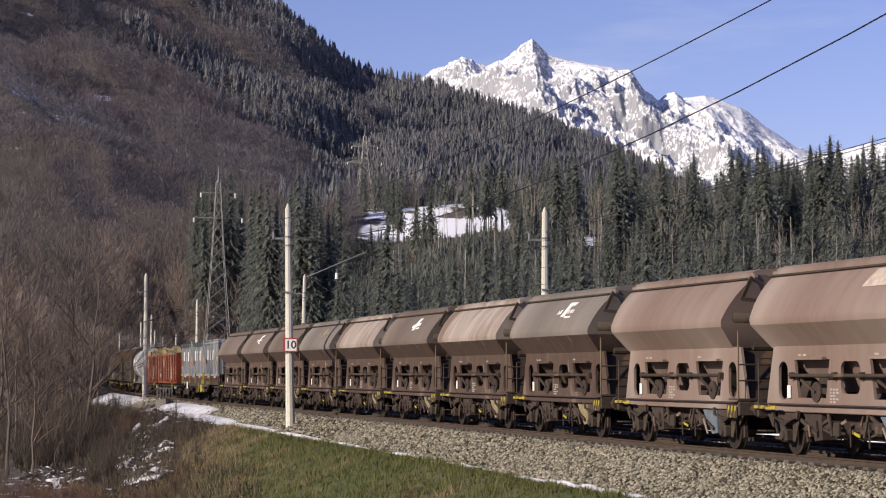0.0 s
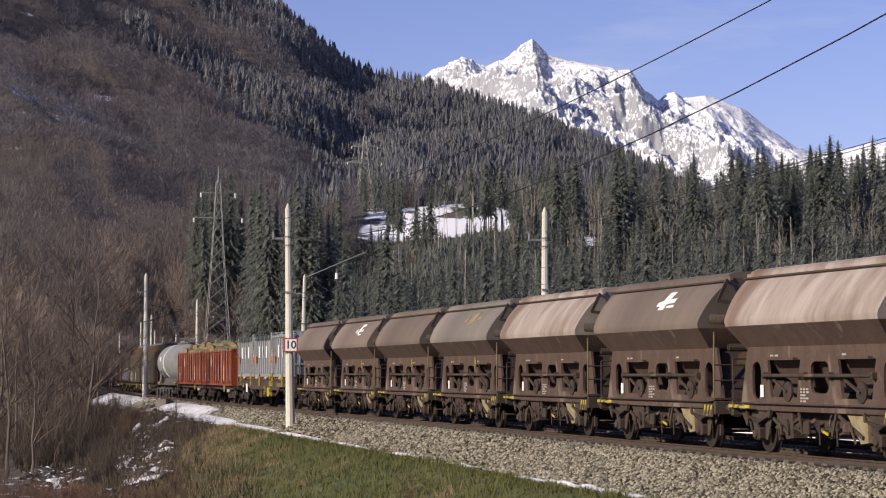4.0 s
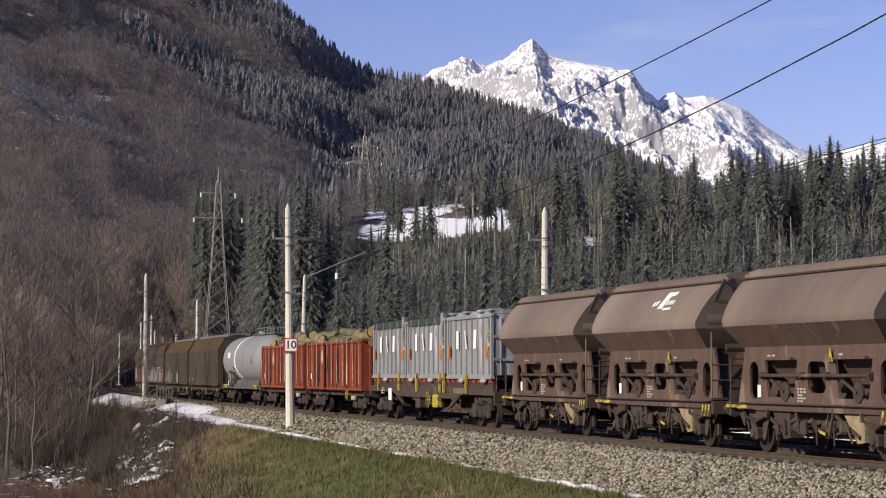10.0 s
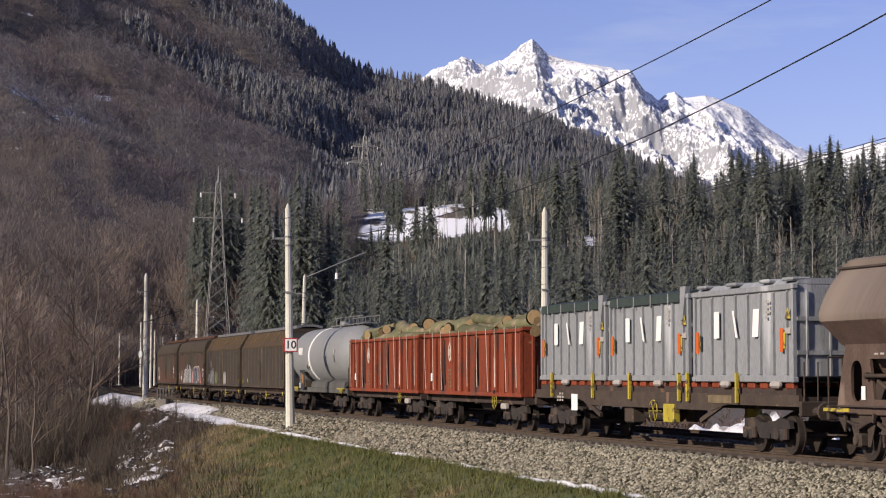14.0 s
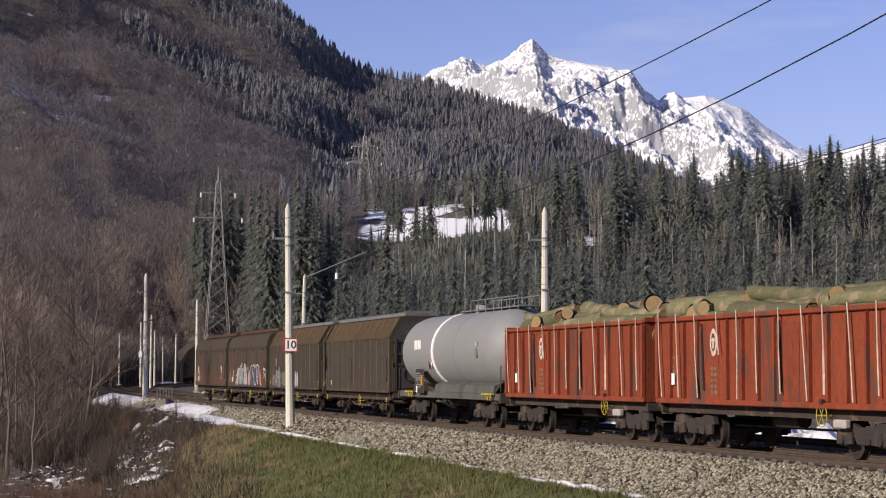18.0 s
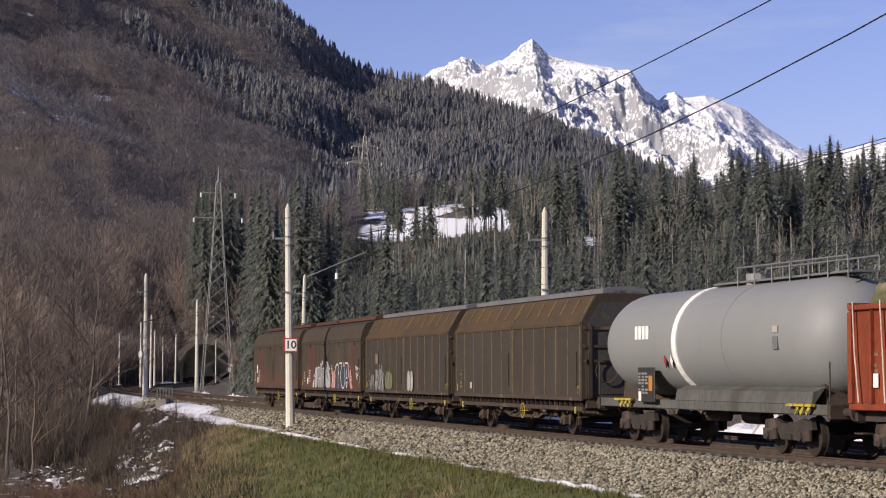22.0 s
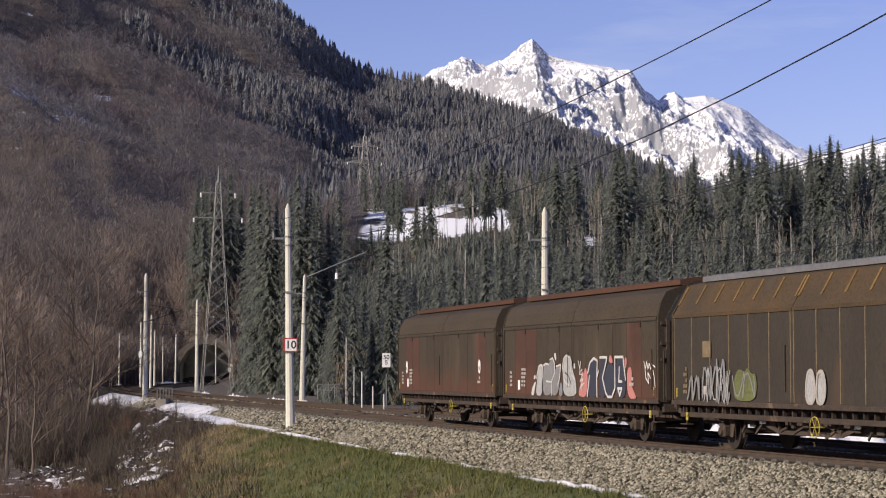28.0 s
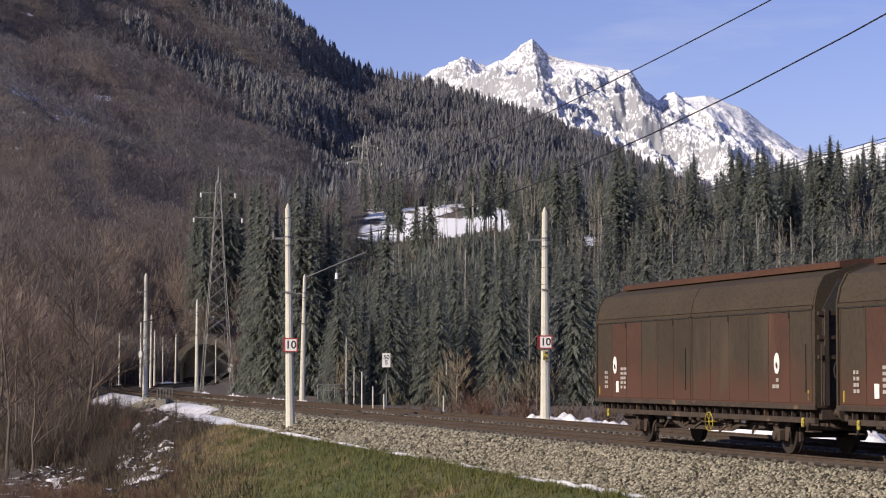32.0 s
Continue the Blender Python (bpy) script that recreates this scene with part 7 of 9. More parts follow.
white = [[(-4.05, 1.21), (-4.05, 1.37), (-3.8, 1.6), (-3.54, 1.69), (-3.7, 1.47), (-3.77, 1.23)], [(-3.79, 1.73), (-3.8, 1.84), (-3.63, 1.89), (-3.6, 1.76)],
         [(-1.73, 2.52), (-1.6, 2.59), (-1.48, 2.5), (-1.5, 2.33), (-1.6, 2.33)], [(0.18, 2.07), (0.2, 2.24), (0.32, 2.23), (0.35, 2.08)]]
painted(g, grey, M_SPRAYG, "grey sprayed letter fields", -1.424)
painted(g, silver, M_SPRAYM, "silver sprayed letter fields", -1.4262)
painted(g, white, M_SPRAYW, "white sprayed blobs", -1.4285)
strokes(g, [[(-3.51, 1.78), (-3.28, 2.14), (-3.06, 2.21), (-2.88, 2.17), (-2.9, 1.79)], [(-2.78, 2.18), (-2.52, 2.24), (-2.27, 2.21)], [(-2.12, 2.36), (-1.85, 2.41), (-1.66, 2.26), (-1.63, 1.95), (-1.97, 1.66), (-2.47, 1.68)],
            [(-1.97, 1.59), (-1.97, 1.24)], [(-1.48, 2.15), (-1.03, 2.2), (-1.13, 1.83), (-1.33, 1.56)], [(-0.87, 2.08), (-0.74, 2.39), (-0.49, 2.49), (-0.14, 2.42), (0.0, 2.29), (-0.09, 1.98)], [(-0.69, 1.73), (-0.54, 1.64), (-0.24, 1.56)],
            [(0.0, 1.9), (0.35, 1.73), (0.42, 1.33)]], 0.055, M_SPRAYW, "white sprayed outlines", -1.4315)
strokes(g, [[(-2.93, 1.7), (-2.92, 1.22)], [(-0.86, 1.75), (-0.84, 1.24)], [(-0.62, 1.95), (-0.3, 1.85), (-0.05, 1.6)]], 0.05, M_SPRAYB, "dark sprayed lines", -1.4318)
strokes(g, [[(0.62, 2.3), (0.75, 2.09), (0.85, 2.29), (0.75, 1.95), (0.99, 2.05)], [(0.75, 1.91), (1.04, 1.89), (0.8, 1.69), (1.09, 1.78), (0.85, 1.52), (1.19, 1.65)], [(0.78, 1.47), (1.04, 1.61), (0.94, 1.43)]], 0.04, M_SPRAYW, "white sprayed flourishes", -1.4335)
painted(g, [[(0.6, 1.3), (0.85, 1.65), (0.9, 2.05), (1.1, 1.9), (1.25, 2.15), (1.5, 1.85), (1.35, 1.22), (0.8, 1.22)], [(4.65, 2.4), (4.85, 2.35), (4.75, 2.05), (4.6, 2.1)],
            [(4.8, 1.95), (5.05, 2.15), (5.25, 2.0), (5.15, 1.6), (5.55, 1.3), (5.55, 1.22), (4.9, 1.22)]], M_SPRAYP, "pink sprayed fields", -1.424)
painted(g, [[(1.45, 1.22), (1.55, 1.95), (1.7, 2.2), (2.0, 2.38), (2.3, 2.35), (2.25, 1.75), (2.35, 1.22)], [(2.45, 1.22), (2.6, 2.42), (3.2, 2.45), (2.8, 1.8), (3.1, 1.22)],
            [(2.8, 1.8), (3.3, 2.25), (3.75, 2.2), (3.9, 1.7), (3.75, 1.4), (3.45, 1.22), (3.15, 1.3)], [(3.85, 1.22), (3.95, 2.42), (4.6, 2.45), (4.65, 2.15), (4.8, 1.22)]], M_SPRAYB, "dark blue sprayed letter fields", -1.4275)
painted(g, [[(3.3, 2.25), (3.45, 2.5), (3.65, 2.35), (3.7, 2.22)]], M_SPRAYP, "pink sprayed tip", -1.432)
strokes(g, [[(1.5, 1.95), (1.7, 2.25), (2.05, 2.38), (2.35, 2.3), (2.3, 1.8), (2.45, 2.0)], [(1.45, 1.25), (1.65, 1.85)], [(2.3, 1.75), (2.32, 1.25)],
            [(2.6, 2.4), (3.2, 2.4), (3.15, 2.3), (2.8, 1.8), (3.05, 1.4), (3.25, 1.25), (3.6, 1.25), (3.87, 1.5), (3.87, 2.4), (4.55, 2.4), (4.6, 2.2), (4.75, 1.75)],
            [(4.25, 2.1), (4.2, 1.7), (4.45, 1.7)], [(4.12, 1.5), (4.45, 1.5), (4.28, 1.3), (4.12, 1.5)]], 0.075, M_SPRAYW, "white sprayed outlines", -1.4345)
strokes(g, [[(6.2, 2.25), (6.3, 2.05), (6.4, 2.25), (6.5, 2.05), (6.6, 2.2), (6.7, 2.05), (6.8, 2.2)], [(6.9, 2.15), (7.05, 2.1)], [(6.3, 2.0), (6.35, 1.8), (6.55, 1.65), (6.5, 1.95), (6.7, 1.8)], [(6.9, 2.0), (7.0, 1.8), (7.05, 1.55)]],
        0.035, M_WHITE, "white sprayed tag", -1.43)
# scrawls on the second
g = cv[1]


def scrawl(x, z, w, h, seed, turns=3.0):
    """A looping sprayed line within a box."""
    q = random.Random(seed)
    p0, p1, f = q.uniform(0, 6.28), q.uniform(0, 6.28), q.uniform(1.4, 2.3)
    return [(x + w * (k / 20 - 0.5) + 0.16 * w * math.cos(p0 + 6.28 * turns * k / 20), z + 0.5 * h * math.sin(p1 + f * 6.28 * turns * k / 20)) for k in range(21)]


two = [[(0.75, 1.25), (0.72, 1.7), (0.85, 2.0), (1.1, 2.0), (1.2, 1.6), (1.15, 1.25)], [(1.3, 1.25), (1.27, 1.6), (1.35, 1.98), (1.65, 1.98), (1.75, 1.6), (1.65, 1.25)]]
painted(g, two, M_SPRAYM, "pale sprayed letter fields", -1.424)
strokes(g, [softened(o, 2) + softened(o, 2)[:1] for o in two], 0.08, M_TEXT, "white sprayed scrawl", -1.43)
strokes(g, [scrawl(-4.7, 1.7, 0.9, 0.8, 3, 1.8), scrawl(-3.9, 1.72, 0.7, 1.1, 4, 1.6), scrawl(-5.7, 1.55, 0.7, 0.6, 5, 1.7)], 0.075, M_SPRAYG, "grey sprayed scrawl", -1.43)
strokes(g, [scrawl(-4.5, 1.65, 1.2, 0.9, 6, 2.0), scrawl(-3.7, 1.6, 0.6, 0.8, 8, 1.5)], 0.035, M_SPRAYM, "pale sprayed scrawl", -1.445)
painted(g, [[(-3.2, 1.25), (-3.3, 1.6), (-3.15, 1.95), (-2.9, 2.05), (-2.6, 1.95), (-2.45, 2.1), (-2.2, 1.9), (-2.0, 1.95), (-1.9, 1.6), (-2.05, 1.25)]], M_SPRAYO, "faded olive green sprayed patch", -1.424)
strokes(g, [scrawl(-2.6, 1.65, 1.1, 0.6, 9, 1.8)], 0.05, M_SPRAYG, "grey sprayed scrawl", -1.43)
part("notice_board", box((-4.9, -1.432, 2.55), (0.5, 0.012, 0.42)), M_SEAM, g, "ochre notice board")
for t in cv[2:]:
    for x in ((-5.6, 5.25) if t is cv[-1] else ()):
        sprayed(t, [(x, 2.17, 0.3, 0.5, 0)], M_WHITE, "white oval mark", -1.428)
        sprayed(t, [(x, 2.12, 0.1, 0.16, 20)], M_RUSTDARK, "dark sign in the white oval", -1.434)
    marks(t, -6.3, -1.428, 1.75, 0.28, 0.55, 4, 2, None, 51)
    marks(t, -4.9, -1.428, 1.8, 0.5, 0.65, 5, 2, None, 52)
    marks(t, 5.2, -1.428, 1.7, 0.4, 0.3, 2, 2, None, 53)
    part("label_board", box((-5.4, -1.43, 1.55), (0.2, 0.015, 0.32)), M_WHITE, t, "white label board")
for t in cv[:2]:
    marks(t, -6.3, -1.428, 1.75, 0.28, 0.75, 5, 2, M_SEAM, 55)
    part("label_board", box((-5.0, -1.43, 1.5), (0.2, 0.015, 0.22)), M_TEXT, t, "pale label board")


ADVANCE = [(0, -103.24), (1.75, -90.8), (3.5, -78.82), (5.5, -65.47), (8, -49.51), (11, -30.87), (14.5, -9.40), (16.5, 3.46), (19.5, 22.31), (22.5, 41.29), (25.5, 60.03), (27.5, 72.22),
           (30, 87.83), (32, 100.29)]


# ---- railway details ----
M_STAIN = mat("rust_stained_ballast", (0.056, 0.042, 0.032), (0.036, 0.028, 0.022), 0.95, 0, 7, 26, 1.0, (0.088, 0.068, 0.052), spec=0.02)
BED = bpy.data.objects["ballast_bed"]
for n0 in (0.0, TRACK2):
    along("stained_strip", [(-1.6, -0.21), (-1.5, -0.165), (1.5, -0.165), (1.6, -0.21)], -360, 150, M_STAIN, "rust-stained ballast between the rails", "ballast", 2.0, n0)

# wires
def wire(points, r_=0.012, label="thin dark overhead wire", sag=0.0, parent=None):
    """A wire hung through points, each span sagging."""
    cu = bpy.data.curves.new("overhead_wire", "CURVE")
    cu.dimensions, cu.bevel_depth, cu.bevel_resolution = "3D", r_, 1
    sp = cu.splines.new("POLY")
    pts = []
    for a, b in zip(points, points[1:]):
        for k in range(12):
            f = k / 12
            p = Vector(a).lerp(Vector(b), f)
            p.z -= sag * 4 * f * (1 - f)
            pts.append(p)
    pts.append(Vector(points[-1]))
    sp.points.add(len(pts) - 1)
    for q, p in zip(sp.points, pts):
        q.co = (*p, 1)
    cu.materials.append(M_WIRE)
    return tagged(new("overhead_wire", cu), label, "wire", "overhead wires")


def mast_arm(m_ob, x0, x1, z, name="bracket_arm"):
    part(name, beam((x0, 0, z), (x1, 0, z), 0.06, 0.09), M_GALV, m_ob)


tops = {}
for k, (ob, (px, d, z, h, lean)) in enumerate(zip(mast_objs, MASTS)):
    side = 1 if k in (0, 3, 5, 6) else -1
    if k < 5:
        mast_arm(ob, -0.75, 0.35, h * 0.865)
        part("insulator", rod((-0.7, 0, h * 0.865), (-0.7, 0, h * 0.865 + 0.35), 0.06, 0.05, 8), M_GALV, ob)
        part("cable_clip", box((0, -0.16, h * 0.62), (0.3, 0.12, 0.08)), M_GALV, ob)
        # cantilever over the track
        sx = 1 if side > 0 else -1
        if k < 2:
            continue
        part("cantilever", rod((0, 0, 6.3), (sx * 3.0, 0.4, 7.3), 0.03, None, 6), M_WIRE, ob)
        if k == 2:
            part("feeder_arm", rod((0.1, 0, 9.55), (4.8, 0.2, 11.65), 0.055, 0.05, 8), M_GALV, ob, "long slanting tubular feeder arm")
            continue
        part("cantilever_stay", rod((0, 0, 7.8), (sx * 3.0, 0.4, 7.3), 0.02, None, 6), M_WIRE, ob)
        part("steady_arm", rod((0, 0, 6.2), (sx * 2.9, 0.4, 6.0), 0.02, None, 6), M_WIRE, ob)
        part("cantilever_insulator", rod((sx * 0.3, 0.04, 6.4), (sx * 0.7, 0.09, 6.53), 0.07, None, 8), M_DIRT, ob)

m1 = Vector((bearing(514.8) * 98.3, 98.3, 0))
wire([(m1.x - 0.7, m1.y, 9.3), (m1.x - 0.7 + 0.2627 * 61, m1.y - 61, 9.85), (30, -40, 9.8)], 0.014, sag=0.55)
wire([(m1.x - 0.1, m1.y, 8.5), (m1.x - 0.1 + 0.2627 * 64, m1.y - 64, 9.05), (34, -50, 8.8)], 0.016, sag=1.4)
m2 = Vector((bearing(964.5) * 92, 92, 0))
wire([(m2.x, m2.y, 8.3), (m2.x + 0.2627 * 60, m2.y - 60, 9.4), (44, -50, 9.0)], 0.013, sag=0.02)
wire([(m2.x + 0.5, m2.y, 8.3), (m2.x + 0.5 + 0.2627 * 60, m2.y - 60, 9.5), (45, -50, 9.0)], 0.012, sag=0.04)
for n0 in (0.0, TRACK2):
    wire([on_line(s, n0, 5.6) for s in range(-340, 141, 60)], 0.008, "thin copper contact wire over the track")
    wire([on_line(s, n0, 7.1) for s in range(-340, 141, 60)], 0.008, "sagging messenger wire over the track", 0.9)
wire([m1 + Vector((0, 0, 8.6)), Vector((bearing(258) * 172, 172, 8.6))], 0.01, sag=0.5)
wire([Vector((bearing(538) * 160, 160, 8.2)), Vector((bearing(349) * 228, 228, 8.4))], 0.01, sag=0.6)


# boards
def lettering(text, size, m_, parent, label=""):
    cu = bpy.data.curves.new("lettering", "FONT")
    cu.body, cu.size, cu.align_x, cu.align_y, cu.extrude = text, size, "CENTER", "CENTER", 0.002
    cu.space_line = 0.85
    cu.offset = size * 0.02
    cu.materials.append(M_BLACK)
    ob = new("lettering", cu)
    ob.parent = parent
    ob.matrix_basis = m_
    if label:
        ob["label"] = label
    return ob


def number_board(x, y, z, w, h):
    t = thing("number_board", "white board with red border and the number 10", "sign", "boards on the masts", pose(x, y, z))
    part("backing", box((0, 0.02, 0), (w, 0.02, h), None, 0.004), M_SIGNRED, t, "red border plate")
    part("face", box((0, 0.004, 0), (w * 0.82, 0.014, h * 0.82)), M_WHITE, t)
    part("side_flange", box((-w / 2 - 0.05, 0.1, 0), (0.03, 0.16, h)), M_SIGNRED, t)
    lettering("10", h * 0.78, pose(0, -0.006, 0, 90), t, "black number 10")
    return t


number_board(m1.x + 0.03, 98.3 - 0.28, 1.94 + (660.5 - 611) * 98.0 / 3600, 0.66, 0.68)
number_board(m2.x + 0.02, 92.0 - 0.27, 1.94 + (660.5 - 606) * 91.8 / 3600, 0.60, 0.60)
tm = thing("marker_plate", "small yellow and black marker on the mast", "sign", "", pose(m2.x, 92 - 0.27, 1.94 + (660.5 - 630) * 91.8 / 3600))
part("face", box((0, 0, 0), (0.2, 0.02, 0.42)), M_YEL, tm)
for z in (-0.12, 0.12):
    part("black_bar", box((0.05, -0.012, z), (0.12, 0.01, 0.1)), M_BLACK, tm)

d = 125.0
t = thing("kilometre_board", "white board with black 50 and 5 on a thin post", "sign", "", pose(bearing(684) * d, d, 0))
part("post", rod((0, 0.03, -1.0), (0, 0.03, 1.9), 0.035, None, 8), M_GALV, t)
zc = 1.94 + (660.5 - 638) * d / 3600
part("board", box((0, 0, zc), (0.5, 0.02, 0.86), None, 0.01), M_WHITE, t)
lettering("50\n5", 0.38, pose(0, -0.012, zc + 0.02, 90), t, "black numerals 50 and 5")

d = 299.0
t = thing("oval_board", "white oval signal board on a distant mast", "sign", "", pose(bearing(250) * d, d - 0.35, 1.94 + (660.5 - 628) * d / 3600))
part("face", plate([(0.3 * math.cos(0.5236 * k), 0.62 * math.sin(0.5236 * k)) for k in range(12)], 0.0, 0.03), M_WHITE, t)
part("bracket", box((0, 0.12, 0), (0.1, 0.2, 0.12)), M_GALV, t)
d = 436.0
for px, w, h in ((407, 0.5, 0.9), (410.5, 0.55, 0.6)):
    y = 655 if px == 407 else 647
    t = thing("signal_board", "small white signal board on a post beside the tunnel mouth", "sign", "boards by the tunnel", pose(bearing(px) * d, d, 1.94 + (660.5 - y) * d / 3600))
    part("face", box((0, 0, 0), (w, 0.05, h), None, 0.02), M_WHITE, t)
    part("post", rod((0, 0.08, -3.6), (0, 0.08, h / 2), 0.05, None, 6), M_GALV, t)
fa, fb = m2 + Vector((0, 0, 9.1)), Vector((bearing(537.5) * 160, 160, 9.35))
t = thing("wire_insulator", "white porcelain insulator hung on the feeder wire", "insulator", "", Matrix.Translation(fb.lerp(fa, 0.215) + Vector((0, 0, -0.42))))
part("disc_stack", rod((0, 0, -0.22), (0, 0, 0.22), 0.13, 0.1, 10), M_WHITE, t)
part("hanger", rod((0, 0, 0.2), (0, 0, 0.46), 0.02, None, 6), M_GALV, t)

# short pale posts beyond the tracks
for px, y0, y1, dd in ((641, 658, 710, 118), (660.5, 684, 713, 112), (680, 698, 714, 112), (785, 700, 717, 105), (613, 598, 700, 150), (790, 634, 652, 190), (627, 650, 700, 150)):
    z0, z1 = 1.94 - (y1 - 660.5) * dd / 3600, 1.94 + (660.5 - y0) * dd / 3600
    t = thing("marker_post", "thin weathered pale post beside the track", "post", "posts beyond the line", pose(bearing(px) * dd, dd, z0))
    part("shaft", rod((0, 0, -0.6), (0, 0, z1 - z0), 0.05, 0.04, 6), M_CONC, t)


def railing(p0, p1, posts, h, label, stub=True):
    t = thing("handrail", label, "railing", "", Matrix.Translation(p0))
    v = Vector(p1) - Vector(p0)
    for k in range(posts):
        b = v * (k / (posts - 1))
        part("post", rod(b, b + Vector((0, 0, h)), 0.035, None, 6), M_GALV, t)
    for f in (1.0, 0.55):
        part("rail", rod(Vector((0, 0, h * f)), v + Vector((0, 0, h * f)), 0.03, None, 6), M_GALV, t)
    return t


d = 148.0
z = 0.1
railing((bearing(563) * d, d, z), (bearing(603) * d, d, z), 5, 1.0, "grey steel handrail beside a stairway")
railing((bearing(603) * d, d, z), (bearing(627) * d, d + 1, z - 0.95), 3, 1.0, "grey steel handrail sloping down a stairway")


# stair and wing wall on the camera's side
M_OLDCONC = mat("weathered_concrete", (0.24, 0.216, 0.176), (0.168, 0.152, 0.124), 0.9, 0, 2, 25, 0.3, (0.112, 0.096, 0.076), 0.1)


def stairway():
    d = 150.0
    x0, x1 = bearing(284) * d, bearing(319) * d
    t = thing("concrete_stair", "weathered concrete steps with side wall down the embankment", "stairs", "", pose((x0 + x1) / 2, d, -0.12))
    for k in range(8):
        part("step", box((0.6 - 0.02 * k, -0.30 * k, -0.18 * k - 0.1), (1.1, 0.32, 0.2), None, 0.01), M_OLDCONC, t)
    part("wing_wall", plate([(-0.72, -1.9), (0.0, -1.9), (0.0, 0.2), (-0.72, 0.05)], -2.2, 0.3), M_OLDCONC, t)
    # landing rail with balusters and two sloping rails
    for k in range(6):
        x = -0.95 + 0.22 * k
        part("rail_post", rod((x, 0.25, -0.2), (x, 0.25, 0.95), 0.03, None, 6), M_GALV, t)
    for h in (0.95, 0.12):
        part("rail", rod((-0.97, 0.25, h), (0.17, 0.25, h), 0.035, None, 6), M_GALV, t)
        part("rail", rod((-0.95, 0.25, h), (-1.75, -1.6, h - 0.55), 0.032, None, 6), M_GALV, t)
    part("rail_post", rod((-1.72, -1.55, -1.1), (-1.72, -1.55, 0.42), 0.03, None, 6), M_GALV, t)


stairway()


# ---- tunnel portal ----
# both stones lightened to stand for the haze before the tunnel
M_ARCH = mat("sooty_arch_stone", (0.13, 0.112, 0.095), (0.085, 0.073, 0.062), 0.95, 0, 0.8, 9, 0.4, (0.24, 0.215, 0.18), 0.15)
M_PORTAL = mat("mossy_dark_masonry", (0.125, 0.102, 0.08), (0.082, 0.069, 0.055), 0.95, 0, 0.8, 9, 0.6, (0.18, 0.15, 0.115), 0.15)


def portal():
    d = 452.0
    x = bearing(364) * d
    t = tagged(new("tunnel_portal"), "dark mossy masonry tunnel mouth with an arched opening", "tunnel", kind="structure")
    t.matrix_basis = pose(x, d, -0.2, 0, 0, 4)
    arch = [(-5.6, -0.3)] + [(-5.6 * math.cos(radians(a)), 3.0 + 5.6 * math.sin(radians(a))) for a in range(0, 181, 12)] + [(5.6, -0.3)]
    wall = [(-7.2, -0.5), (7.2, -0.5)] + [(7.2 * math.cos(radians(a)), 3.0 + 6.7 * math.sin(radians(a))) for a in range(0, 181, 12)]
    part("portal_wall", panel_with_holes(wall, [arch], 0.0, 0.9), M_PORTAL, t)
    bm = bmesh.new()
    for a in range(0, 180, 9):
        p = [(r_ * math.cos(radians(q)), 3.0 + r_ * math.sin(radians(q))) for r_, q in ((5.6, a + 0.6), (6.3, a + 0.6), (6.3, a + 8.4), (5.6, a + 8.4))]
        part("arch_stone", plate(p, -0.12, 0.3), M_ARCH, t)
    tube = bmesh.new()
    rows = [[tube.verts.new((px, y, pz)) for px, pz in arch] for y in (0.9, 14.0)]
    for k in range(len(arch)):
        k2 = (k + 1) % len(arch)
        tube.faces.new((rows[0][k], rows[0][k2], rows[1][k2], rows[1][k]))
    tube.faces.new(rows[1])
    bmesh.ops.recalc_face_normals(tube, faces=tube.faces)
    # pale colour stands for haze in the dark opening
    part("tunnel_lining", tube, M_CONC, t)


portal()


# ---- lattice pylons ----
M_PYLON = mat("weathered_lattice", (0.3, 0.295, 0.28), (0.22, 0.216, 0.205), 0.75, 0.2, 3, 40, 0.05)


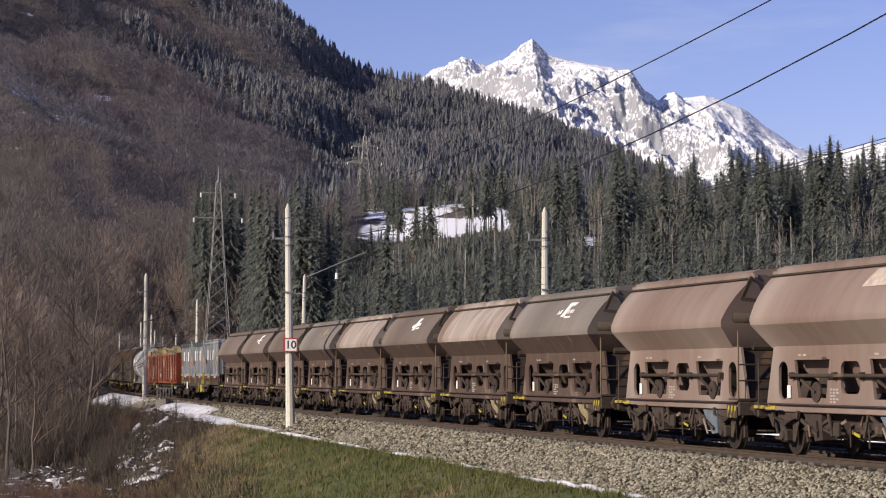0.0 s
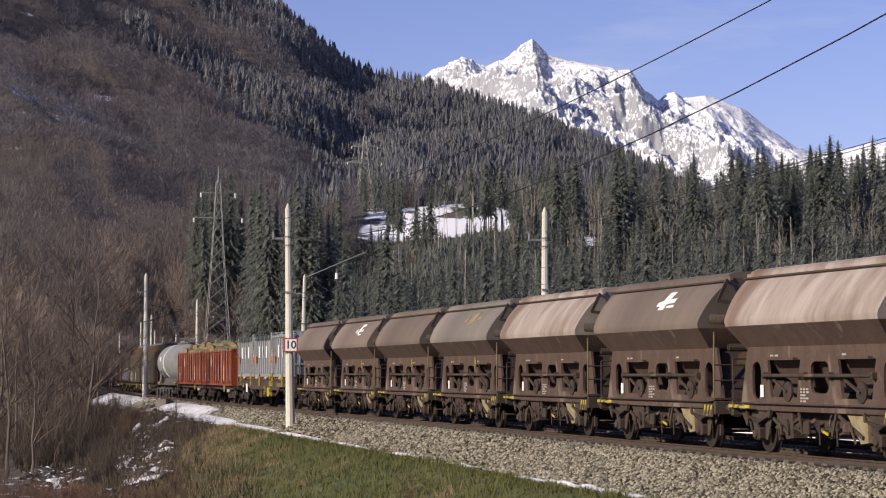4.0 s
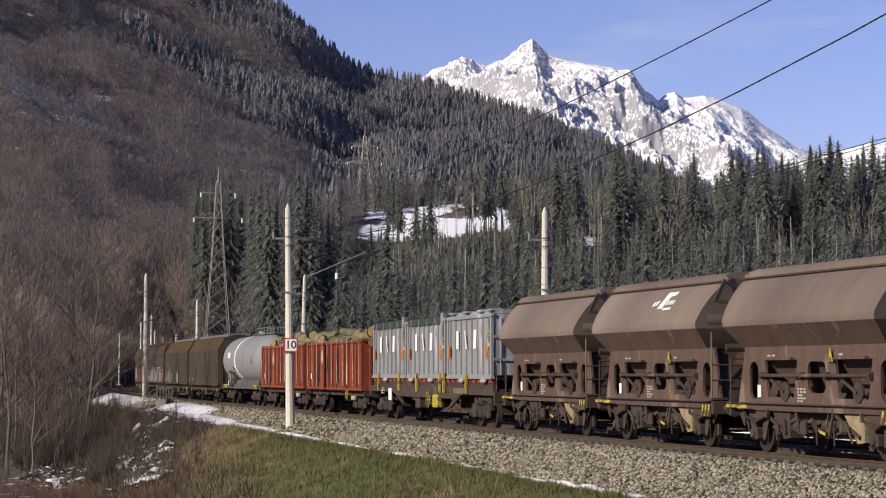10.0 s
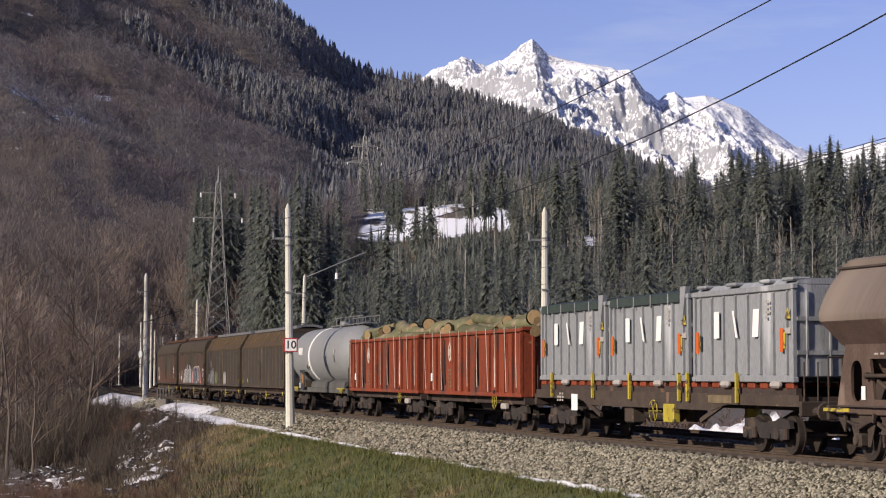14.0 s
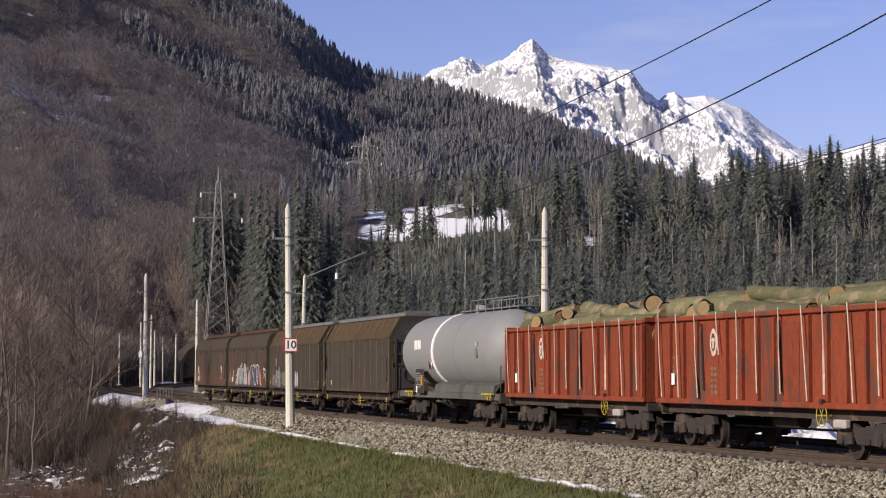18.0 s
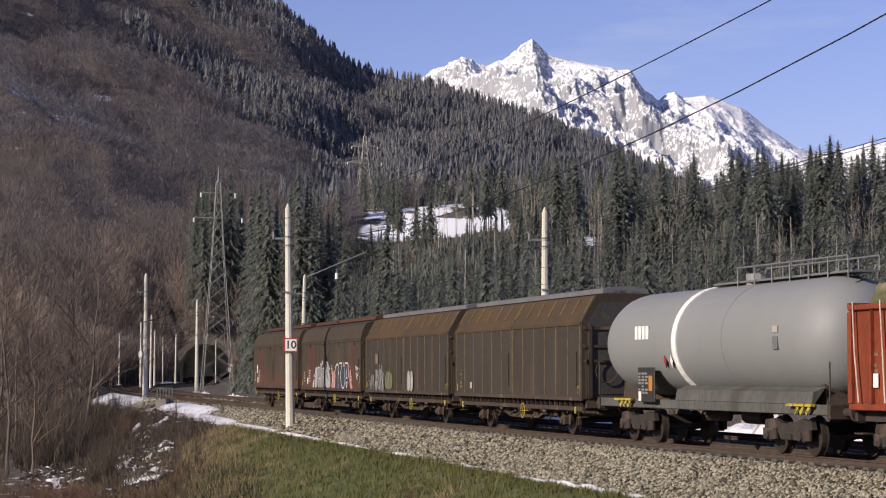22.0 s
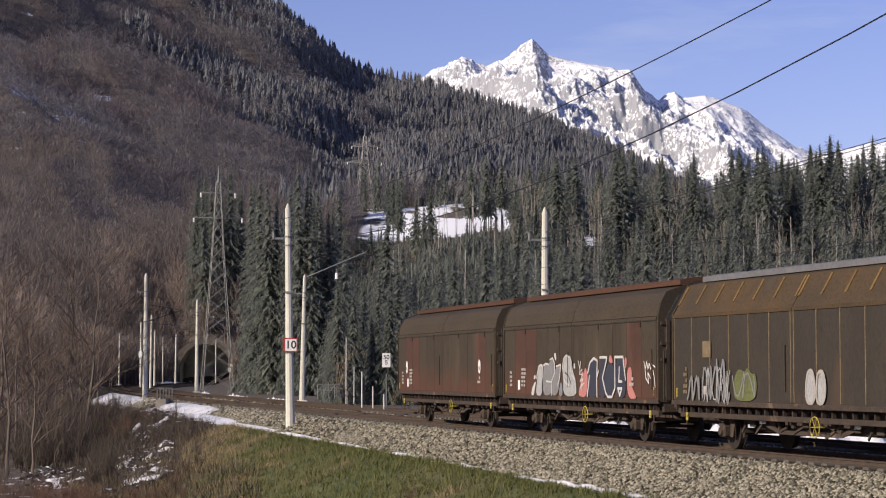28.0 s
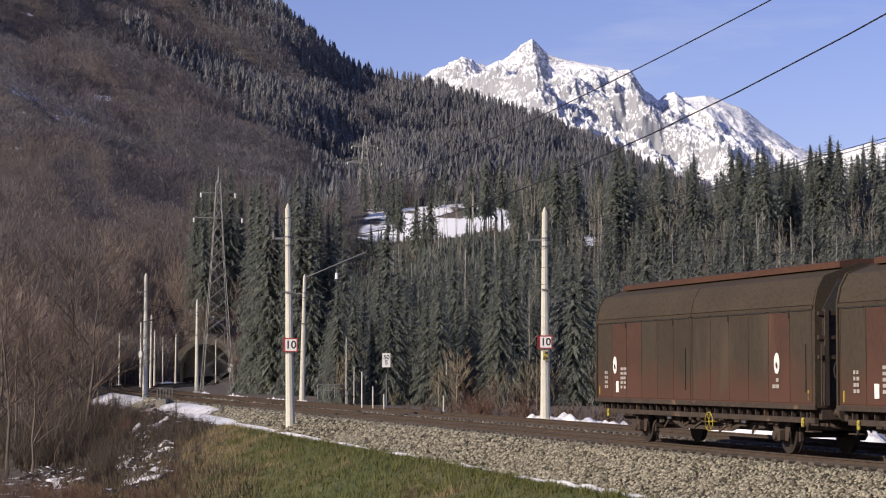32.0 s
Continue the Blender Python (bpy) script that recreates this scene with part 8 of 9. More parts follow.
def pylon(x, y, z, H, label, th=1.0, arms=((0.79, 4.1), (0.905, 2.9))):
    t = thing("lattice_pylon", label, "pylon", "power line pylons", pose(x, y, z, 0, 0, 12))
    def half(h):
        f = h / H
        return (2.6 * (1 - f / 0.62) + 1.0 * f / 0.62) if f < 0.62 else 1.0 - 0.72 * (f - 0.62) / 0.38
    lv = [H * f for f in (0, 0.10, 0.19, 0.27, 0.345, 0.415, 0.48, 0.54, 0.60, 0.66, 0.72, 0.78, 0.84, 0.90, 0.96)]
    for sx in (-1, 1):
        for sy in (-1, 1):
            bm = bmesh.new()
            for a, b in ((0, 0.62 * H), (0.62 * H, H * 0.96)):
                beam((sx * half(a), sy * half(a), a), (sx * half(b), sy * half(b), b), 0.125 * th, 0.125 * th, bm)
            part("leg", bm, M_PYLON, t)
    for face in range(4):
        for a, b in zip(lv, lv[1:]):
            for s0, s1 in ((-1, 1), (1, -1)):
                pa, pb = (s0 * half(a), -half(a)), (s1 * half(b), -half(b))
                q = [(pa, a), (pb, b)]
                ca, sa = ((1, 0), (0, 1), (-1, 0), (0, -1))[face]
                P = [Vector((p[0] * ca - p[1] * sa, p[0] * sa + p[1] * ca, h)) for p, h in q]
                part("brace", beam(P[0], P[1], 0.095 * th, 0.095 * th), M_PYLON, t)
    part("peak", rod((0, 0, H * 0.95), (0, 0, H * 1.03), 0.2, 0.05, 6), M_GALV, t)
    for f, w in arms:
        for sx in (-1, 1):
            bm = beam((0, -0.4, H * f), (sx * w, 0, H * f + 0.1), 0.16 * th, 0.18 * th)
            beam((0, 0.4, H * f), (sx * w, 0, H * f + 0.1), 0.16 * th, 0.18 * th, bm)
            beam((0, 0, H * f + 1.1), (sx * w, 0, H * f + 0.15), 0.11 * th, 0.11 * th, bm)
            part("crossarm", bm, M_PYLON, t)
            bm = rod((sx * w, 0, H * f), (sx * w, 0, H * f - 0.75), 0.2, 0.13, 10)
            part("insulator", bm, M_WHITE, t, "white insulator string")
    return t


d = 345.0
pylon(bearing(385) * d, d, -1.0, 37.0, "tall grey steel lattice power pylon near the tunnel", 0.68)
d = 620.0
gz = ground_at(bearing(645) * d, d)
pylon(bearing(645) * d, d, gz - 1, 1.94 + 0.1203 * d - gz, "grey steel lattice power pylon up the wooded slope", 1.7, ((0.64, 5.3), (0.83, 4.0)))


# ---- near ground ----
def stones_on_bed():
    """Loose stones that cover the shoulder of the ballast."""
    r = np.random.RandomState(9)
    base = np.array([(1, 0, 0), (-1, 0, 0), (0, 1, 0), (0, -1, 0), (0, 0, 1), (0, 0, -1)], float)
    tri = np.array([(0, 2, 4), (2, 1, 4), (1, 3, 4), (3, 0, 4), (2, 0, 5), (1, 2, 5), (3, 1, 5), (0, 3, 5)])
    S, Nn = [], []
    for s0, s1, cnt in ((40, 63, 17500), (15, 40, 9500), (-25, 15, 5500), (-75, -25, 2500)):
        S.append(r.uniform(s0, s1, cnt))
        Nn.append(np.where(r.rand(cnt) < 0.86, r.uniform(1.5, 4.4, cnt), r.uniform(-2.9, -1.4, cnt)))
    S, Nn = np.concatenate(S), np.concatenate(Nn)
    th = turn_at(S)
    X = np.interp(S, TS, TX) - Nn * np.cos(th)
    Y = np.interp(S, TS, TY) - Nn * np.sin(th)
    Z = np.interp(Nn, [-7.6, -6.3, 2.1, 4.3, 4.4], [-0.75, -0.2, -0.2, -1.0, -1.02])
    size = r.uniform(0.032, 0.078, len(S)) * np.interp(S, [-75, -25, 15, 60], [2.6, 1.6, 1.2, 0.95])
    sh = base[None] * r.uniform(0.65, 1.25, (len(S), 6, 3)) + r.uniform(-0.25, 0.25, (len(S), 6, 3))
    a = r.uniform(0, 6.28, len(S))
    c, s_ = np.cos(a)[:, None], np.sin(a)[:, None]
    x = (sh[..., 0] * c - sh[..., 1] * s_) * size[:, None] + X[:, None]
    y = (sh[..., 0] * s_ + sh[..., 1] * c) * size[:, None] + Y[:, None]
    z = sh[..., 2] * size[:, None] * 0.8 + Z[:, None] + 0.012
    V = np.stack([x, y, z], -1).reshape(-1, 3)
    F = (tri[None] + (np.arange(len(S)) * 6)[:, None, None]).reshape(-1, 3)
    m_ = island_mat("ballast_stones", (0.022, 0.02, 0.014), (0.365, 0.332, 0.25), 0.9)
    me = soup("ballast_stones", V, F, m_)
    tagged(new("ballast_stones", me), "loose grey-brown crushed stones on the ballast shoulder", "ballast", kind="stuff")


stones_on_bed()


def sleepers():
    me_bm = box((0, 0, -0.2), (0.26, 2.6, 0.12), None, 0.02)
    me = bpy.data.meshes.new("sleeper")
    me_bm.to_mesh(me)
    me_bm.free()
    me.materials.append(M_SLEEPER)
    for n0, s0, s1 in ((0.0, -38.0, 66.0), (TRACK2, -10.0, 50.0)):
        s = s0
        while s < s1:
            ob = new("sleeper", me)
            ob.parent = BED
            ob.matrix_basis = line_pose(s, n0) @ pose(0, 0, 0.035)
            s += 0.65


sleepers()


def blades(name, spots, colours, label, hmin, hmax, per=6, spread=0.14, width=0.012, seed=3):
    """Tufts of grass: single bent slivers. spots: x, y, z."""
    r = np.random.RandomState(seed)
    n = len(spots) * per
    P = np.repeat(spots, per, 0) + np.concatenate([r.normal(0, spread, (n, 2)), np.zeros((n, 1))], 1)
    clump = np.clip(0.5 + 0.45 * waves(P[:, 0], P[:, 1], 44, 2.4) + 0.35 * waves(P[:, 0], P[:, 1], 45, 0.8), 0, 1)
    h = r.uniform(hmin, hmax, n) * (0.5 + 1.1 * clump)
    lean = r.normal(0, 0.35, (n, 2)) * h[:, None]
    a = r.uniform(0, 3.14, n)
    w = np.stack([np.cos(a), np.sin(a), np.zeros(n)], 1) * width
    tip = P + np.concatenate([lean, h[:, None]], 1)
    V = np.stack([P - w, P + w, tip], 1).reshape(-1, 3)
    F = np.arange(n * 3).reshape(-1, 3)
    me = soup(name, V, F, colours)
    me.attributes.new("tone", "FLOAT", "POINT").data.foreach_set("value", np.repeat(clump, 3).astype(np.float32))
    return tagged(new(name, me), label, "grass", kind="stuff")


r = np.random.RandomState(17)
gs = np.concatenate([r.uniform(30, 64, 9000), r.uniform(-8, 30, 9000)])
gn = 4.5 + 8.5 * r.rand(18000) ** 1.2
gn = np.where((gs > 41) & (gs < 59), np.maximum(gn, 4.95), gn)
gth = turn_at(gs)
gx = np.interp(gs, TS, TX) - gn * np.cos(gth)
gy = np.interp(gs, TS, TY) - gn * np.sin(gth)
gz = ground_z(gx, gy)
dry = waves(gx, gy, 41, 8.0) + 0.6 * waves(gx, gy, 42, 2.6) + (gn - 8.5) * 0.25 + np.interp(gs - 2.6 * (gn - 5), [-14, 2, 22], [2.2, 1.0, -0.25]) > 0.3
G3 = np.stack([gx, gy, gz - 0.02], 1)
M_BLADE = island_mat("green_grass", (0.036, 0.047, 0.013), (0.135, 0.135, 0.046), tone=0.55)
M_DRY = island_mat("dry_grass", (0.1, 0.078, 0.038), (0.265, 0.205, 0.107), tone=0.45)
blades("green_grass", G3[~dry], M_BLADE, "short green winter grass on the embankment", 0.05, 0.19, 8)
blades("dry_grass", G3[dry], M_DRY, "straw-coloured dry grass on the embankment", 0.08, 0.24, 6)
# brown grass and litter down by the stream
M_LITTER = island_mat("withered_grass", (0.04, 0.03, 0.022), (0.094, 0.072, 0.049))
r = np.random.RandomState(18)
lx = r.uniform(-0.225, -0.09, 6000)
ld = r.uniform(62, 170, 6000)
ln = line_coords(lx * ld, ld)[1]
lk = (ln > 8) & ~((ln > 13) & (ln < 23) & (r.rand(6000) < 0.85))
blades("stream_bank_grass", np.stack([lx * ld, ld, ground_z(lx * ld, ld) - 0.02], 1)[lk], M_LITTER, "withered brown grass by the stream", 0.2, 0.6, 6, 0.3, 0.02, 5)


# dark brush on the slope below the drift
r = np.random.RandomState(19)
ws = r.uniform(-90, 4, 11000)
wn = r.uniform(5.2, 12.5, 11000)
wok = (ws < (wn - 5) * 2.6 - 9) & ~((ws > -14) & (wn > 8) & (wn < 11.2) & (r.rand(11000) < 0.7))
wth = turn_at(ws)
wx, wy = np.interp(ws, TS, TX) - wn * np.cos(wth), np.interp(ws, TS, TY) - wn * np.sin(wth)
M_BRUSH = island_mat("dark_slope_brush", (0.03, 0.023, 0.018), (0.088, 0.068, 0.05))
blades("slope_brush", np.stack([wx, wy, ground_z(wx, wy) - 0.02], 1)[wok], M_BRUSH, "dark brown withered brush on the slope below the track", 0.15, 0.5, 6, 0.25, 0.016, 6)


# ---- boulders and snow by the stream ----
def rock_snow():
    m = mat("wet_boulder", (0.06, 0.052, 0.046), (0.034, 0.03, 0.027), 0.85, 0, 2, 18, 0.6, (0.10, 0.092, 0.082), 0.2)
    nt = m.node_tree
    b = nt.nodes["Principled BSDF"]
    old = b.inputs["Base Color"].links[0].from_socket
    geo = nt.nodes.new("ShaderNodeNewGeometry")
    sep = nt.nodes.new("ShaderNodeSeparateXYZ")
    nt.links.new(geo.outputs["Normal"], sep.inputs[0])
    nz = nt.nodes.new("ShaderNodeTexNoise")
    nz.inputs["Scale"].default_value = 1.3
    nt.links.new(geo.outputs["Position"], nz.inputs["Vector"])
    ad = nt.nodes.new("ShaderNodeMath")
    nt.links.new(sep.outputs[2], ad.inputs[0])
    nt.links.new(nz.outputs[0], ad.inputs[1])
    mr = nt.nodes.new("ShaderNodeMapRange")
    mr.inputs[1].default_value, mr.inputs[2].default_value = 1.42, 1.5
    nt.links.new(ad.outputs[0], mr.inputs[0])
    mx = nt.nodes.new("ShaderNodeMix")
    mx.data_type = "RGBA"
    nt.links.new(mr.outputs[0], mx.inputs[0])
    nt.links.new(old, mx.inputs[6])
    mx.inputs[7].default_value = (0.80, 0.81, 0.84, 1)
    nt.links.new(mx.outputs[2], b.inputs["Base Color"])
    return m


M_WETROCK = rock_snow()


def boulder(seed, size):
    t = tagged(obj("boulder", _boulder(seed, size), M_WETROCK), "dark stream boulder with snow on top", "boulder", "boulders on the stream bank")
    return t


def _boulder(seed, size):
    bm = bmesh.new()
    bmesh.ops.create_icosphere(bm, subdivisions=2, radius=size)
    o = Vector((seed * 7.1, seed * 3.3, 0))
    for v in bm.verts:
        d = v.co.normalized()
        v.co = d * size * (0.75 + 0.55 * noise.noise(d * 1.3 + o) + 0.2 * noise.noise(d * 3.1 + o))
        v.co.z *= 0.65
    return bm


rng = random.Random(23)
brocks = [boulder(i, s_) for i, s_ in enumerate((0.45, 0.6, 0.8, 0.5, 0.35, 0.7))]
for i in range(215):
    s = rng.uniform(-36, 9)
    n = float(np.interp(s, [-36, -18, -4, 9], [5.2, 7.9, 9.6, 10.8])) + rng.gauss(0, 0.8)
    if i > 140:
        s, n = rng.uniform(-22, -4), rng.uniform(11.6, 14.8)
    p = on_line(s, n)
    p.z = ground_at(p.x, p.y) + 0.1
    m = Matrix.Translation(p) @ pose(0, 0, 0, rng.uniform(-25, 25), rng.uniform(-25, 25), rng.uniform(0, 360))
    k = rng.uniform(0.3, 0.75)
    if i < 6:
        brocks[i].matrix_basis = m
        c = brocks[i]
    else:
        c = copy_thing(rng.choice(brocks), m)
    c.scale = (k, k * rng.uniform(0.8, 1.2), k)


def snow_heap(name, s, n, ls, ln_, h, seed, label):
    """A low drift, humped and ragged, lying along the line."""
    bm = bmesh.new()
    N, Mq = 64, 14
    rows = []
    flat = []
    for i in range(N + 1):
        for j in range(Mq + 1):
            a, b = i / N * 2 - 1, j / Mq * 2 - 1
            p = on_line(s + a * ls, n + b * ln_ * (1 + 0.25 * noise.noise(Vector((a * 3, b * 3, seed)))))
            flat.append((p.x, p.y))
    flat = np.array(flat)
    gz_ = [float(q) for q in ground_z(flat[:, 0], flat[:, 1])]
    for i in range(N + 1):
        row = []
        for j in range(Mq + 1):
            a, b = i / N * 2 - 1, j / Mq * 2 - 1
            edge = 1 + 0.25 * noise.noise(Vector((a * 3, b * 3, seed)))
            p = on_line(s + a * ls, n + b * ln_ * edge)
            q = max(0.0, 1 - a * a) * max(0.0, 1 - b * b)
            p.z = gz_[i * (Mq + 1) + j] - 0.06 + h * (q ** 0.6) * (0.7 + 0.6 * noise.noise(Vector((a * 6, b * 4, seed + 3))) + 0.4 * noise.noise(Vector((a * ls * 0.8, b * 3, seed + 5))))
            if abs(n) < 4.4:
                p.z = max(p.z, float(np.interp(abs(n + b * ln_), [2.1, 4.3], [-0.2, -1.0])) - 0.03 + h * q)
            row.append(bm.verts.new(p))
        rows.append(row)
    for a, b in zip(rows, rows[1:]):
        for j in range(Mq):
            bm.faces.new((a[j], b[j], b[j + 1], a[j + 1]))
    ob = obj(name, bm, M_SNOW, None, True)
    for k in ob.data.polygons:
        k.use_smooth = True
    return tagged(ob, label, "snow", kind="stuff")


snow_heap("snow_drift", -40, 3.5, 15, 1.5, 0.42, 3, "grey-white ploughed snow beside the rails")
snow_heap("snow_drift", -22, 4.2, 13, 0.95, 0.3, 4, "grey-white ploughed snow along the ballast")
snow_heap("snow_drift", -6, 4.12, 11, 0.5, 0.18, 5, "thin strip of old snow along the path")
snow_heap("snow_patch", -13, 13.2, 8, 1.4, 0.2, 8, "old snow lying in the stream bed")
snow_heap("snow_patch", 2, 10.6, 5, 0.8, 0.2, 10, "old snow between the boulders")
for s, n, ls, w, h in ((9, 4.15, 7, 0.24, 0.18), (20, 4.2, 5.5, 0.19, 0.15), (30, 4.22, 3.2, 0.17, 0.14), (38.5, 4.32, 3.0, 0.16, 0.14), (50.5, 4.44, 8.5, 0.36, 0.15), (61, 4.55, 4, 0.17, 0.13)):
    snow_heap("snow_drift", s, n, ls, w, h, int(s), "thin broken strip of old snow along the path")
for s, ls, w in ((-128, 16, 0.25), (-92, 13, 0.22), (-66, 9, 0.2)):
    snow_heap("snow_drift", s, -7.9, ls, w, 0.55, int(-s), "low streak of snow beyond the tracks")
snow_heap("snow_drift", -300, -2.1, 34, 0.55, 0.3, 22, "snow left between the tracks before the tunnel")
snow_heap("snow_drift", -336, 3.2, 22, 1.2, 0.5, 21, "snow left on the track bed before the tunnel")
snow_heap("snow_drift", -97, 3.7, 31, 1.8, 0.5, 9, "old snow on the shoulder of the track beside the steps")


def snow_tongue(a, b, w, h, seed):
    """A ragged tongue of snow lying across the slope from a to b, given as (s, n)."""
    bm = bmesh.new()
    N, Mq = 18, 5
    pa, pb = on_line(*a), on_line(*b)
    across = Vector((pb.y - pa.y, pa.x - pb.x, 0)).normalized()
    rows = []
    for i in range(N + 1):
        f = i / N
        row = []
        for j in range(Mq + 1):
            g = j / Mq * 2 - 1
            wob = noise.noise(Vector((f * 4, 3.0, seed)))
            p = pa.lerp(pb, f) + across * (w * (0.35 + 0.65 * math.sin(3.14 * f)) * (g * (0.8 + 0.7 * noise.noise(Vector((f * 7, g * 2, seed)))) + 0.8 * wob))
            q = max(0.0, 1 - g * g) * math.sin(3.14 * f) ** 0.4
            p.z = ground_at(p.x, p.y) - 0.05 + h * q * (0.8 + 0.5 * noise.noise(Vector((f * 5, g * 2, seed + 4))))
            row.append(bm.verts.new(p))
        rows.append(row)
    for u_, v_ in zip(rows, rows[1:]):
        for j in range(Mq):
            bm.faces.new((u_[j], v_[j], v_[j + 1], u_[j + 1]))
    return tagged(obj("snow_streak", bm, M_SNOW, None, True), "streak of old snow across the dark slope", "snow", "snow streaks on the slope", kind="stuff")


for k, (a, b) in enumerate((((-10.6, 10.3), (-10.7, 9.5)), ((-6.2, 10.4), (-9.1, 8.8)), ((-2.9, 10.6), (-2.9, 9.6)), ((3.1, 10.6), (3.9, 9.4)), ((4.3, 10.9), (6.1, 10.0)), ((-4.3, 9.1), (-4.9, 8.3)), ((-9.4, 8.2), (-9.1, 7.5)), ((-28.0, 7.7), (-29.0, 6.7)),
                           ((-35.0, 6.1), (-36.4, 5.4)), ((-25.8, 6.2), (-26.1, 5.5)), ((-21.1, 7.1), (-27.6, 6.1)), ((-17.3, 8.3), (-18.1, 7.6)), ((-18.7, 14.8), (-16.9, 13.0)), ((-10.8, 14.3), (-10.6, 12.5)), ((-7.2, 13.4), (-7.3, 11.8)), ((-14.9, 12.2), (-13.2, 11.4)))):
    snow_tongue(a, b, 1.0 if k < 6 else 0.45, 0.38, k)
snow_heap("snow_drift", 7, -9.8, 11, 1.1, 1.0, 11, "white snow bank beyond the tracks")
snow_heap("snow_drift", 24, -13.2, 13, 1.5, 1.3, 12, "white snow bank beyond the tracks")


# ---- bare shrubs and trees ----
def strip(bm, a, b, r0, r1):
    """A thin three-sided twig."""
    a, b = Vector(a), Vector(b)
    d = (b - a)
    if d.length < 1e-4:
        return
    q = d.to_track_quat("Z", "Y")
    A, B = [], []
    for k in range(3):
        o = q @ Vector((math.cos(2.094 * k), math.sin(2.094 * k), 0))
        A.append(bm.verts.new(a + o * r0))
        B.append(bm.verts.new(b + o * r1))
    for k in range(3):
        bm.faces.new((A[k], A[(k + 1) % 3], B[(k + 1) % 3], B[k]))


def shrub(seed, height, stems, material, label, spread=0.55, name="bare_shrub"):
    rng = random.Random(seed)
    t = thing(name, label, "shrub", "bare shrubs by the stream")
    sb, tb = bmesh.new(), bmesh.new()
    for k in range(stems):
        a = rng.uniform(0, 6.28)
        out = rng.uniform(0.1, 1.0) * spread * height
        h = height * rng.uniform(0.55, 1.0)
        p = Vector((rng.uniform(-.15, .15) * height * 0.5, rng.uniform(-.15, .15) * height * 0.5, -0.1))
        segs = 4
        r0 = 0.012 * height * rng.uniform(0.35, 0.7)
        last = p
        for j in range(segs):
            f = (j + 1) / segs
            q = p + Vector((math.cos(a) * out * f ** 1.4, math.sin(a) * out * f ** 1.4, h * (f ** 0.85)))
            q += Vector((rng.uniform(-.04, .04), rng.uniform(-.04, .04), 0)) * height
            strip(sb, last, q, r0 * (1 - 0.85 * (f - 1 / segs)), r0 * (1 - 0.85 * f))
            for i in range(2):
                o = last.lerp(q, rng.random())
                L = height * rng.uniform(0.08, 0.22)
                d = Vector((rng.uniform(-1, 1), rng.uniform(-1, 1), rng.uniform(0.3, 1.6))).normalized()
                strip(tb, o, o + d * L, r0 * 0.35, r0 * 0.12)
            last = q
    part("stem_clump", sb, material, t)["kind"] = "stuff"
    part("twig_mass", tb, material, t)["kind"] = "stuff"
    return t


def bare_tree(seed, height, material, label):
    rng = random.Random(seed)
    t = thing("bare_tree", label, "tree", "bare trees by the stream")
    trunk, limbs, twigs = bmesh.new(), bmesh.new(), bmesh.new()
    pts = [Vector((0, 0, -0.4))]
    for k in range(7):
        pts.append(pts[-1] + Vector((rng.uniform(-.05, .05) * height * 0.5, rng.uniform(-.05, .05) * height * 0.5, (height + 0.4) / 7)))
    R = 0.0095 * height
    for k in range(7):
        rod(pts[k], pts[k + 1], R * (1 - k / 7.3), R * (1 - (k + 1) / 7.3), 7, trunk)

    def grow(o, d, L, r_, depth):
        q = o + d * L
        mid = o.lerp(q, 0.5) + Vector((rng.uniform(-.06, .06), rng.uniform(-.06, .06), rng.uniform(0, .08))) * L
        bm = limbs if depth < 2 else twigs
        strip(bm, o, mid, r_, r_ * 0.75)
        strip(bm, mid, q, r_ * 0.75, r_ * 0.45)
        if depth >= 3:
            return
        for i in range(4 if depth < 2 else 4):
            f = rng.uniform(0.35, 1.0)
            p = (o.lerp(mid, f * 2) if f < 0.5 else mid.lerp(q, f * 2 - 1))
            e = (d + Vector((rng.uniform(-1, 1), rng.uniform(-1, 1), rng.uniform(-0.1, 0.9))) * 0.75).normalized()
            grow(p, e, L * rng.uniform(0.4, 0.62), r_ * 0.5, depth + 1)

    for k in range(17):
        f = rng.uniform(0.22, 0.98)
        i = min(6, int(f * 7))
        o = pts[i].lerp(pts[i + 1], f * 7 - i)
        a = rng.uniform(0, 6.28)
        d = Vector((math.cos(a), math.sin(a), rng.uniform(0.5, 1.3))).normalized()
        grow(o, d, height * (0.34 - 0.22 * f) * rng.uniform(0.8, 1.2), R * (0.5 - 0.35 * f), 0)
    part("trunk", trunk, M_BARK, t)
    part("limb_work", limbs, material, t)["kind"] = "stuff"
    part("twig_mass", twigs, material, t)["kind"] = "stuff"
    return t


def strew(protos, spots, rng, sink=0.05):
    for i, (u, d, k) in enumerate(spots):
        p = place(u, d)
        p.z -= sink
        m = Matrix.Translation(p) @ pose(0, 0, 0, 0, 0, rng.uniform(0, 360))
        if i < len(protos):
            protos[i].matrix_basis = m
            ob = protos[i]
        else:
            ob = copy_thing(protos[i % len(protos)], m)
        ob.scale = (k, k, k)


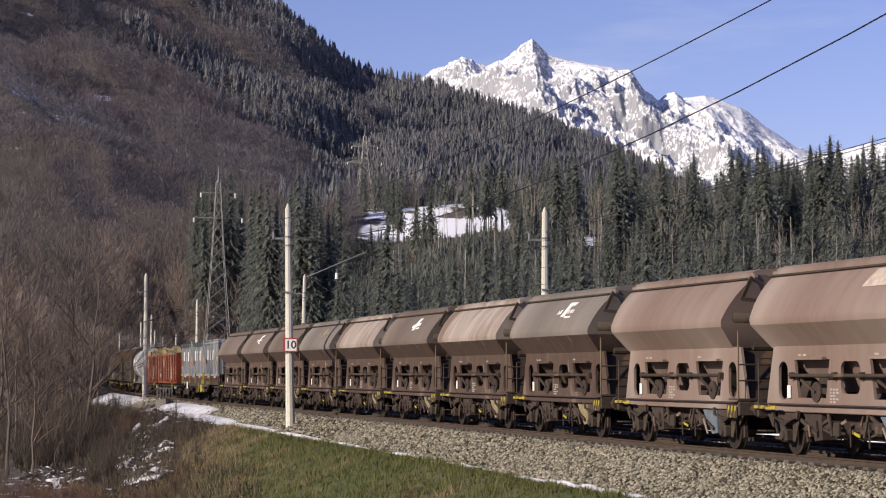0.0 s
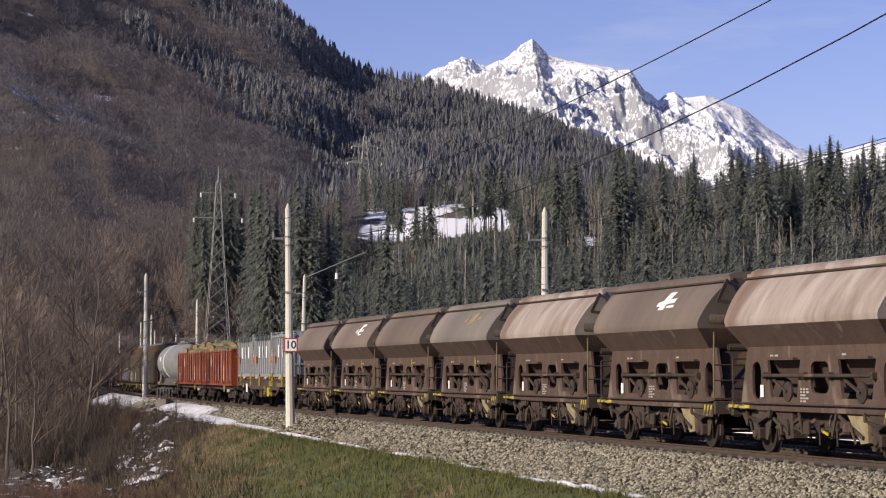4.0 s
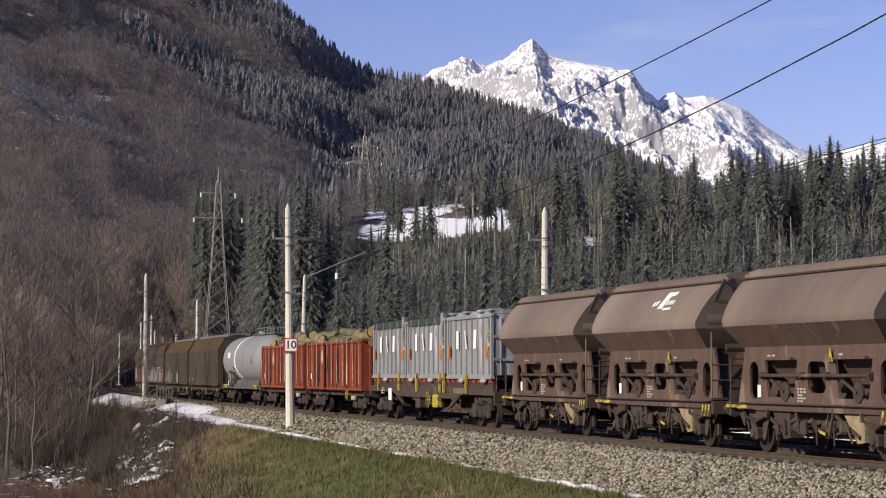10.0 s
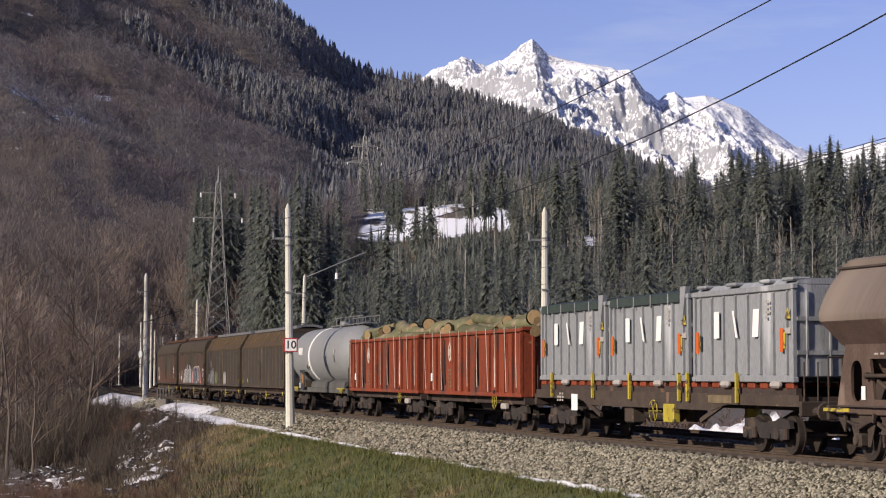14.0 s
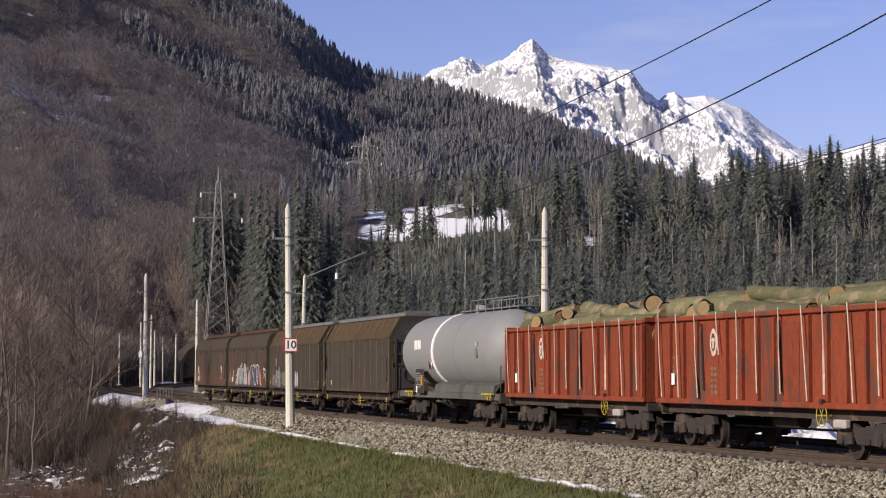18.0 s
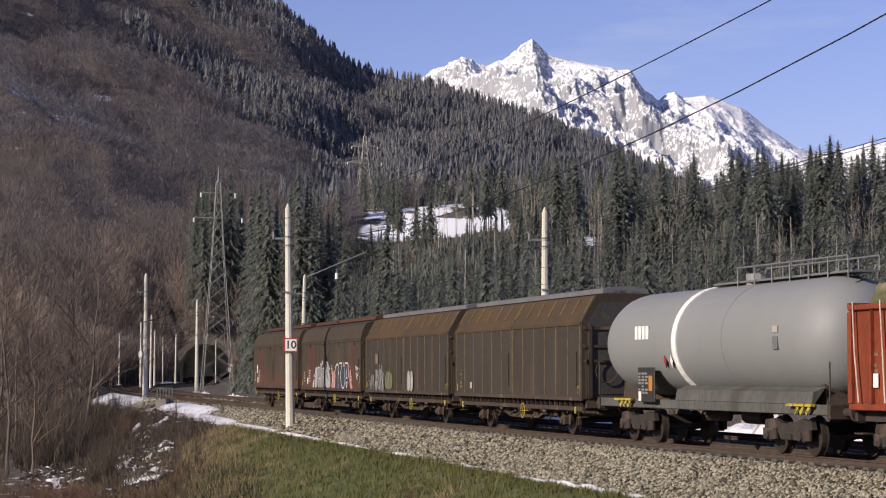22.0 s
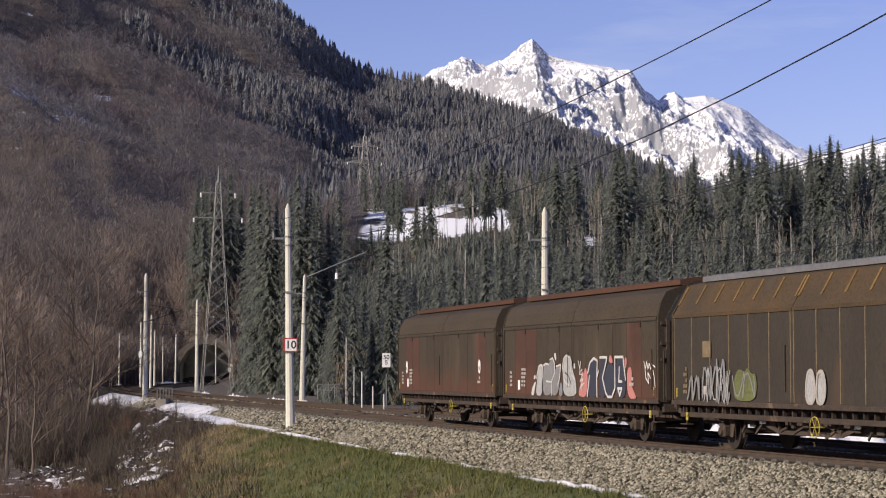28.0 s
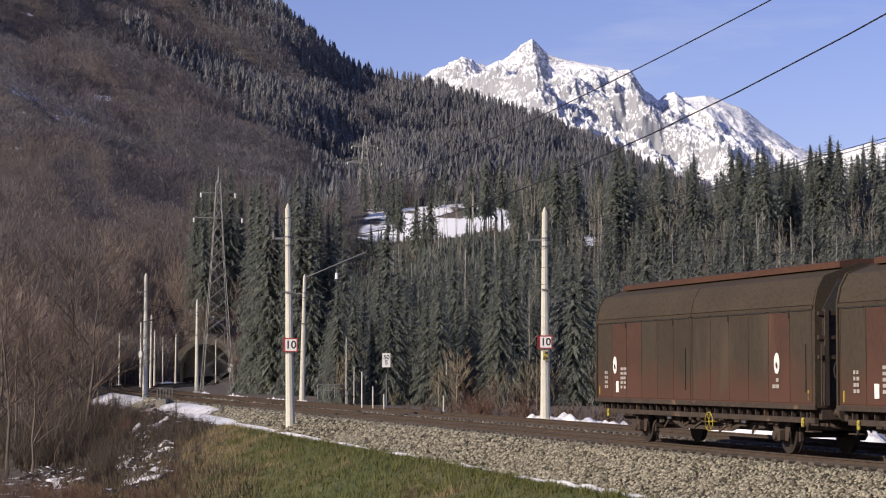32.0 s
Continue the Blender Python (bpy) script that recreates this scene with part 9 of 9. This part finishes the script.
rng = random.Random(51)
M_TWIGB = island_mat("brown_twigs", (0.05, 0.039, 0.03), (0.119, 0.094, 0.072))
M_TWIGT = island_mat("red_brown_branches", (0.06, 0.044, 0.035), (0.125, 0.093, 0.073))
trees_b = [bare_tree(200 + i, h, M_TWIGT, "leafless brown tree with fine branches by the stream") for i, h in enumerate((12, 10, 13, 9))]
spots = [(bearing(px), d, k) for px, d, k in ((152, 136, 1.1), (62, 127, 0.9), (15, 118, 0.95), (100, 150, 1.2), (-10, 130, 1.1), (40, 150, 1.2), (120, 168, 1.2), (75, 180, 1.2), (5, 165, 1.2), (175, 185, 1.0), (35, 140, 1.0), (85, 132, 0.8), (130, 150, 0.9), (-20, 150, 1.2), (58, 112, 0.7), (20, 175, 1.3), (150, 172, 1.1))]
strew(trees_b, spots, rng, 0.1)
shr = [shrub(300 + i, h, 26, M_TWIGB, "leafless brown willow shrub with arching stems", sp) for i, (h, sp) in enumerate(((3.2, 0.5), (2.6, 0.7), (4.2, 0.4), (3.6, 0.6)))]
spots = []
for i in range(75):
    spots.append((bearing(rng.uniform(-40, 150)), rng.uniform(118, 165), rng.uniform(0.7, 1.25)))
for i in range(22):
    spots.append((bearing(rng.uniform(130, 235)), rng.uniform(128, 165), rng.uniform(0.4, 0.75)))
for i in range(9):
    spots.append((bearing(rng.uniform(150, 212)), rng.uniform(101, 110), rng.uniform(0.5, 0.75)))
for i in range(16):
    spots.append((bearing(rng.uniform(205, 330)), rng.uniform(104, 128), rng.uniform(0.2, 0.36)))
for i in range(60):
    q = on_line(rng.uniform(-32, 8), rng.uniform(6.6, 11.5))
    spots.append((q.x / q.y, q.y, rng.uniform(0.16, 0.34)))
spots += [(bearing(325), 107, 0.42), (bearing(338), 105, 0.36), (bearing(10), 100, 0.8), (bearing(-5), 104, 0.8)]
strew(shr, spots, rng)
shr2 = [shrub(320 + i, h, 34, M_TWIGRED, "low reddish-brown twiggy shrub", sp) for i, (h, sp) in enumerate(((1.5, 0.7), (1.1, 0.9), (1.9, 0.6)))]
spots = []
for i in range(75):
    px = rng.uniform(-20, 330)
    spots.append((bearing(px), rng.uniform(80, 91), rng.uniform(0.7, 1.0) if px < 170 else rng.uniform(0.35, 0.6)))
for i in range(10):
    spots.append((bearing(rng.uniform(200, 290)), rng.uniform(118, 140), rng.uniform(0.5, 0.9)))
for px, d, k in ((760, 55.5, 0.5), (725, 57, 0.5), (800, 54, 0.4), (745, 54.5, 0.45), (700, 56, 0.35), (850, 53, 0.4), (640, 58, 0.3), (480, 62, 0.5), (400, 64, 0.5), (340, 72, 0.6)):
    spots.append((bearing(px), d, k))
for i in range(12):
    spots.append((bearing(rng.uniform(830, 960)), rng.uniform(112, 125), rng.uniform(1.0, 1.6)))
strew(shr2, spots, rng)


# ---- motion of the train ----
def advance(t):
    """How far the train has come at t seconds."""
    ts, ss = zip(*ADVANCE)
    w = np.linspace(-0.8, 0.8, 9)
    lo, hi = (ss[1] - ss[0]) / (ts[1] - ts[0]), (ss[-1] - ss[-2]) / (ts[-1] - ts[-2])
    q = t + w
    v = np.interp(q, ts, ss) + np.minimum(q, 0) * lo + np.maximum(q - 32, 0) * hi
    return float(v.mean())


def motions():
    times = [float(t) for t in range(33)]
    for ob, s, local in train:
        walk(ob, [(t, line_pose(s + advance(t)) @ local) for t in times])
    ticks = [k / 15 for k in range(481)]
    turns = [Matrix.Rotation(advance(t) / 0.46, 4, "Y") for t in ticks]
    for ob, s, local in train:
        for w in ob.children_recursive:
            if w.name.startswith("wheelset"):
                at = Matrix.Translation(w.location)
                walk(w, [(t, at @ m) for t, m in zip(ticks, turns)])


motions()
